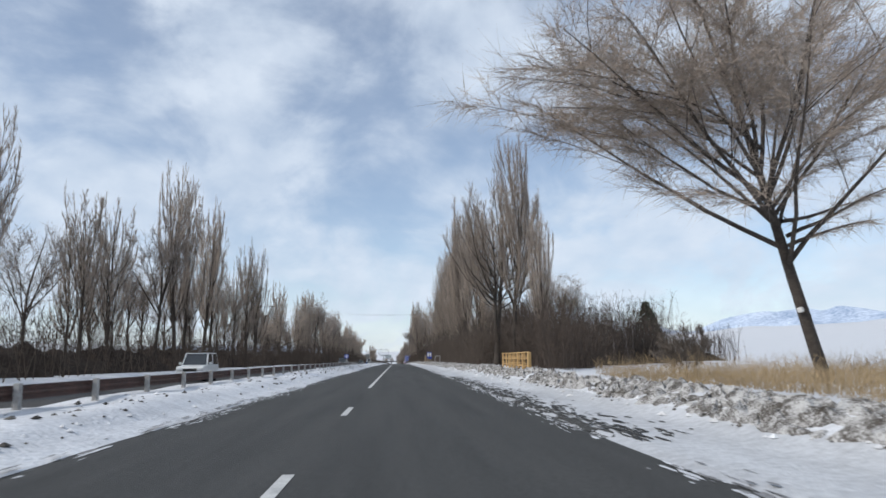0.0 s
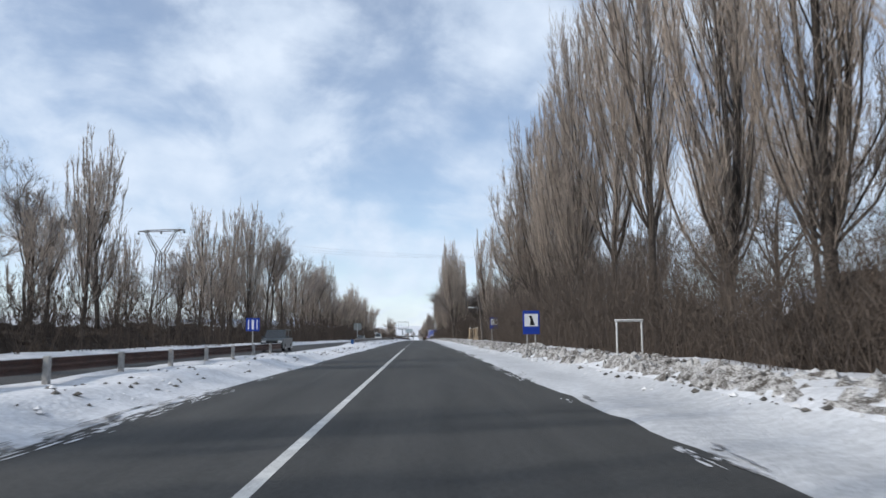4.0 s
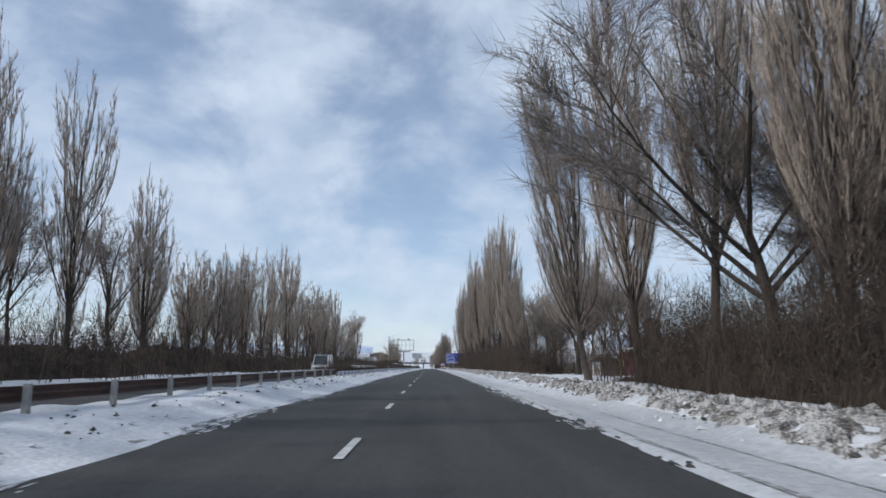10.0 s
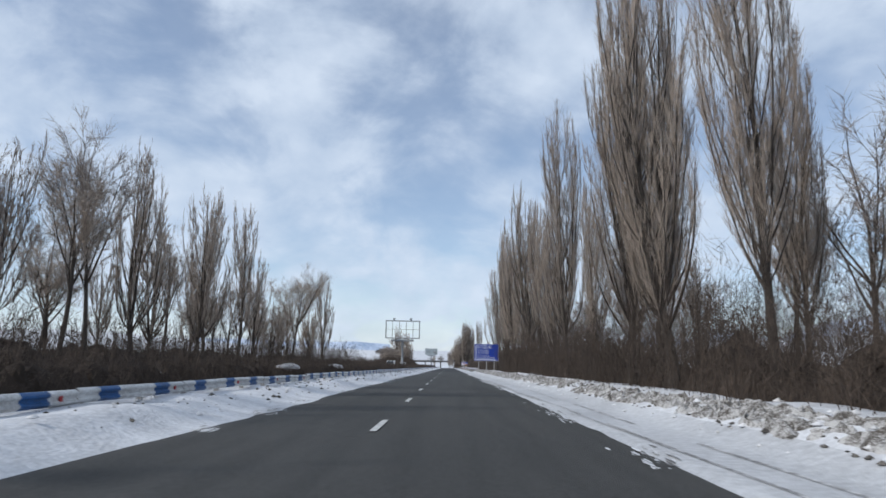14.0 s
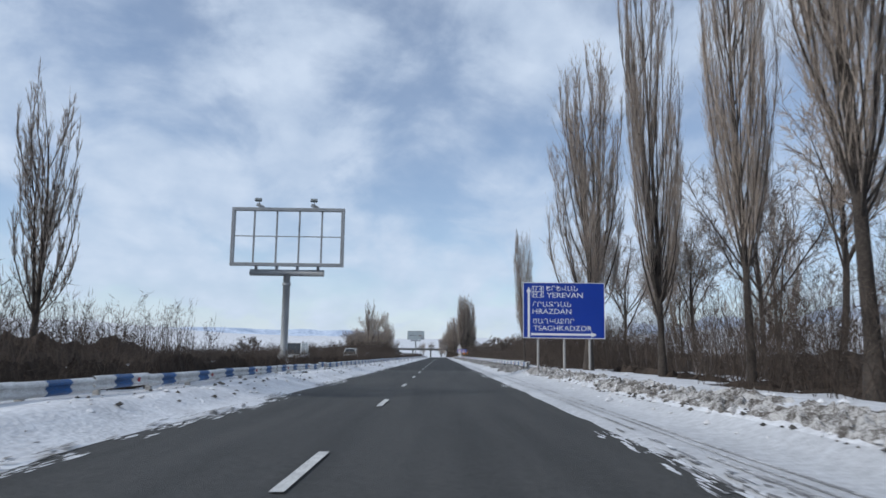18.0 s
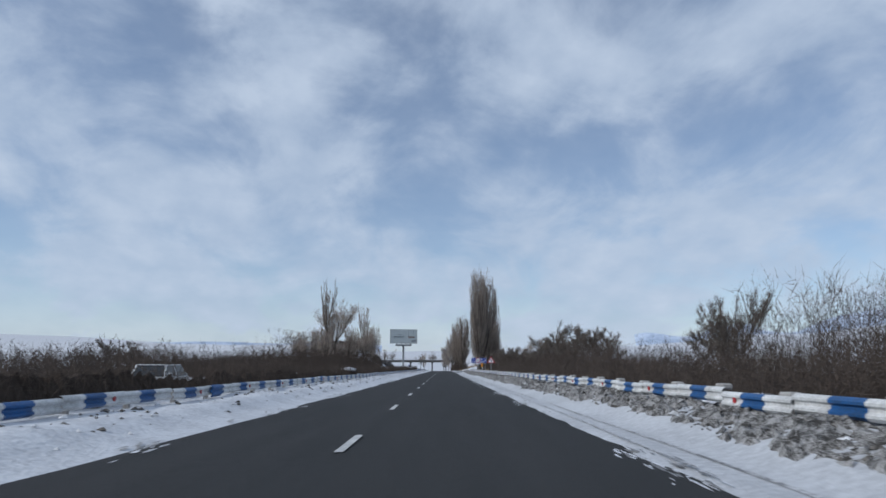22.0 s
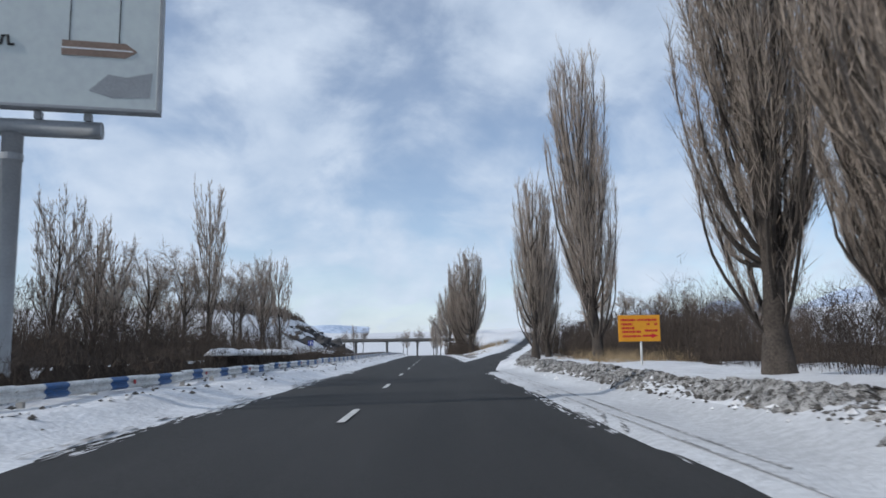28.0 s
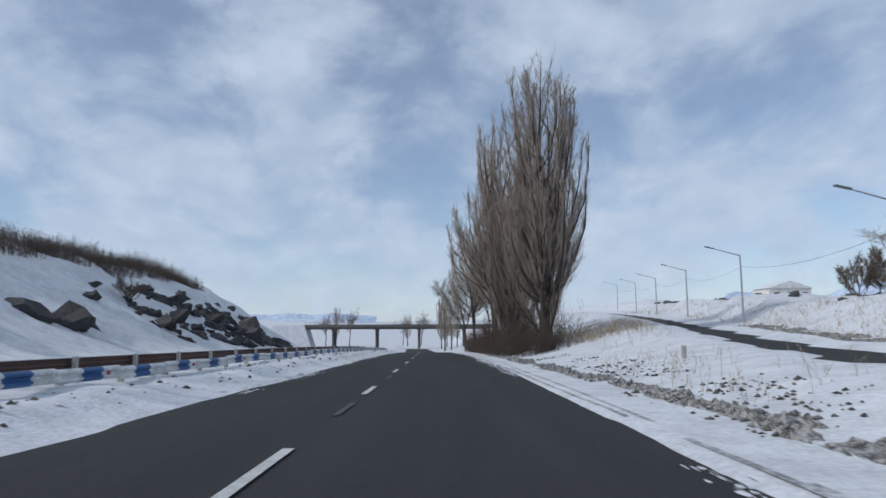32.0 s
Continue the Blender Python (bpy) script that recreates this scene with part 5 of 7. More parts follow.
def service_sign(x, y, z0, z1, w, symbol, label):
    s = thing("service_sign", label, "road sign", level_at(x, y))
    for dx in (-0.22, 0.22):
        part("post", post_mesh("post", dx, 0.05, -0.1, z1 - 0.2, 0.035, M_CONC), s, "pale grey post")
    part("panel", plate_mesh("panel", -w / 2, w / 2, z0, z1, 0, 0.03, M_SIGNBLUE, 0.008), s)
    zc, q = z0 + (z1 - z0) * 0.60, w * 0.40
    part("white_field", plate_mesh("white_field", -q, q, zc - q * 0.95, zc + q * 0.9, -0.006, 0.001, M_SIGNWHITE), s, "white square field")
    if symbol == "fork":
        for dx in (-0.11, 0.11):
            g = Geo().box((dx, -0.01, zc - 0.06), (0.045, 0.006, 0.34))
            if dx < 0:
                for e in (-0.045, 0, 0.045):
                    g.box((dx + e, -0.01, zc + 0.17), (0.02, 0.006, 0.14))
            else:
                g.add([(dx - 0.02, -0.013, zc + 0.05), (dx + 0.06, -0.013, zc + 0.05), (dx + 0.03, -0.013, zc + 0.25), (dx - 0.02, -0.013, zc + 0.25)], [(0, 1, 2, 3)])
            part("symbol", g.mesh("symbol", M_SIGNBLACK), s, "black cutlery symbol")
    else:
        part("symbol", outline_mesh("symbol", [(-0.08, zc - 0.28), (0.2, zc - 0.28), (0.1, zc + 0.02), (0.02, zc + 0.25), (-0.12, zc + 0.2), (-0.02, zc)], -0.012, -0.005, M_SIGNBLACK), s, "black symbol")


def lane_sign(x, y, w=0.84, zc=2.02, post=0.035):
    s = thing("lane_end_sign", "square blue sign with a white road symbol on a thin post", "road sign", level_at(x, y))
    q = w / 2
    part("post", post_mesh("post", 0, 0.02 + post, -0.1, zc + q * 0.6, post, M_CONC), s, "pale post")
    part("panel", plate_mesh("panel", -q, q, zc - 0.95 * q, zc + 0.95 * q, 0, 0.02, M_SIGNBLUE, 0.008), s)
    part("symbol", plate_mesh("symbol", -0.16 * q, 0.16 * q, zc - 0.7 * q, zc + 0.67 * q, -0.006, 0.0, M_SIGNWHITE), s, "white road symbol")
    for dx in (-0.62 * q, 0.62 * q):
        part("symbol", plate_mesh("symbol", dx - 0.07 * q, dx + 0.07 * q, zc - 0.7 * q, zc + 0.67 * q, -0.006, 0.0, M_SIGNWHITE), s, "white road symbol")


def sign_from_behind(x, y):
    s = thing("turned_sign", "road sign seen from its bare grey back on a steel post", "road sign", level_at(x, y))
    part("post", post_mesh("post", 0, -0.05, 0, 2.95, 0.04, M_GALV), s)
    part("panel", plate_mesh("panel", -0.48, -0.03, 2.05, 2.95, 0, 0.03, M_SIGNBACK, 0.01), s, "bare metal panel")
    part("panel", plate_mesh("panel", 0.03, 0.50, 2.05, 2.95, 0, 0.03, M_SIGNBACK, 0.01), s, "bare metal panel")


direction_sign()
hrazdan_sign()
orange_sign()
height_sign()
curve_sign()
service_sign(7.66, 180.1, 1.97, 3.12, 0.86, "fork", "blue roadside service sign with a black fork and knife")
service_sign(5.9, 143, 1.35, 2.6, 0.9, "figure", "blue roadside service sign with a black symbol on white")
lane_sign(-10.4, 150)
lane_sign(-9.9, 785, 0.44, 1.92, 0.07)
sign_from_behind(-8.25, 202)

# ---------- billboards ----------


def billboard_stand(s, w, z0, z1, pipe_w, collar):
    pole = part("pole", Geo().tube([(0, 0.35, -0.5), (0, 0.35, z0 - 0.55)], 0.22, 16).mesh("pole", M_GREYPAINT, False), s, "thick grey steel pole")
    part("collar", Geo().tube([(0, 0.35, z0 - 1.15), (0, 0.35, z0 - 1.0)], collar, 16).mesh("collar", M_GREYPAINT), pole)
    part("cross_pipe", Geo().tube([(-pipe_w / 2, 0.35, z0 - 0.38), (pipe_w / 2, 0.35, z0 - 0.38)], 0.2, 16).mesh("cross_pipe", M_GREYPAINT, False), s, "horizontal grey pipe")
    for x in (-pipe_w * 0.42, -pipe_w * 0.14, pipe_w * 0.14, pipe_w * 0.42):
        part("bracket", plate_mesh("bracket", x - 0.08, x + 0.08, z0 - 0.2, z0, 0.2, 0.4, M_GREYPAINT, 0.02), s)


def frame_billboard():
    s = thing("empty_billboard", "tall empty billboard frame of grey steel with two floodlights", "billboard", level_at(-9.43, 511.2))
    w, z0, z1 = 6.9, 6.55, 10.15
    billboard_stand(s, w, z0, z1, 4.5, 0.27)
    b = 0.2
    for nm, x0, x1, a, c in (("rail", -w / 2, w / 2, z0, z0 + b), ("rail", -w / 2, w / 2, z1 - b, z1), ("upright", -w / 2, -w / 2 + b, z0 + b, z1 - b), ("upright", w / 2 - b, w / 2, z0 + b, z1 - b)):
        part(nm, plate_mesh(nm, x0, x1, a, c, 0, 0.28, M_GREYPAINT, 0.015), s)
    for k in (1, 2, 3, 4):
        x = -w / 2 + w * k / 5
        part("mullion", plate_mesh("mullion", x - 0.05, x + 0.05, z0 + b, z1 - b, 0.08, 0.2, M_GREYPAINT, 0.01), s)
    part("crossbar", plate_mesh("crossbar", -w / 2 + b, w / 2 - b, 8.34, 8.40, 0.03, 0.075, M_GREYPAINT), s)
    for x in (-1.75, 1.6):
        arm = part("lamp_arm", Geo().tube([(x, 0.1, z1), (x, -0.2, z1 + 0.35), (x + 0.1, -0.8, z1 + 0.4)], 0.03, 6).mesh("lamp_arm", M_GREYPAINT), s)
        part("floodlight", Geo().box((x + 0.1, -0.85, z1 + 0.3), (0.42, 0.3, 0.14), pose(0, 0, 0, 35, 0, 10), 0.03).mesh("floodlight", M_SIGNBACK), arm, "dark floodlight head")
        part("bracket", Geo().box((x, 0.1, z1 + 0.1), (0.5, 0.12, 0.2), pose(0, 0, 0, 0, 25, 0), 0.02).mesh("bracket", M_GREYPAINT), arm)


def poster_billboard():
    s = thing("poster_billboard", "billboard with a pale grey-green poster on a white steel pole", "billboard", level_at(-9.1, 739.9) @ pose(0, 0, 0, 0, 0, 12))
    w, z0, z1 = 6.25, 6.75, 9.95
    billboard_stand(s, w, z0, z1, 3.7, 0.24)
    part("panel", plate_mesh("panel", -w / 2 + 0.08, w / 2 - 0.08, z0 + 0.08, z1 - 0.08, 0, 0.3, M_POSTER), s, "pale poster face")
    for nm, x0, x1, a, c in (("rim", -w / 2, w / 2, z0, z0 + 0.08), ("rim", -w / 2, w / 2, z1 - 0.08, z1), ("rim", -w / 2, -w / 2 + 0.08, z0 + 0.08, z1 - 0.08), ("rim", w / 2 - 0.08, w / 2, z0 + 0.08, z1 - 0.08)):
        part(nm, plate_mesh(nm, x0, x1, a, c, -0.02, 0.32, M_GREYPAINT, 0.01), s)
    # the dark scribble of a trade mark, as plain strokes
    for k in range(8):
        x = -2.2 + k * 0.28
        g = Geo().tube([(x, -0.012, 8.15 - (0.22 if k in (0,) else 0)), (x + 0.03, -0.012, 8.35), (x + 0.14, -0.012, 8.36), (x + 0.16, -0.012, 8.15), (x + 0.28, -0.012, 8.16)], 0.035, 5)
        part("stroke", g.mesh("stroke", M_SIGNBLACK), s, "dark pen-like stroke")
    part("stroke", Geo().tube([(-1.4, -0.012, 8.62), (-1.1, -0.012, 8.80), (-0.8, -0.012, 8.68), (-0.6, -0.012, 8.88)], 0.03, 5).mesh("stroke", M_SIGNBLACK), s, "dark pen-like stroke")
    part("printed_board", outline_mesh("printed_board", [(1.0, 8.0), (2.35, 8.0), (2.6, 8.17), (2.35, 8.35), (1.0, 8.35)], -0.012, 0.0, M_BROWNPANEL), s, "printed brown arrow board")
    part("printed_board", outline_mesh("printed_board", [(1.0, 8.16), (2.5, 8.16), (2.5, 8.19), (1.0, 8.19)], -0.016, -0.011, M_SIGNWHITE), s)
    for x in (1.15, 2.2):
        part("printed_cord", plate_mesh("printed_cord", x - 0.012, x + 0.012, 8.35, 9.85, -0.008, 0.0, M_SIGNBLACK), s)
    part("printed_shade", outline_mesh("printed_shade", [(1.6, 7.2), (2.1, 7.05), (2.9, 7.1), (2.95, 7.7), (2.4, 7.55), (2.0, 7.6)], -0.006, 0.0, M_GREYPAINT), s, "printed grey patch")


frame_billboard()
poster_billboard()

# ---------- guard rails ----------
W_BEAM = [(0.0, -0.155), (0.035, -0.14), (0.08, -0.10), (0.08, -0.06), (0.03, -0.02), (0.03, 0.02), (0.08, 0.06), (0.08, 0.10), (0.035, 0.14), (0.0, 0.155)]


def beam_mesh(name, length, side, mat, proud=0.0):
    """A waved steel beam along y, bulging towards side."""
    v, f = [], []
    ring = [(side * (x + proud), z) for x, z in W_BEAM] + [(side * (x - 0.012), z) for x, z in reversed(W_BEAM)]
    for y in (0.0, length):
        v += [(x, y, z) for x, z in ring]
    m = len(ring)
    f += [(k, (k + 1) % m, (k + 1) % m + m, k + m) for k in range(m)]
    f += [tuple(range(m - 1, -1, -1)), tuple(range(m, 2 * m))]
    return mesh(name, v, f, mat)


def tilt(y):
    return Matrix.Rotation(math.atan(road_slope(y)), 4, "X")


def striped_rail(x, y0, y1, zc, side, group, seed):
    beam, band = beam_mesh("beam", 3.0, side, M_WHITEPAINT), beam_mesh("blue_band", 0.95, side, M_BLUEPAINT, 0.004)
    post = Geo().box((0, 0, 0), (0.14, 0.10, 1.0), ch=0.01).mesh("post", M_CONC)
    cap = Geo().box((0, 0, 0), (0.22, 0.42, 0.12), ch=0.03).mesh("spacer", M_CONC)
    dot = Geo().box((0, 0, 0), (0.03, 0.12, 0.13), ch=0.01).mesh("reflector", M_REDPAINT)
    rng = np.random.default_rng(seed)
    y = y0
    while y < y1 - 1:
        end = min(y + 30, y1)
        s = thing("guard_rail", "white steel guard rail with blue bands and red reflectors", "guard rail", level_at(x + road_dx(y), y), group)
        k = 0
        while y + k * 3 < end - 0.1:
            yy = y + k * 3 + 0.0
            j = Matrix.Translation((road_dx(yy) - road_dx(y) + rng.normal(0, 0.015), k * 3, road_z(yy) - road_z(y) + zc + rng.normal(0, 0.02))) @ tilt(yy + 1.5)
            b = part("beam", beam, s, "", j)
            part("blue_band", band, b, "blue painted band", Matrix.Translation((0, 1.0 + rng.normal(0, 0.06), 0)))
            part("post", post, s, "grey post", j @ Matrix.Translation((-side * 0.09, 0.4, -0.42)))
            if side < 0:
                part("spacer", cap, s, "pale concrete block", j @ Matrix.Translation((-side * 0.12, 0.4, 0.16)))
            if (k + seed) % 2 == 0:
                part("reflector", dot, b, "red reflector", Matrix.Translation((side * 0.06, 2.35, 0.0)))
            k += 1
        y = end


def brown_rail(x, y0, y1, group):
    rail = beam_mesh("beam", 4.0, -1, M_RUST)
    post = Geo().box((0, 0, 0.33), (0.13, 0.15, 0.95), ch=0.012).mesh("post", M_CONC)
    snowcap = Geo().box((0, 0, 0), (0.06, 3.9, 0.025), ch=0.01).mesh("snow_edge", M_SNOWLUMP)
    y = y0
    while y < y1 - 1:
        end = min(y + 32, y1)
        s = thing("old_guard_rail", "old brown steel guard rail on pale posts, seen from behind", "guard rail", level_at(x + road_dx(y), y), group)
        k = 0
        while y + k * 4 < end - 0.1:
            yy = y + k * 4
            j = Matrix.Translation((road_dx(yy) - road_dx(y), k * 4, road_z(yy) - road_z(y))) @ tilt(yy + 2)
            b = part("beam", rail, s, "", j @ Matrix.Translation((-0.12, 0, 0.72)))
            part("snow_edge", snowcap, b, "snow lying along the beam", Matrix.Translation((-0.03, 2, 0.165)))
            part("post", post, s, "pale weathered post", j @ Matrix.Translation((0, 0, 0.12)))
            k += 1
        y = end


brown_rail(-8.1, -8, 146, "old guard rail in the median")
brown_rail(-8.1, 198, 322, "old guard rail in the median")
brown_rail(-9.6, 776, 940, "old guard rail in the median")
striped_rail(-7.55, 318, 948, 0.60, 1, "striped guard rail in the median", 1)
striped_rail(5.75, 516, 728.3, 0.80, -1, "striped roadside guard rail", 2)
end_mesh = beam_mesh("end_piece", 0.95, 1, M_BLUEPAINT, 0.02)
for yy in (594.2, 715.3, 793.0):
    ob = thing("rail_end_piece", "blue overlapping end piece of the striped guard rail", "guard rail", level_at(-7.44 + road_dx(yy), yy, 0.58) @ tilt(yy) @ Matrix.Diagonal((1.2, 1, 1.25, 1)), "blue rail end pieces", me=end_mesh)
plate_end = thing("rail_end_plate", "blue steel end plate where the old guard rail begins", "guard rail", level_at(-8.15, 193.4))
part("plate", Geo().box((0, 0, 0.52), (0.34, 0.07, 0.62), pose(0, 0, 0, 6, 0, 0), 0.02).mesh("plate", M_BLUEPAINT), plate_end)
part("beam", Geo().box((0.02, 2.3, 0.70), (0.06, 4.5, 0.26), pose(0, 0, 0, -1.5, 0, 0), 0.02).mesh("beam", M_RUST), plate_end, "brown sloping end of the beam")
part("post", Geo().box((0.06, 1.9, 0.4), (0.13, 0.13, 0.9), ch=0.012).mesh("post", M_CONC), plate_end, "pale post")

# ---------- ploughed snow, clods and tracks ----------


def clods(name, label, seed, n, xf, y0, y1, s0, s1, mat, keep=None):
    rng = np.random.default_rng(seed)
    y = y0 + (y1 - y0) * rng.random(n)
    x = xf(rng, n)
    if keep is not None:
        ok = keep(x, y)
        x, y = x[ok], y[ok]
    size = s0 + (s1 - s0) * rng.random(len(x)) ** 2.2
    p = np.stack([x + ROADDX(y), y, ground_z(x + ROADDX(y), y) + size * 0.15], 1)
    v, f = lumps(p, size, rng)
    thing(name, label, "clods", kind="stuff", me=mesh(name, v, f, mat))


def patchy(x, y):
    return noise2(x, y, 2.2, 4) + 0.35 * noise2(x, y, 0.7, 5) > 0.62


def dirty_bank(name, label, seed, x0, x1, y0, y1, rough, mat, step=0.24, across=16):
    """A continuous ploughed band of frozen soil and snow, crumpled, its rims sunk in the snow."""
    rng = np.random.default_rng(seed)
    us, ys = np.linspace(0, 1, across), np.arange(y0, y1, step)
    U, Y = np.meshgrid(us, ys)
    U = np.clip(U + rng.normal(0, 0.022, U.shape), 0, 1)
    lo = x0 + 0.55 * (noise2(Y, Y * 0 + seed, 4.0, 1) - 0.5) + 0.3 * (noise2(Y, Y * 0 + seed, 0.9, 2) - 0.5)
    hi = x1 + 0.7 * (noise2(Y, Y * 0 + seed, 5.0, 3) - 0.5) + 0.35 * (noise2(Y, Y * 0 + seed, 1.1, 4) - 0.5)
    X = lo + (hi - lo) * U + np.maximum(0, ramp_x(Y) - 2.2) * (x0 > 5) * (Y > 745)
    Y = Y + rng.normal(0, 0.06, Y.shape)
    rim = np.minimum(smooth(0, 0.14, U), 1 - smooth(0.86, 1.0, U)) * np.minimum(smooth(y0, y0 + 3, Y), 1 - smooth(y1 - 3, y1 - 0.3, Y))
    lump = rough * (0.9 * noise2(X, Y, 0.55, 5) + 1.1 * rng.random(X.shape) ** 1.6 - 0.6)
    hole = smooth(0.20, 0.44, noise2(X, Y, 2.6, 6) * 0.65 + noise2(X, Y, 0.8, 7) * 0.45)
    Z = ground_z(X + ROADDX(Y), Y) - 0.16 + rim * (0.17 + lump) * (0.35 + 0.65 * hole)
    nx, ny = len(us), len(ys)
    q = (np.arange(ny - 1)[:, None] * nx + np.arange(nx - 1)[None]).reshape(-1)
    thing(name, label, "snow bank", kind="stuff", me=mesh(name, np.stack([X + ROADDX(Y), Y, Z], -1).reshape(-1, 3), np.stack([q, q + 1, q + 1 + nx, q + nx], 1), mat))


DB = "band of frozen grey-brown soil and dirty snow thrown up by the plough"
dirty_bank("dirty_snow_bank", DB, 401, 5.3, 6.7, -6, 300, 0.20, M_DIRTBANK)
dirty_bank("dirty_snow_bank", DB, 402, 5.4, 6.5, 298, 519, 0.16, M_DIRTBANK)
dirty_bank("dirty_snow_bank", DB, 403, 4.5, 6.4, 515, 735, 0.15, M_GRAVEL, 0.17, 24)
dirty_bank("dirty_snow_bank", DB, 405, 4.7, 5.6, 815, 905, 0.13, M_GRAVEL, 0.18, 18)
dirty_bank("dirty_snow_bank", DB, 404, 5.3, 6.7, 732, 885, 0.13, M_GRAVEL, 0.17, 24)
clods("frozen_clods", "frozen dark clods and dirty slush on the ploughed roadside bank", 201, 5200, lambda r, n: 5.2 + 1.7 * r.random(n), -4, 330, 0.03, 0.11, M_DIRT, patchy)
clods("frozen_clods", "frozen dark clods and dirty slush on the ploughed roadside bank", 202, 3500, lambda r, n: 5.3 + 1.4 * r.random(n), 330, 518, 0.03, 0.10, M_DIRT, patchy)
clods("frozen_clods", "frozen dark clods and dirty slush below the guard rail", 203, 9000, lambda r, n: 4.7 + 1.4 * r.random(n), 516, 730, 0.03, 0.085, M_DIRT, patchy)
clods("frozen_clods", "frozen dark clods and dirty slush below the guard rail", 208, 3600, lambda r, n: 5.3 + 1.6 * r.random(n), 730, 806, 0.03, 0.10, M_DIRT, lambda x, y: patchy(x, y) & (y < 772))
clods("frozen_clods", "frozen dark clods beside the exit ramp", 204, 1300, lambda r, n: 4.5 + 3.5 * r.random(n), 836, 880, 0.03, 0.10, M_DIRT, lambda x, y: (noise2(x, y, 4, 2) > 0.5) & (x < ramp_x(y) - 2.4))
clods("snow_lumps", "lumps of ploughed snow along the roadside bank", 205, 3600, lambda r, n: 4.9 + 2.6 * r.random(n), -4, 770, 0.04, 0.13, M_SNOWLUMP)
clods("snow_lumps", "lumps of ploughed snow along the median", 206, 3000, lambda r, n: -5.6 - 2.2 * r.random(n), -4, 950, 0.03, 0.10, M_SNOWLUMP)
clods("frozen_clods", "scattered dark clods in the median snow", 207, 2600, lambda r, n: -5.7 - 1.6 * r.random(n), -4, 950, 0.03, 0.11, M_DIRT)


def draped(name, label, xf, ys, w, lift, mat):
    v, f = [], []
    for i, y in enumerate(ys):
        x = float(xf(y)) + road_dx(y)
        for sgn in (-0.5, 0.5):
            v.append((x + sgn * w, y, float(ground_z(x, y)) + lift))
        if i:
            a = 2 * i - 2
            f.append((a, a + 1, a + 3, a + 2))
    thing(name, label, "track", kind="structure", me=mesh(name, v, f, mat))


track_rng = np.random.default_rng(88)
for off, a, b, wd in ((3.50, 222, 520, 0.08), (3.74, 236, 500, 0.05), (4.30, 230, 520, 0.08), (3.60, 520, 766, 0.06), (3.86, 520, 766, 0.09), (3.45, 806, 900, 0.10), (3.75, 806, 900, 0.10)):
    y = a
    while y < b:
        run = min(9 + 34 * track_rng.random(), b - y)
        drift = 0.10 * track_rng.normal()
        ys = list(np.arange(y, y + run + 0.1, 1.5))
        draped("tyre_track", "grey slushy tyre track in the verge snow", lambda q, o=off + drift * 0.5: o + 0.14 * math.sin(q * 0.043 + off * 5) + 0.03 * math.sin(q * 0.31 + off * 9), ys, wd * (0.6 + 0.8 * track_rng.random()), 0.010, M_TRACK)
        y += run + 5 * track_rng.random()


def bare_patches(name, label, seed, n, y0, y1, wide):
    """Ragged patches of bare asphalt showing through the trodden snow of the verge."""
    rng = np.random.default_rng(seed)
    y = y0 + (y1 - y0) * rng.random(n)
    x = edge_right(y) + np.abs(rng.normal(0, wide, n)) - 0.05
    ok = noise2(x, y, 4.0, 2) > 0.42
    x, y = x[ok], y[ok]
    n = len(x)
    ln, wd = 0.08 + 0.42 * rng.random(n) ** 2, 0.02 + 0.07 * rng.random(n) ** 2
    k = 9
    v = []
    for j in range(k):
        a = 6.2832 * j / k
        q = 0.6 + 0.7 * rng.random(n)
        px, py = x + wd * np.sin(a) * q, y + ln * np.cos(a) * q
        v.append(np.stack([px + ROADDX(py), py, np.maximum(ROADZ(py), ground_z(px, py)) + 0.012], 1))
    v = np.stack(v, 1).reshape(-1, 3)
    thing(name, label, "asphalt", kind="stuff", me=mesh(name, v, np.arange(n)[:, None] * k + np.arange(k)[None], M_ASPHALT))


bare_patches("bare_asphalt", "ragged patches of bare asphalt in the trodden verge snow", 311, 1500, -4, 52, 0.5)
bare_patches("bare_asphalt", "ragged patches of bare asphalt in the trodden verge snow", 312, 700, 52, 330, 0.09)


def slush_band(name, label, x0, x1, seed):
    """Patches of grey slush where snow and asphalt meet."""
    rng = np.random.default_rng(seed)
    n = 9000
    y = -4 + 954 * rng.random(n)
    x = (edge_right(y) if x0 > 0 else edge_left(y)) + (x0 + x1 - (6.5 if x0 > 0 else -9.9)) / 2 + rng.normal(0, 0.13, n)
    ok = (noise2(x, y, 3.5, 3) + 0.4 * noise2(x, y, 0.8, 1) > 0.72) & ((x < 0) | (y < 764) | (y > 800))
    x, y = x[ok], y[ok]
    n = len(x)
    ln, wd = 0.08 + 0.32 * rng.random(n) ** 2, 0.010 + 0.035 * rng.random(n) ** 2
    z = np.maximum(ROADZ(y), ground_z(x + ROADDX(y), y)) + 0.006 + 0.006 * rng.random(n)
    xx = x + ROADDX(y)
    k = [(0, -1), (1, -0.5), (0.8, 0.6), (0.1, 1), (-0.9, 0.5), (-0.8, -0.6)]
    v = np.stack([np.stack([xx + wd * a * (0.7 + 0.6 * rng.random(n)), y + ln * b * (0.7 + 0.6 * rng.random(n)), z], 1) for a, b in k], 1).reshape(-1, 3)
    f = (np.arange(n)[:, None] * 6 + np.arange(6)[None])
    thing(name, label, "slush", kind="stuff", me=mesh(name, v, f, M_SLUSH if seed % 2 else M_SNOW))


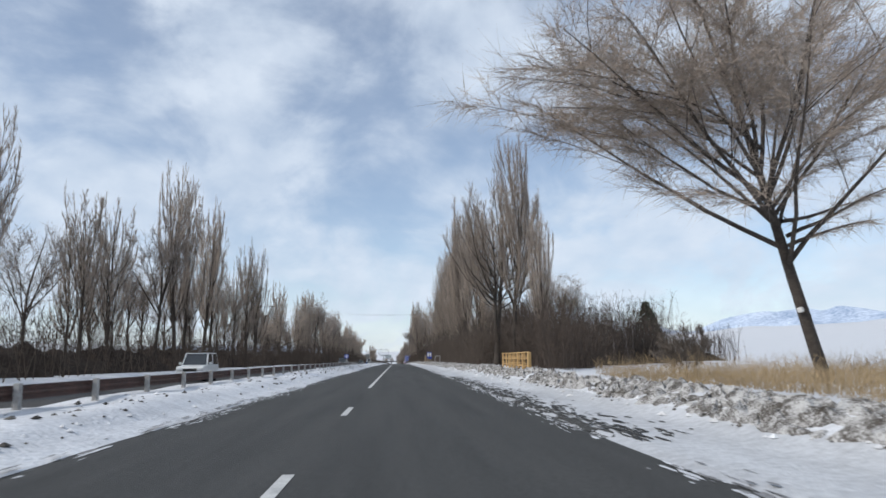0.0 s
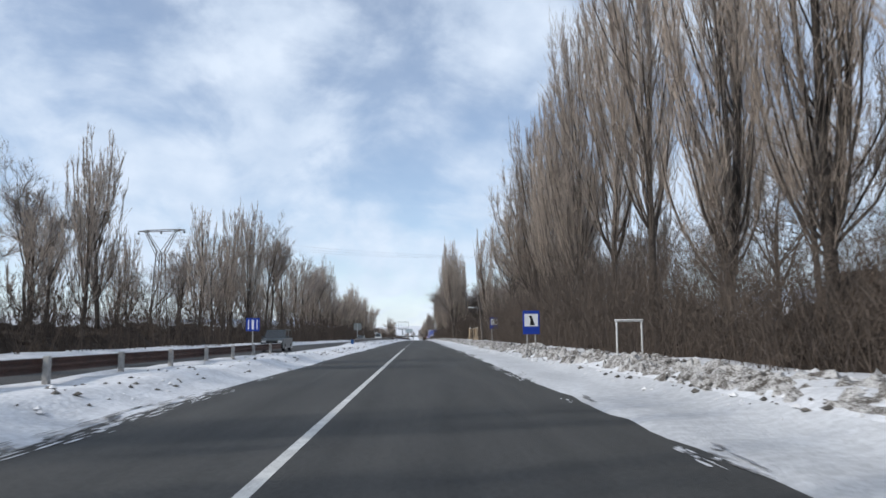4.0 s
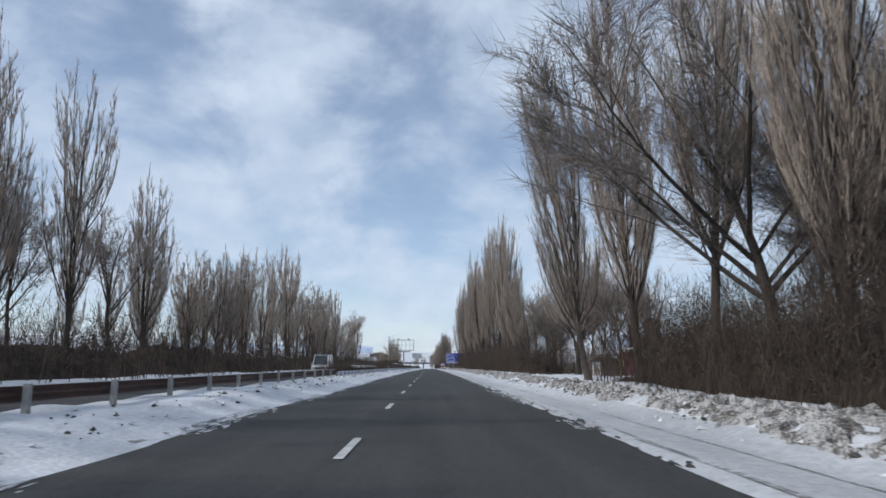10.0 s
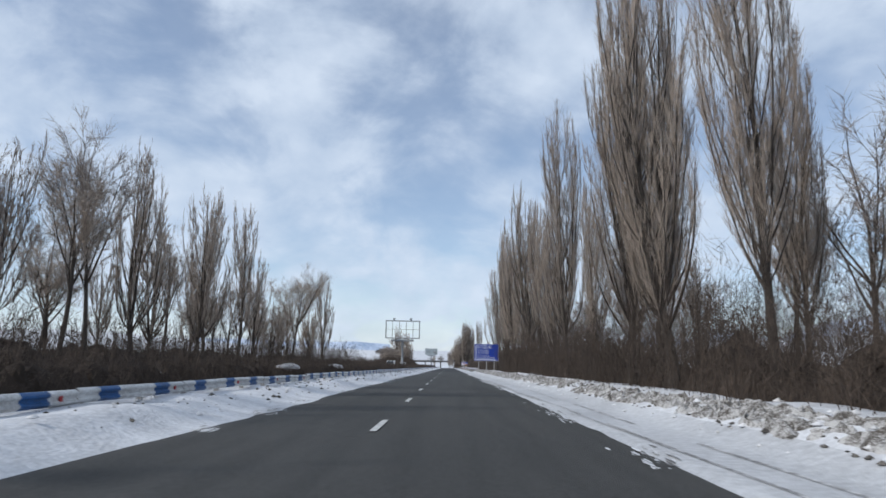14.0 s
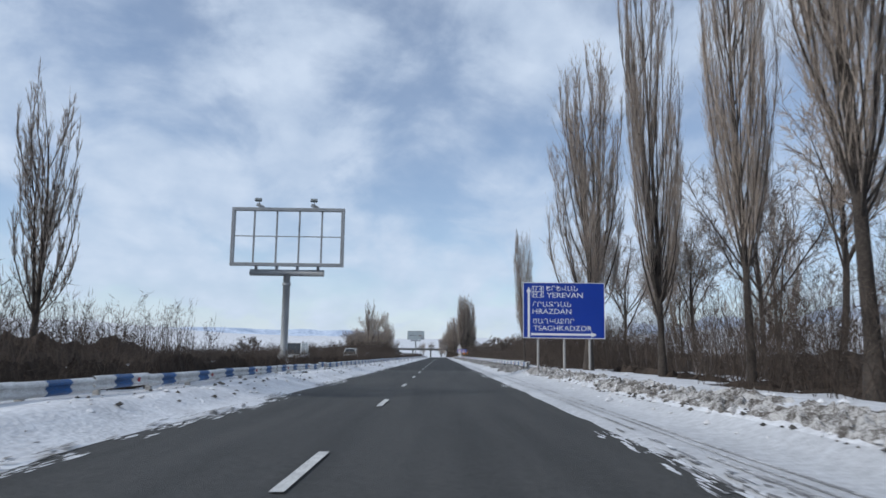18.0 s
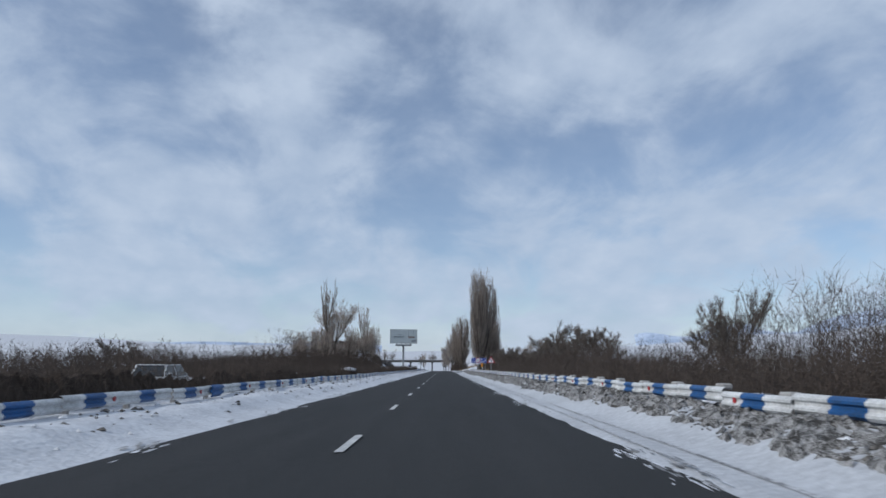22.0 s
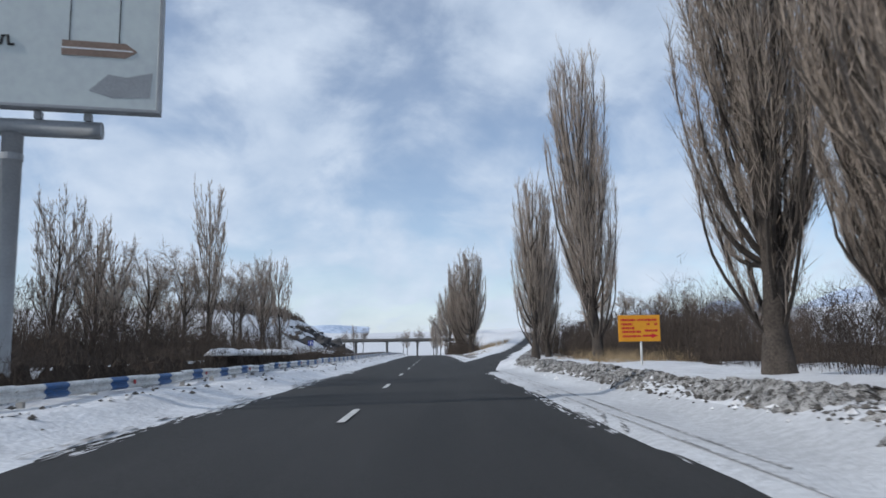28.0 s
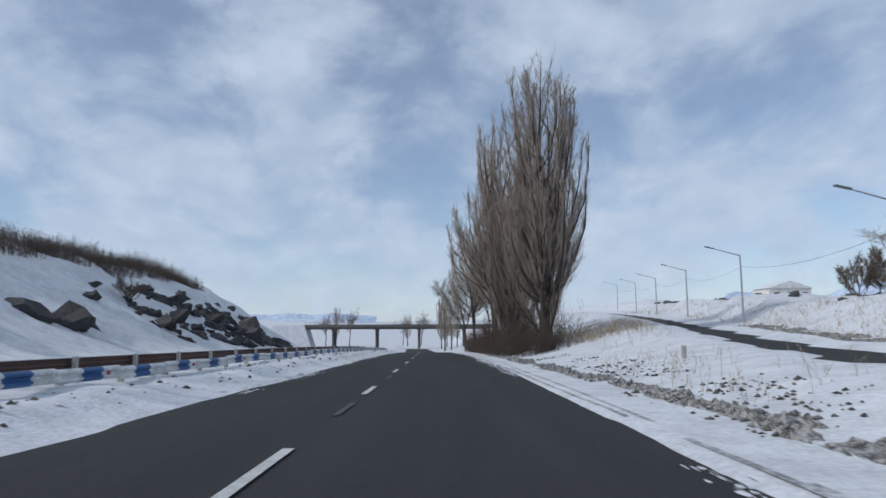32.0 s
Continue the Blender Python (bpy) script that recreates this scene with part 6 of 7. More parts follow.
slush_band("slush", "streaks of grey slush along the edge of the asphalt", 3.2, 3.3, 301)
slush_band("thin_snow", "thin streaks of blown snow on the edge of the asphalt", 3.0, 3.2, 302)
slush_band("slush", "streaks of grey slush along the edge of the asphalt", -5.1, -4.95, 303)
slush_band("thin_snow", "thin streaks of blown snow on the edge of the asphalt", -4.9, -4.75, 304)


def snow_cap(x, y, z, sx, sy, sz):
    bm = bmesh.new()
    bmesh.ops.create_icosphere(bm, subdivisions=3, radius=1.0)
    for q in bm.verts:
        k = 1 + 0.22 * (noise.noise(Vector(q.co) * 2.3 + Vector((y, 0, 0))))
        q.co = Vector((q.co.x * sx * k, q.co.y * sy * k, max(q.co.z, -0.35) * sz * k))
    me = bpy.data.meshes.new("snow_cap")
    bm.to_mesh(me)
    bm.free()
    me.materials.append(M_SNOWLUMP)
    me.polygons.foreach_set("use_smooth", [True] * len(me.polygons))
    thing("snow_cap", "heap of snow lying on the clipped hedge", "snow heap", level_at(x, y, z), "snow heaps on the hedge", me=me)


for y, ln in ((344, 1.6), (348.5, 0.9), (352, 0.7), (362, 0.6), (371, 0.8), (404, 0.7), (421, 0.5)):
    snow_cap(-8.9, y, 1.06, 0.62, ln, 0.22)
for y, z, ln in ((640.6, 1.12, 1.8), (756.5, 1.25, 1.6), (760.5, 1.22, 1.9), (765, 1.2, 1.4), (768.2, 1.18, 1.3), (786.5, 1.12, 1.4)):
    snow_cap(-8.9, y, z, 0.66, ln, 0.24)

# ---------- wooden fence, stumps, frame ----------


def wooden_fence():
    s = thing("wooden_fence", "yellow timber ranch fence on the snowy bank", "fence", level_at(6.55, 38.3, 0.72) @ pose(0, 0, 0, 0, 0, -2.6))
    step, n = 2.55, 6
    post = Geo().box((0, 0, 0.32), (0.10, 0.12, 1.08), ch=0.012).mesh("post", M_WOOD)
    board = Geo().box((0, step / 2, 0), (0.05, step - 0.02, 0.035), ch=0.006).mesh("rail", M_WOOD)
    top = Geo().box((0, step / 2, 0), (0.14, step, 0.05), ch=0.008).mesh("top_rail", M_WOOD)
    for k in range(n + 1):
        for dx in ((-0.06, 0.06) if k < 5 else (0,)):
            part("post", post, s, "", Matrix.Translation((dx + k * 0.02, k * step + dx, 0)))
        if k < n:
            for z in (0.12, 0.17, 0.27, 0.50, 0.56, 0.66):
                part("rail", board, s, "", Matrix.Translation((k * 0.02, k * step, z)))
            part("top_rail", top, s, "", Matrix.Translation((k * 0.02, k * step, 0.86)))


def stump(x, y, r, h, seed):
    rng = np.random.default_rng(seed)
    s = thing("tree_stump", "tall pale tree stump capped with snow", "stump", base_at(x, y, 0.05), "carved stumps by the kiosk")
    n, v, f = 14, [], []
    lv = 7
    for i in range(lv):
        t = i / (lv - 1)
        for k in range(n):
            a = 6.2832 * k / n
            rr = r * (1.25 - 0.45 * min(1, t * 2.5) + 0.28 * max(0, t - 0.5)) * (1 + 0.16 * math.sin(3 * a + seed) + 0.1 * rng.normal())
            v.append((rr * math.cos(a), rr * math.sin(a), h * t + (0.12 * rng.normal() if i == lv - 1 else 0)))
    for i in range(lv - 1):
        for k in range(n):
            f.append((i * n + k, i * n + (k + 1) % n, (i + 1) * n + (k + 1) % n, (i + 1) * n + k))
    f.append(tuple((lv - 1) * n + k for k in range(n)))
    part("wood", mesh("wood", v, f, M_STUMP), s)
    cap, cf = lumps(np.array([[0.05, 0, h + 0.04], [-0.1, 0.08, h + 0.02]]), np.array([r * 0.9, r * 0.6]), rng, 0.5)
    part("snow_cap", mesh("snow_cap", cap, cf, M_SNOWLUMP, False), s, "cap of snow")


def tube_frame():
    s = thing("tubular_frame", "white tubular steel frame standing in the snow", "frame", base_at(6.6, 127, 0.05))
    part("upright", post_mesh("upright", -0.4, 0, 0, 1.25, 0.03, M_WHITEPAINT, 8), s)
    part("upright", post_mesh("upright", 0.4, 0, 0, 1.25, 0.03, M_WHITEPAINT, 8), s)
    part("crossbar", Geo().tube([(-0.45, 0, 1.25), (0.45, 0, 1.25)], 0.04, 8).mesh("crossbar", M_WHITEPAINT), s)


wooden_fence()
stump(8.25, 225.3, 0.25, 1.85, 1)
stump(8.85, 225.5, 0.21, 1.85, 2)
stump(9.3, 225.2, 0.28, 2.0, 3)
tube_frame()

# ---------- power line ----------


def lattice_pylon(x, y, h, arm, turn, label):
    """A slim four-legged lattice tower that forks into a Y under a long crossarm."""
    s = thing("lattice_pylon", label, "pylon", base_at(x, y, 0.1) @ pose(0, 0, 0, 0, 0, turn), "power line towers")
    w0, w1, zt = 1.0, 0.42, h * 0.81

    def at(c, t):
        w = w0 + (w1 - w0) * t
        return (c[0] * w, c[1] * w, zt * t)

    corners = [(-1, -1), (1, -1), (1, 1), (-1, 1)]
    for c in corners:
        part("leg", Geo().tube([at(c, 0), at(c, 1)], 0.085, 4).mesh("leg", M_POLE), s)
    n = 8
    for i in range(n):
        for k in range(4):
            a, b = corners[k], corners[(k + 1) % 4]
            p, q = (at(a, i / n), at(b, (i + 1) / n)) if i % 2 else (at(b, i / n), at(a, (i + 1) / n))
            part("brace", Geo().tube([p, q], 0.045, 3).mesh("brace", M_POLE), s)
    for sx in (-1, 1):
        for sy in (-1, 1):
            part("fork", Geo().tube([(sx * w1 * 0.4, sy * w1, zt), (sx * arm * 0.30, sy * 0.16, h)], 0.05, 4).mesh("fork", M_POLE), s)
            part("fork", Geo().tube([(sx * w1, sy * w1, zt - 0.6), (sx * arm * 0.34, sy * 0.16, h)], 0.05, 4).mesh("fork", M_POLE), s)
        for j in range(4):
            t, t2 = j / 4, (j + 1) / 4
            a = Vector((sx * w1 * 0.4, 0, zt)).lerp(Vector((sx * arm * 0.30, 0, h)), t)
            b = Vector((sx * w1, 0, zt - 0.6)).lerp(Vector((sx * arm * 0.34, 0, h)), t2)
            part("brace", Geo().tube([a, b], 0.03, 3).mesh("brace", M_POLE), s)
        part("plate", Geo().box((sx * arm * 0.32, 0, h + 0.05), (0.7, 0.4, 0.25), ch=0.03).mesh("plate", M_SIGNBACK), s)
    for sy in (-0.16, 0.16):
        for dz in (0.0, 0.22):
            part("arm", Geo().tube([(-arm / 2, sy * 0.3, h + 0.1), (-arm * 0.3, sy, h + dz), (arm * 0.3, sy, h + dz), (arm / 2, sy * 0.3, h + 0.1)], 0.04, 4).mesh("arm", M_POLE), s)
    for xx in (-arm / 2 + 0.1, 0.0, arm / 2 - 0.1):
        part("insulator", Geo().tube([(xx, 0, h - 0.02), (xx, 0, h - 0.12), (xx, 0, h - 0.3), (xx, 0, h - 0.4)], [0.04, 0.14, 0.14, 0.03], 10).mesh("insulator", M_TIRE), s, "dark glass insulator")
    return s


def cable(p, q, sag, r=0.008, name="power_cable", label="thin sagging power cable across the road"):
    p, q = Vector(p), Vector(q)
    pts = []
    for i in range(25):
        t = i / 24
        pts.append(p.lerp(q, t) - Vector((0, 0, sag * 4 * t * (1 - t))))
    thing(name, label, "cable", me=Geo().tube(pts, r, 4).mesh(name, M_CABLE))


ZR = float(ground_z(18.7, 245))
ZL = float(ground_z(-37.5, 211))
lattice_pylon(18.7, 245, 16.3, 7.9, -26, "dark steel lattice pylon with a Y-shaped head")
lattice_pylon(-37.5, 211, 16.2, 7.6, -14, "dark steel lattice pylon above the far thicket")
for k in (-3.6, 0.0, 3.6):
    cable((18.7 + k, 245 - k * 0.49, ZR + 15.9), (-37.5 + k, 211 - k * 0.25, ZL + 15.8), 1.2)
    cable((18.7 + k, 245 - k * 0.49, ZR + 15.9), (78 + k, 270, ZR + 17.0), 1.6)

pole = thing("lamp_pole", "leaning tarred wooden pole with a street lamp on a thin bracket", "pole", base_at(9.2, 212.7, 0.2) @ pose(0, 0, 0, 0, -3.5, 0))
part("shaft", Geo().tube([(0, 0, 0), (0, 0, 3.5), (0, 0, 7.0)], [0.17, 0.15, 0.12], 10).mesh("shaft", M_POLE, False), pole)
part("bracket", Geo().tube([(0, 0, 4.9), (-0.4, -0.1, 5.15), (-1.0, -0.2, 5.2)], 0.025, 6).mesh("bracket", M_GALV), pole)
part("lamp_head", Geo().box((-1.35, -0.25, 5.22), (0.8, 0.32, 0.16), pose(0, 0, 0, 0, 6, 8), 0.05).mesh("lamp_head", M_WHITEPAINT), pole, "white lamp head")
part("rod", Geo().tube([(0, 0, 6.2), (0.55, 0, 6.8)], 0.025, 6).mesh("rod", M_POLE), pole)

# ---------- white roadside hut ----------


def hut():
    s = thing("white_hut", "low whitewashed hut with a snow-covered overhanging roof", "building", base_at(15.7, 222.0, 0.15))
    w, d, h, t = 6.9, 3.2, 2.85, 0.28
    # front wall towards the traffic, with two windows and a door
    openings = [(1.2, 1.85, 0.95, 2.45), (3.1, 4.2, 0.0, 2.1), (4.6, 5.75, 1.2, 2.45)]
    g, x = Geo(), 0.0
    for a, b, z0, z1 in openings:
        g.box(((x + a) / 2, t / 2, h / 2), (a - x, t, h))
        if z0 > 0:
            g.box(((a + b) / 2, t / 2, z0 / 2), (b - a, t, z0))
        g.box(((a + b) / 2, t / 2, (z1 + h) / 2), (b - a, t, h - z1))
        x = b
    g.box(((x + w) / 2, t / 2, h / 2), (w - x, t, h))
    part("wall", g.mesh("wall", M_WALL), s, "whitewashed front wall")
    g, y = Geo(), t
    for a, b, z1 in ((1.1, 1.9, 2.2),):
        g.box((t / 2, (y + a) / 2, h / 2), (t, a - y, h))
        g.box((t / 2, (a + b) / 2, (z1 + h) / 2), (t, b - a, h - z1))
        y = b
    g.box((t / 2, (y + d) / 2, h / 2), (t, d - y, h))
    part("wall", g.mesh("wall", M_WALL), s, "whitewashed side wall facing the road")
    part("wall", plate_mesh("wall", w - t, w, 0, h, t, d, M_WALL), s)
    part("wall", plate_mesh("wall", t, w - t, 0, h, d - t, d, M_WALL), s)
    part("ceiling_slab", plate_mesh("ceiling_slab", 0, w, h, h + 0.1, 0, d, M_CONC), s)
    for a, b, z0, z1 in (openings[0], openings[2]):
        win = part("window", plate_mesh("window", a, b, z0, z1, 0.16, 0.18, M_DARKGLASS), s, "dark barred window")
        for p, q, r, u in ((a - 0.07, b + 0.07, z0 - 0.07, z0), (a - 0.07, b + 0.07, z1, z1 + 0.07), (a - 0.07, a, z0, z1), (b, b + 0.07, z0, z1), ((a + b) / 2 - 0.03, (a + b) / 2 + 0.03, z0, z1)):
            part("frame", plate_mesh("frame", p, q, r, u, -0.03, 0.12, M_GREENPAINT, 0.01), win, "grey-green window frame")
        n = max(3, int((b - a) / 0.2))
        for k in range(n):
            xx = a + (b - a) * (k + 0.5) / n
            part("bar", Geo().tube([(xx, 0.05, z0), (xx + 0.04, 0.05, (z0 + z1) / 2), (xx, 0.05, z1)], 0.014, 5).mesh("bar", M_WHITEPAINT), win, "white bent window bar")
    door = part("door", plate_mesh("door", 3.1, 4.2, 0, 2.1, 0.05, 0.1, M_GREYDOOR, 0.01), s, "grey sheet metal door")
    for a, b, z0, z1 in ((3.1, 4.2, 0.05, 0.11), (3.1, 4.2, 1.3, 1.36), (3.1, 4.2, 2.03, 2.09), (3.12, 3.18, 0.11, 2.03), (4.12, 4.18, 0.11, 2.03)):
        part("batten", plate_mesh("batten", a, b, z0, z1, 0.01, 0.05, M_GREYDOOR), door)
    part("door", plate_mesh("door", 0.08, 0.14, 0, 2.2, 1.1, 1.9, M_WHITEPAINT), s, "pale side door")
    part("notice", plate_mesh("notice", 0.35, 0.6, 2.0, 2.1, -0.02, 0.0, M_SIGNBLACK), s, "small dark notice")
    for xx in (3.0, 5.2):
        part("prop", Geo().tube([(xx, -0.5, -0.1), (xx, -0.5, 2.0)], 0.035, 8).mesh("prop", M_WHITEPAINT), s, "thin white prop")
    # shallow gable roof with wide eaves
    o, zr = 0.6, h + 0.1
    prof = [(-o, zr - 0.12), (-o, zr - 0.02), (d / 2, zr + 0.75), (d + o, zr - 0.02), (d + o, zr - 0.12), (d / 2, zr + 0.55)]
    g = Geo()
    g.add([(-o, y, z) for y, z in prof] + [(w + o, y, z) for y, z in prof], [(0, 1, 2, 5), (5, 2, 3, 4), (11, 8, 7, 6), (10, 9, 8, 11)] + [(k, (k + 1) % 6, (k + 1) % 6 + 6, k + 6) for k in range(6)])
    part("roof", g.mesh("roof", M_SLATE), s, "grey slate roof with wide eaves")
    for xx in (0.0, w - 0.1):
        part("gable", Geo().add([(xx, 0, h), (xx, d, h), (xx, d / 2, zr + 0.55), (xx + 0.1, 0, h), (xx + 0.1, d, h), (xx + 0.1, d / 2, zr + 0.55)], [(0, 1, 2), (5, 4, 3), (0, 3, 4, 1), (1, 4, 5, 2), (2, 5, 3, 0)]).mesh("gable", M_WALL), s)
    bm = bmesh.new()
    bmesh.ops.create_grid(bm, x_segments=40, y_segments=14, size=0.5)
    for q in bm.verts:
        u, y = q.co.x + 0.5, d / 2 + q.co.y * (d + 2 * o + 0.1)
        edge = min(1.0, min(0.5 - abs(q.co.x), 0.5 - abs(q.co.y)) * 14)
        base = zr - 0.02 + 0.77 * (1 - abs(y - d / 2) / (d / 2 + o))
        q.co = Vector((0.9 + u * (w + o - 0.85), y, base - 0.03 + edge * (0.20 + 0.05 * noise.noise(Vector((u * 9, y, 1))))))
    me = bpy.data.meshes.new("roof_snow")
    bm.to_mesh(me)
    bm.free()
    me.materials.append(M_SNOW)
    part("roof_snow", me, s, "thick snow on the roof")
    part("aerial", Geo().tube([(-0.1, 1.6, zr + 0.6), (-0.1, 1.6, zr + 1.5)], 0.02, 6).mesh("aerial", M_GALV), s)
    part("aerial", Geo().tube([(-0.9, 1.6, zr + 1.35), (7.2, 1.6, zr + 1.45)], 0.02, 6).mesh("aerial", M_GALV), s, "thin aerial wire")
    q = thing("poster_stand", "pale poster on a stand beside the hut door", "sign", base_at(19.95, 221.2, 0.05))
    part("board", plate_mesh("board", 0, 0.62, 0.75, 1.75, 0, 0.04, M_SIGNWHITE, 0.008), q)
    part("picture", outline_mesh("picture", [(0.12, 0.95), (0.5, 0.9), (0.52, 1.35), (0.3, 1.62), (0.1, 1.4)], -0.006, 0.0, M_WOOD), q, "orange-brown picture patch")
    for xx in (0.05, 0.57):
        part("leg", Geo().box((xx, 0.06, 0.6), (0.05, 0.05, 1.5)).mesh("leg", M_POLE), q)
    q = thing("old_table", "weathered wooden table in the snow by the hut", "table", base_at(20.3, 220.6, 0.05))
    part("tabletop", plate_mesh("tabletop", 0, 1.7, 0.86, 0.93, -0.4, 0.4, M_BROWNPANEL, 0.01), q)
    for xx, yy in ((0.1, -0.33), (1.6, -0.33), (0.1, 0.33), (1.6, 0.33)):
        part("leg", Geo().box((xx, yy, 0.43), (0.08, 0.08, 0.88)).mesh("leg", M_BROWNPANEL), q)
    q = thing("dark_shed", "dark timber shed at the end of the hut", "shed", base_at(22.75, 222.8, 0.1))
    part("wall", plate_mesh("wall", 0, 2.4, 0, 2.3, 0, 2.4, M_POLE), q)
    part("roof", Geo().plate([(-0.2, 2.3), (2.7, 2.3), (2.7, 2.4), (-0.2, 2.55)], -0.3, 2.7).mesh("roof", M_SLATE), q)


def kiosk():
    s = thing("roadside_kiosk", "dark red wooden kiosk with a grey slate canopy", "kiosk", base_at(12.6, 226.2, 0.1))
    for x, y in ((0, 0), (3.3, 0), (0, 2.2), (3.3, 2.2)):
        part("post", Geo().tube([(x, y, 0), (x, y, 2.2)], 0.05, 8).mesh("post", M_WHITEPAINT), s, "pale post")
    g = Geo()
    n = 20
    for k in range(n):
        x0 = -0.5 + 4.4 * k / n
        g.add([(x0, -0.7, 2.15), (x0 + 0.11, -0.7, 2.19), (x0 + 0.22, -0.7, 2.15), (x0, 2.6, 2.75), (x0 + 0.11, 2.6, 2.79), (x0 + 0.22, 2.6, 2.75),
               (x0, -0.7, 2.12), (x0 + 0.22, -0.7, 2.12), (x0, 2.6, 2.72), (x0 + 0.22, 2.6, 2.72)], [(0, 1, 4, 3), (1, 2, 5, 4), (6, 7, 2, 1, 0), (6, 8, 9, 7), (3, 4, 5, 9, 8)])
    part("canopy", g.mesh("canopy", M_SLATE), s, "grey corrugated canopy")
    part("back_panel", plate_mesh("back_panel", 0, 3.4, 0, 2.3, 2.2, 2.3, M_BROWNPANEL), s, "brown back panel")
    part("counter", plate_mesh("counter", 0.1, 1.7, 0, 0.95, 0.1, 0.7, M_BROWNPANEL, 0.02), s, "brown counter")
    part("counter_top", plate_mesh("counter_top", 0.0, 1.8, 0.95, 1.02, 0.0, 0.8, M_DARKRED, 0.01), s)
    part("side_panel", plate_mesh("side_panel", 1.9, 3.4, 0, 1.1, 0.3, 0.4, M_DARKRED), s, "dark red panel")
    part("side_panel", plate_mesh("side_panel", 3.5, 4.4, 0, 2.4, 1.0, 2.2, M_BROWNPANEL), s)
    for k, ch in enumerate("BAH"):
        part("letter", text_mesh(ch, 0.80, M_SIGNWHITE, 0.36), s, "white roof letter", Matrix.Translation((-0.72 + k * 0.5, -0.5, 2.5)))


def red_shack():
    s = thing("market_stall", "dark weathered timber stall with a low lean-to roof", "stall", base_at(13.4, 322, 0.1))
    for k in range(9):
        part("plank", plate_mesh("plank", 0.9 + k * 0.155, 1.04 + k * 0.155, 0, 1.55 + 0.06 * math.sin(k * 2.3), 0, 0.05, M_POLE), s)
    part("back_wall", plate_mesh("back_wall", 0.05, 2.25, 0, 1.7, 1.6, 1.68, M_BROWNPANEL), s)
    part("painted_panel", plate_mesh("painted_panel", 0.0, 0.75, 0, 1.25, 0.02, 0.06, M_WALL), s, "white panel with a faded rusty picture")
    part("picture", outline_mesh("picture", [(0.15, 0.2), (0.55, 0.15), (0.62, 0.6), (0.35, 0.95), (0.12, 0.6)], 0.012, 0.018, M_STUMP), s)
    part("roof", Geo().add([(-0.15, -0.3, 1.3), (0.6, -0.3, 1.75), (2.4, -0.3, 1.78), (-0.15, 1.9, 1.5), (0.6, 1.9, 1.95), (2.4, 1.9, 1.98), (-0.15, -0.3, 1.38), (0.6, -0.3, 1.83), (2.4, -0.3, 1.86), (-0.15, 1.9, 1.58), (0.6, 1.9, 2.03), (2.4, 1.9, 2.06)],
        [(6, 7, 10, 9), (7, 8, 11, 10), (3, 4, 1, 0), (4, 5, 2, 1), (0, 1, 7, 6), (1, 2, 8, 7), (2, 5, 11, 8), (9, 10, 4, 3), (10, 11, 5, 4), (6, 9, 3, 0)]).mesh("roof", M_POLE), s, "dark sagging roof")
    part("roof_snow", Geo().box((1.3, 0.9, 1.98), (1.2, 1.2, 0.08), ch=0.03).mesh("roof_snow", M_SNOWLUMP), s)
    s = thing("magenta_booth", "faded magenta sheet-metal booth among the trees", "booth", base_at(16.1, 322, 0.1))
    part("panel", plate_mesh("panel", 0.1, 1.1, 0.15, 2.05, 0, 0.05, M_MAGENTA, 0.01), s, "faded magenta panel")
    part("side", plate_mesh("side", 0.0, 0.08, 0, 2.1, 0, 1.1, M_DARKRED), s)
    part("top", Geo().box((0.5, 0.5, 2.12), (1.3, 1.3, 0.08), ch=0.02).mesh("top", M_DARKRED), s, "dark red top")
    for xx in (-0.35, -0.12):
        part("post", Geo().tube([(xx, -0.05, 0), (xx, -0.05, 2.0)], 0.05, 7).mesh("post", M_WOOD), s)
    s = thing("red_shack", "small grey shack with a dark red sheet roof", "shack", base_at(18.2, 322, 0.1))
    for xx in (0.1, 1.0, 1.9, 2.8):
        part("post", Geo().tube([(xx, -0.4, 0), (xx + 0.03, -0.4, 1.9)], 0.06, 8).mesh("post", M_POLE), s)
    part("wall", plate_mesh("wall", 0, 2.9, 0, 2.7, 0.9, 1.0, M_BROWNPANEL), s)
    part("eave", Geo().add([(-0.3, -0.6, 1.75), (2.6, -0.6, 1.75), (3.1, -0.6, 1.95), (-0.3, 0.9, 2.65), (3.1, 0.9, 2.65), (-0.3, -0.6, 1.8), (2.6, -0.6, 1.8), (3.1, -0.6, 2.0), (-0.3, 0.9, 2.7), (3.1, 0.9, 2.7)],
        [(5, 6, 7, 9, 8), (3, 4, 2, 1, 0), (0, 1, 6, 5), (1, 2, 7, 6), (2, 4, 9, 7), (5, 8, 3, 0)]).mesh("eave", M_SLATE), s, "grey lower eave")
    part("roof", Geo().add([(-0.4, 0.7, 2.7), (2.7, 0.7, 2.7), (-0.3, 2.2, 3.45), (2.6, 2.2, 3.5), (3.3, 1.6, 2.75), (-0.4, 0.7, 2.62), (2.7, 0.7, 2.62), (3.3, 1.6, 2.68)],
        [(0, 1, 3, 2), (1, 4, 3), (5, 6, 1, 0), (6, 7, 4, 1)]).mesh("roof", M_DARKRED), s, "dark red sheet roof")
    part("board", plate_mesh("board", 0.1, 1.4, 1.15, 1.72, -0.62, -0.58, M_POLE), s, "dark name board")
    for k in range(6):
        part("lettering", plate_mesh("lettering", 0.2 + k * 0.19, 0.32 + k * 0.19, 1.3, 1.52, -0.635, -0.62, M_WOOD), s, "pale unreadable letter bar")
    t = thing("low_shed", "low plank shed with a snowy roof behind the trees", "shed", base_at(20.2, 321, 0.1))
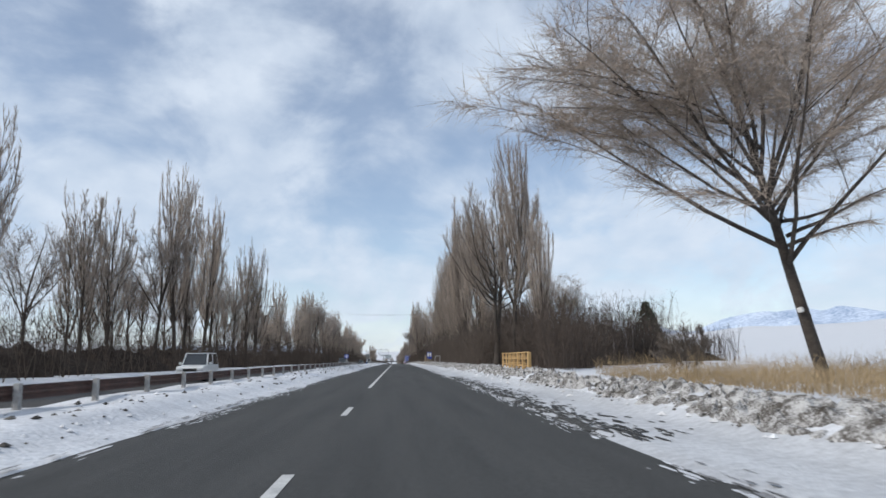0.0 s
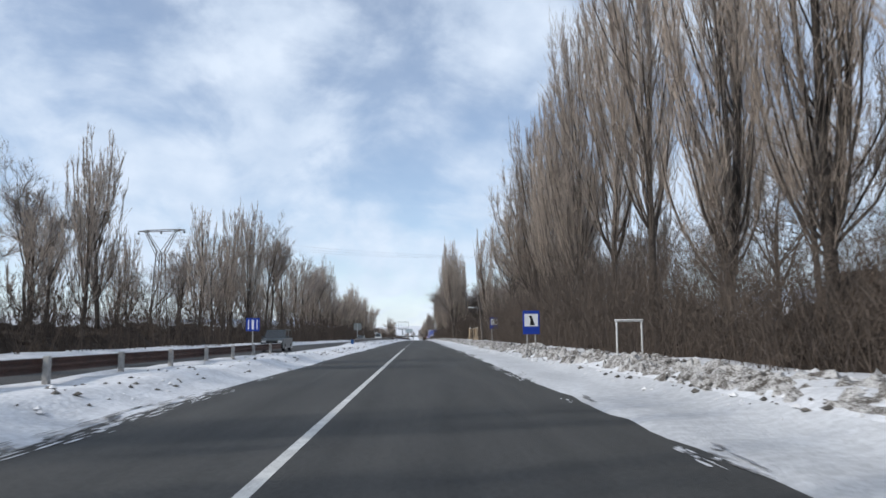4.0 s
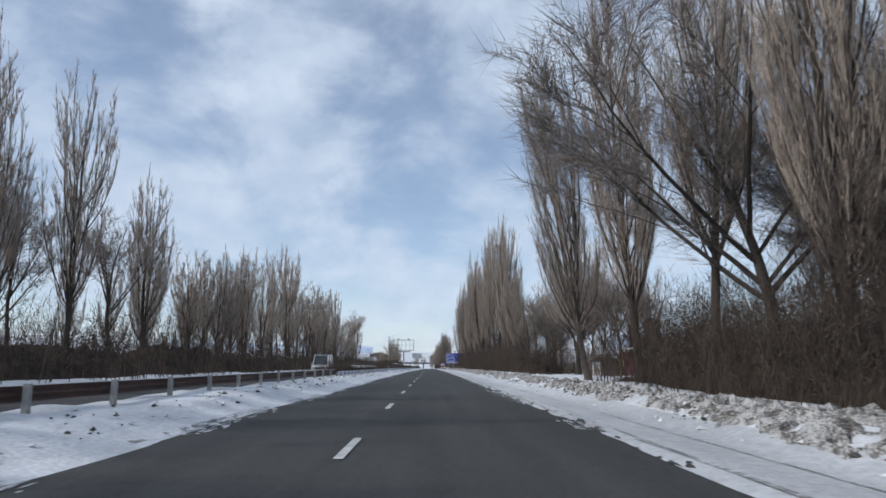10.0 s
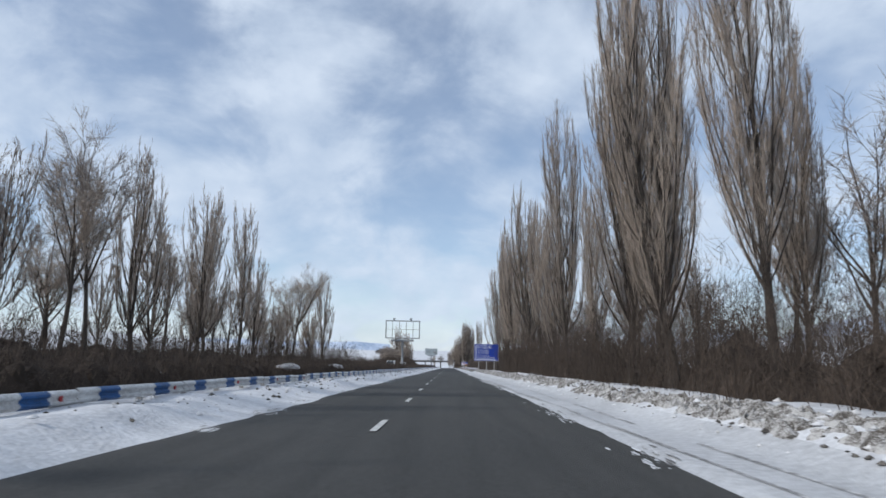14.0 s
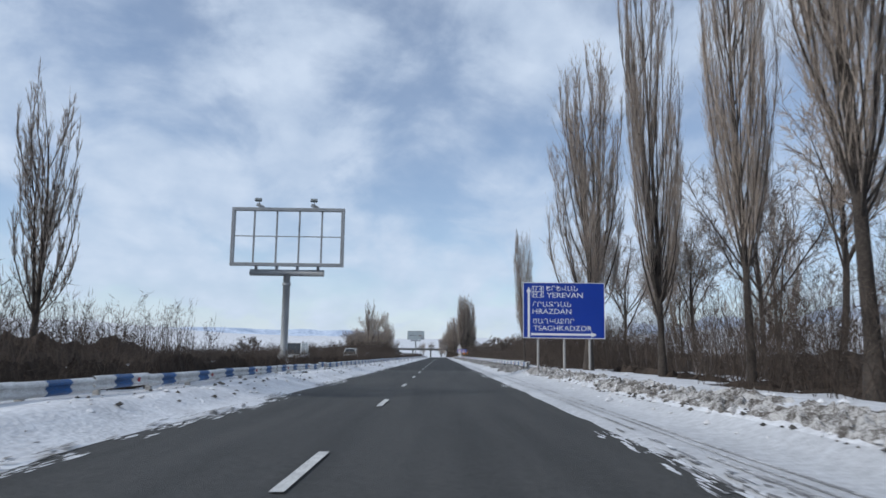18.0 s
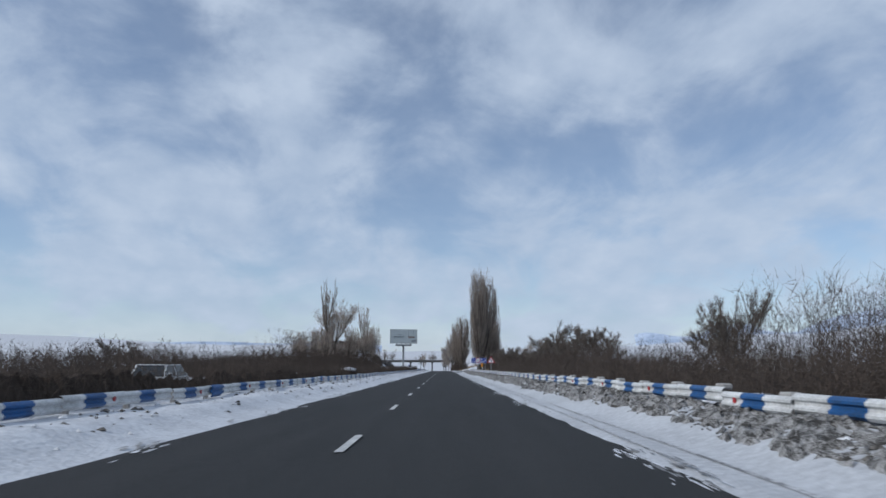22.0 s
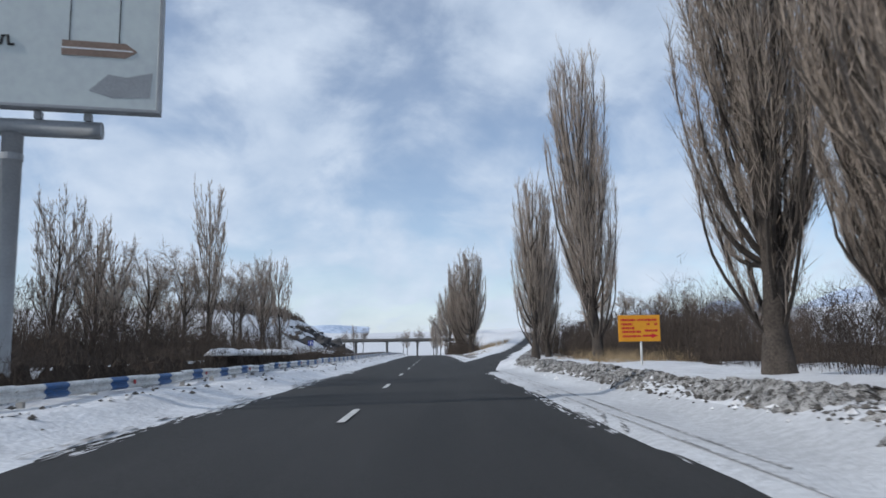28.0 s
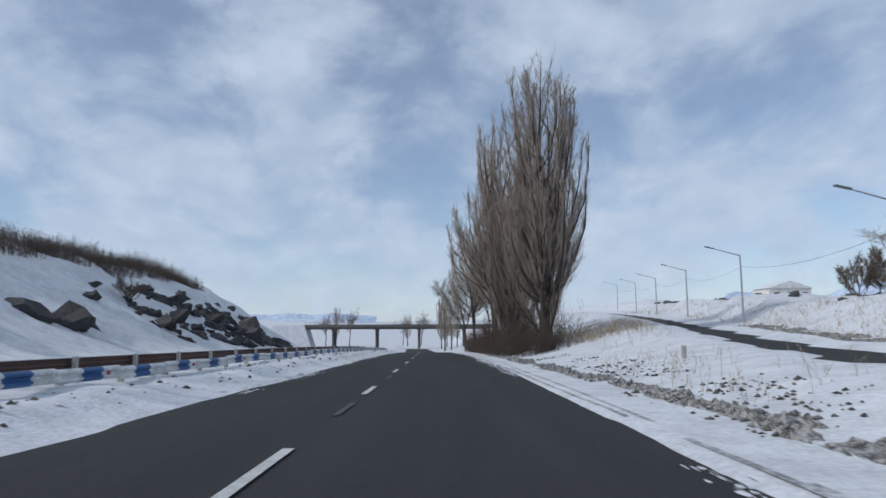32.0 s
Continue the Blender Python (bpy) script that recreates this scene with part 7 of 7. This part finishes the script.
    for k in range(16):
        part("plank", plate_mesh("plank", 0.05 + k * 0.24, 0.24 + k * 0.24, 0, 1.15 + 0.05 * math.sin(k * 3.1), 0, 0.05, M_POLE if k % 3 else M_STUMP), t)
    part("back_wall", plate_mesh("back_wall", 0, 4.0, 0, 1.4, 2.0, 2.1, M_POLE), t)
    for xx in (0.4, 1.6, 2.8, 3.9):
        part("post", Geo().tube([(xx, -0.2, 0), (xx, -0.2, 1.35)], 0.05, 7).mesh("post", M_STUMP), t)
    part("roof_snow", Geo().plate([(-0.3, 1.3), (4.3, 1.3), (4.3, 1.9), (2.0, 1.85), (0.2, 1.5)], -0.4, 2.4).mesh("roof_snow", M_SNOWLUMP), t, "snow on the roof")
    p = thing("torn_cloth", "torn white cloth tied round a roadside tree trunk", "cloth", level_at(9.3, 293.9, 0.55))
    v = [(-0.75, -0.1, 1.62), (-0.2, -0.32, 1.66), (0.15, -0.4, 1.62), (0.75, -0.25, 1.78), (0.62, -0.2, 1.42), (0.32, -0.42, 1.12), (0.05, -0.44, 1.40), (-0.2, -0.36, 1.50)]
    part("cloth", mesh("cloth", v + [(a + 0.02, b + 0.05, c) for a, b, c in v], [(0, 1, 7), (1, 2, 6, 7), (2, 3, 4, 6), (4, 5, 6), (15, 9, 8), (15, 14, 10, 9), (14, 12, 11, 10), (14, 13, 12)], M_CLOTH), p)


hut()
kiosk()
red_shack()

# ---------- vehicles on the opposite carriageway ----------


def vehicle(kind, label, x, y, paint, length, width, height, hood, belt, back, turn=180.0):
    """A car or van, nose along +x of its own frame before it is turned."""
    s = thing(kind, label, "car" if height < 2 else "van", level_at(x, y, 0.0) @ pose(0, 0, 0, 0, 0, turn + 90), "cars on the opposite carriageway")
    L, W, H, gr = length / 2, width / 2, height, 0.28
    low = [(-L, gr + 0.1), (-L + 0.08, gr), (L - 0.1, gr), (L, gr + 0.15), (L, belt * 0.86), (L - 0.1, belt * 0.94), (L - hood, belt), (-L + 0.04, belt)]
    bm = bmesh.new()
    ring = [bm.verts.new((a, -W, b)) for a, b in low]
    bm.faces.new(ring)
    ext = bmesh.ops.extrude_face_region(bm, geom=bm.faces[:])
    bmesh.ops.translate(bm, vec=(0, 2 * W, 0), verts=[q for q in ext["geom"] if isinstance(q, bmesh.types.BMVert)])
    bmesh.ops.bevel(bm, geom=[e for e in bm.edges], offset=0.05, segments=2, affect="EDGES", profile=0.5)
    bmesh.ops.recalc_face_normals(bm, faces=bm.faces[:])
    me = bpy.data.meshes.new("body")
    bm.to_mesh(me)
    bm.free()
    me.materials.append(paint)
    part("body", me, s)
    w1 = W - 0.14
    f0, f1, r0, r1 = L - hood, L - hood - (H - belt) * 0.75, -L + 0.05, -L + back
    cab = [(f0, -W + 0.03, belt - 0.02), (f0, W - 0.03, belt - 0.02), (r0, W - 0.03, belt - 0.02), (r0, -W + 0.03, belt - 0.02), (f1, -w1, H), (f1, w1, H), (r1, w1, H), (r1, -w1, H)]
    part("cabin", mesh("cabin", cab, [(3, 2, 1, 0), (4, 5, 6, 7), (0, 1, 5, 4), (1, 2, 6, 5), (2, 3, 7, 6), (3, 0, 4, 7)], paint), s)

    def pane(a, b, c, d, k=0.1, out=0.006):
        a, b, c, d = (Vector(q) for q in (a, b, c, d))
        m = (a + b + c + d) / 4
        n = (b - a).cross(d - a).normalized() * out
        p = [q.lerp(m, k) + n for q in (a, b, c, d)]
        p2 = [q - n * 1.5 for q in p]
        return mesh("pane", p + p2, [(0, 1, 2, 3), (7, 6, 5, 4), (0, 4, 5, 1), (1, 5, 6, 2), (2, 6, 7, 3), (3, 7, 4, 0)], M_CARGLASS)

    part("windscreen", pane(cab[0], cab[1], cab[5], cab[4]), s, "dark windscreen")
    part("rear_window", pane(cab[2], cab[3], cab[7], cab[6], 0.14), s, "dark rear window")
    for a, b, c, d in ((3, 0, 4, 7), (1, 2, 6, 5)):
        p = [Vector(cab[q]) for q in (a, b, c, d)]
        part("side_window", pane(p[0], p[0].lerp(p[1], 0.48), p[3].lerp(p[2], 0.48), p[3], 0.12), s, "dark side window")
        part("side_window", pane(p[0].lerp(p[1], 0.5), p[1], p[2], p[3].lerp(p[2], 0.5), 0.12), s, "dark side window")
    for xx in (L - 0.85, -L + 0.85):
        for sy in (-1, 1):
            wh = part("wheel", Geo().tube([(xx, sy * (W - 0.22), 0.34), (xx, sy * (W + 0.01), 0.34)], 0.34, 20).mesh("wheel", M_TIRE), s, "black tyre")
            part("rim", Geo().tube([(xx, sy * (W - 0.02), 0.34), (xx, sy * (W + 0.025), 0.34)], 0.2, 14).mesh("rim", M_CHROME), wh, "dull metal rim")
    for sy in (-1, 1):
        part("headlight", Geo().box((L - 0.02, sy * (W - 0.28), belt * 0.76), (0.1, 0.36, 0.17), ch=0.03).mesh("headlight", M_HEADLIGHT), s, "clear headlight")
        part("mirror", Geo().box((f0 - 0.25, sy * (W + 0.1), belt + 0.12), (0.12, 0.2, 0.16), ch=0.04).mesh("mirror", paint), s)
    part("grille", Geo().box((L, 0, belt * 0.72), (0.06, W * 1.0, 0.18), ch=0.02).mesh("grille", M_TIRE), s, "dark grille")
    part("bumper", Geo().box((L + 0.02, 0, gr + 0.16), (0.14, 2 * W - 0.05, 0.24), ch=0.05).mesh("bumper", M_TIRE), s, "dark bumper")
    part("plate", Geo().box((L + 0.10, 0, gr + 0.2), (0.02, 0.5, 0.11)).mesh("plate", M_SIGNWHITE), s, "blank pale number plate")
    return s


vehicle("off_roader", "pale dusty off-roader on the opposite carriageway", -13.6, 51, M_CARWHITE, 4.1, 1.75, 1.85, 1.1, 1.05, 0.25)
vehicle("off_roader", "dark grey off-roader driving on the opposite carriageway", -12.4, 168.5, M_CARGREY, 4.6, 1.9, 1.85, 1.25, 1.12, 0.4)
vehicle("hatchback_car", "dark blue-grey car on the opposite carriageway", -13.6, 276, M_CARGREY, 4.2, 1.75, 1.5, 1.1, 0.92, 0.6)
vehicle("white_van", "white delivery van on the opposite carriageway", -13.8, 353, M_CARWHITE, 5.4, 2.0, 2.5, 0.75, 1.25, 0.1)
vehicle("white_van", "tall white van on the opposite carriageway", -13.4, 578, M_CARWHITE, 4.1, 1.8, 2.1, 0.8, 1.3, 0.1)
vehicle("white_van", "white delivery van on the opposite carriageway", -13.6, 536, M_CARWHITE, 5.2, 1.95, 2.3, 0.9, 1.2, 0.15)
vehicle("old_saloon", "old pale saloon car on the opposite carriageway", -13.0, 604, M_CARWHITE, 4.2, 1.65, 1.45, 1.15, 0.92, 0.9)

# ---------- overpass ----------


def overpass():
    y = 1097.0
    zb = road_z(828) - 0.01125 * (y - 828)
    s = thing("overpass", "grey concrete road bridge on slim piers across the highway", "bridge", Matrix.Translation((0, y, zb)))
    part("deck", plate_mesh("deck", -49, 42, 5.6, 6.45, -4.5, 4.5, M_CONC_SHADED, 0.05), s, "grey concrete deck")
    part("girder", plate_mesh("girder", -48.5, 42, 4.9, 5.6, -3.6, -2.9, M_CONC_SHADED), s)
    part("girder", plate_mesh("girder", -48.5, 42, 4.9, 5.6, 2.9, 3.6, M_CONC_SHADED), s)
    part("parapet", plate_mesh("parapet", -49, 42, 6.45, 6.6, -4.5, -4.3, M_CONC_SHADED), s)
    part("handrail", plate_mesh("handrail", -49, 42, 7.35, 7.45, -4.45, -4.35, M_GALV), s, "steel handrail")
    baluster = plate_mesh("baluster", -0.04, 0.04, 6.6, 7.35, -4.43, -4.37, M_GALV)
    for k in range(80):
        part("baluster", baluster, s, "", Matrix.Translation((-48.9 + 2.0 * k, 0, 0)))
    for x in (-39, -23.4, -8.2, 8.0):
        for dy in (-2.6, 2.6):
            part("pier", Geo().tube([(x, dy, -6), (x, dy, 4.5)], 0.42, 12).mesh("pier", M_CONC_SHADED, False), s)
        part("pier_cap", plate_mesh("pier_cap", x - 0.6, x + 0.6, 4.45, 4.9, -4.0, 4.0, M_CONC_SHADED, 0.03), s)
    part("abutment", Geo().plate([(-49, 6.4), (-60, 6.4), (-66, -3), (-46, -3)], -5, 5).mesh("abutment", M_SNOW), s, "snowy earth abutment")
    part("abutment", Geo().plate([(12, -3), (90, -3), (90, 6.4), (26, 6.4)], -5, 5).mesh("abutment", M_SNOW), s, "snowy earth abutment")


overpass()


# ---------- rocks on the snowy hill and across the ramp ----------
rock_rng = np.random.default_rng(77)


def rock_shape(seed):
    bm = bmesh.new()
    bmesh.ops.create_icosphere(bm, subdivisions=2, radius=1.0)
    for q in bm.verts:
        d = noise.noise(q.co * 1.9 + Vector((seed, 0, 0))) * 0.75 + noise.noise(q.co * 4.3 + Vector((0, seed, 0))) * 0.45
        q.co = q.co * (1 + d)
    me = bpy.data.meshes.new("rock")
    bm.to_mesh(me)
    bm.free()
    me.materials.append(M_ROCK)
    return me


ROCKS = [rock_shape(k * 3.7) for k in range(5)]


def rock(x, y, sx, sy, sz, group):
    ob = thing("rock", "dark rock breaking through the snowy slope", "rock",
               Matrix.Translation((x, y, float(ground_z(x, y)) - 0.45 * sz)) @ pose(0, 0, 0, rock_rng.random() * 40, rock_rng.random() * 40, rock_rng.random() * 360) @ Matrix.Diagonal((sx, sy, sz, 1)), group,
               me=ROCKS[rock_rng.integers(0, 5)])
    return ob


for k in range(130):
    y = 898 + 50 * rock_rng.random()
    x = -24.5 - 9.5 * rock_rng.random() ** 1.2
    q = 0.3 + 1.0 * rock_rng.random() ** 2
    rock(x, y, q * 0.8, q * 1.9, q * 0.75, "rocks on the snowy hill")
for x, y, q in ((-27.9, 882, 1.5), (-28.8, 879.5, 1.2), (-27.3, 884.5, 1.0), (-30.5, 876, 0.5), (-26.7, 928, 2.1), (-27.6, 933, 2.3), (-26.0, 938, 1.7), (-28.4, 923, 1.5), (-25.3, 915, 1.1), (-29.5, 905, 1.0), (-31, 893, 0.7), (-27, 898, 0.6)):
    rock(x, y, q * 0.9, q * 1.6, q * 0.95, "rocks on the snowy hill")
for k in range(90):
    y = 850 + 120 * rock_rng.random()
    x = float(ramp_x(y)) + 8 + 26 * rock_rng.random()
    q = 0.25 + 0.75 * rock_rng.random() ** 2
    rock(x, y, q * 1.5, q * 1.2, q * 0.8, "rocks beyond the exit ramp")

# bushes on the hill and by the ramp
BUSH = [spreading_meshes(51, 4, 4, 1700, 6, 0.0055, 0.06, twig=M_BUSH), spreading_meshes(53, 4, 4.5, 1800, 6, 0.0055, 0.05, twig=M_BUSH)]
for x, y, h, wk in ((10.4, 27, 2.3, 0.55), (12.2, 33, 1.8, 0.5), (-27.0, 868, 2.8, 1.0), (-31.5, 903, 3.2, 0.9), (12.0, 647, 6.2, 1.5), (14.2, 652, 5.6, 1.5), (17.5, 650, 5.4, 1.4), (10.8, 643, 4.0, 1.0), (14, 606, 4.8, 0.8), (15, 610, 4.2, 0.9), (11.5, 624, 3.4, 0.9), (13, 667, 4.6, 1.2), (16, 671, 4.8, 1.2), (10.5, 702, 4.4, 1.0), (11.5, 708, 5.0, 1.1), (13, 690, 4.4, 1.0), (-30, 640, 3.6, 1.0),
                    (-24, 560, 3.0, 1.0)):
    put_tree("bush", BUSH[int(y) % 2], x, y, h, 4, wk, y * 71, "bare tangled winter bush on snow", "bare bushes")

for x, y, h in ((33.5, 880, 5.5), (37, 884, 7.5), (40.5, 880, 8.5), (44, 884, 8), (47.5, 880, 9), (51, 884, 8.5), (55, 882, 9)):
    put_tree("bare_tree", BROAD_FAR[int(x) % 3], x, y, h, 16, 0.62, x * 47, "bare grey scrubby tree on the snowy slope", "bare trees beyond the ramp")


scrub_rng = np.random.default_rng(93)
for k in range(16):
    x, y = 31 + 27 * scrub_rng.random(), 866 + 26 * scrub_rng.random()
    put_tree("bush", BUSH[k % 2], x, y, 2.6 + 2.4 * scrub_rng.random(), 4, 0.7 + 0.5 * scrub_rng.random(), x * 71, "bare tangled winter bush on the slope beyond the ramp", "bare bushes")


def conifer(x, y, h):
    rng = np.random.default_rng(int(x * 10))
    s = thing("conifer", "dark green conifer above the leafless thicket", "tree", base_at(x, y, 0.1))
    part("trunk", Geo().tube([(0, 0, 0), (0, 0, h)], [0.2, 0.03], 7).mesh("trunk", M_BARK), s)
    n = 1500
    t = rng.random(n) ** 0.8
    a = rng.random(n) * 6.283
    r = (1 - t) * h * 0.36
    z = h * (0.22 + 0.78 * t)
    rr = r * rng.random(n) ** 0.4
    b = np.stack([rr * np.cos(a), rr * np.sin(a), z - rr * 0.25], 1)
    w = np.stack([np.cos(a), np.sin(a), rng.normal(-0.1, 0.35, n)], 1)
    v, f, _ = spikes(b, w, 0.35 + 0.5 * rng.random(n), np.full(n, 0.07))
    part("crown", mesh("crown", v, f, M_PINE), s)


conifer(35, 103, 8.5)
conifer(38, 110, 8)

# ---------- ramp lamps ----------


def ramp_lamp(x, y):
    s = thing("street_lamp", "slim grey street lamp leaning its long arm over the ramp", "street lamp", base_at(x, y, 0.15), "street lamps along the ramp")
    part("pole", Geo().tube([(0, 0, 0), (-0.02, 0, 3), (-0.05, 0, 5.45)], [0.09, 0.075, 0.06], 8).mesh("pole", M_GREYPAINT), s)
    part("arm", Geo().tube([(-0.05, 0, 5.4), (-2.3, -0.35, 5.92)], [0.045, 0.03], 6).mesh("arm", M_GREYPAINT), s)
    part("lamp_head", Geo().box((-2.6, -0.39, 5.99), (0.7, 0.2, 0.07), pose(0, 0, 0, 0, 11, 6), 0.02).mesh("lamp_head", M_SIGNBACK), s, "flat dark lamp head")


LAMPS = [(16.4, 830.5), (18.3, 856), (23.6, 885), (27.6, 910), (31.4, 935), (35.0, 960), (37.6, 985)]
for x, y in LAMPS:
    ramp_lamp(x, y)
for (x0, y0), (x1, y1) in zip(LAMPS, LAMPS[1:]):
    cable((x0, y0, float(ground_z(x0, y0)) + 4.4), (x1, y1, float(ground_z(x1, y1)) + 4.4), 0.6, 0.009, "lamp_cable", "thin cable strung between the ramp lamps")

mk = thing("marker_post", "small grey marker post in the snow", "post", base_at(9.0, 854.5, 0.05))
part("post", Geo().box((0, 0, 0.25), (0.16, 0.16, 0.5), ch=0.02).mesh("post", M_CONC), mk)

# ---------- far woods, mountains and buildings ----------
for x, y, h in ((-46, 1150, 18), (-42, 1165, 15), (-52, 1160, 13), (-16, 1175, 16), (-10, 1190, 15), (-20, 1210, 14), (2, 1130, 17), (6, 1120, 18), (0, 1080, 18), (3, 1060, 16), (1, 1040, 17)):
    put_tree("far_tree", POP_FAR[int(y) % 4] if h > 15 else BROAD_FAR[0], x, y, h, 22 if h > 15 else 16, 1.1, x * 31, "bare tree far along the road beyond the bridge", "far bare trees")


def far_building(x, y, w, d, h, label):
    s = thing("far_building", label, "building", base_at(x, y, 0.3))
    part("wall", plate_mesh("wall", 0, w, 0, h, 0, d, M_WALL), s)
    part("roof", Geo().plate([(-0.4, h), (w + 0.4, h), (w / 2, h + 1.6)], -0.3, d + 0.3).mesh("roof", M_SNOWLUMP), s, "snowy roof")
    for k in range(int(w // 3)):
        part("window", plate_mesh("window", 1 + k * 3, 2.2 + k * 3, h * 0.4, h * 0.75, -0.03, 0.02, M_DARKGLASS), s, "dark window")


far_building(70, 985, 9, 8, 3.5, "low house behind the snowy field")
far_building(98, 820, 12, 9, 4, "low house behind the snowy field")
far_building(58, 700, 10, 8, 3.5, "low house behind the bare scrub")



def mountains(name, label, points, depth, seed):
    v, f = [], []
    n = 120
    for i in range(n + 1):
        t = i / n
        x = np.interp(t, [p[0] for p in points], [p[1] for p in points])
        y = np.interp(t, [p[0] for p in points], [p[2] for p in points])
        z = np.interp(t, [p[0] for p in points], [p[3] for p in points])
        z = z * (0.75 + 0.5 * float(noise2(t * 900, seed * 50, 60, 3)) + 0.2 * float(noise2(t * 900, seed * 50, 17, 4)))
        out = Vector((x, y, 0)).normalized()
        for k in range(7):
            q = k / 6
            rough = (float(noise2(t * 900 + k * 31, k * 40, 25, 5)) - 0.5) * 40 * q * (1 - q) * 4
            v.append((x + out.x * depth * q, y + out.y * depth * q, -40 + (z + 40) * q ** 0.8 + rough))
    for i in range(n):
        for k in range(6):
            a = i * 7 + k
            f.append((a, a + 7, a + 8, a + 1))
    thing(name, label, "mountain", kind="structure", me=mesh(name, v, f, M_MOUNTAIN_HAZE, False))


mountains("mountain_ridge", "far snowy mountain ridge with bluish haze put into its colour", [(0, 2600, 300, 150), (0.3, 2700, 1800, 230), (0.6, 2000, 3200, 200), (1, 900, 4000, 120)], 700, 1)
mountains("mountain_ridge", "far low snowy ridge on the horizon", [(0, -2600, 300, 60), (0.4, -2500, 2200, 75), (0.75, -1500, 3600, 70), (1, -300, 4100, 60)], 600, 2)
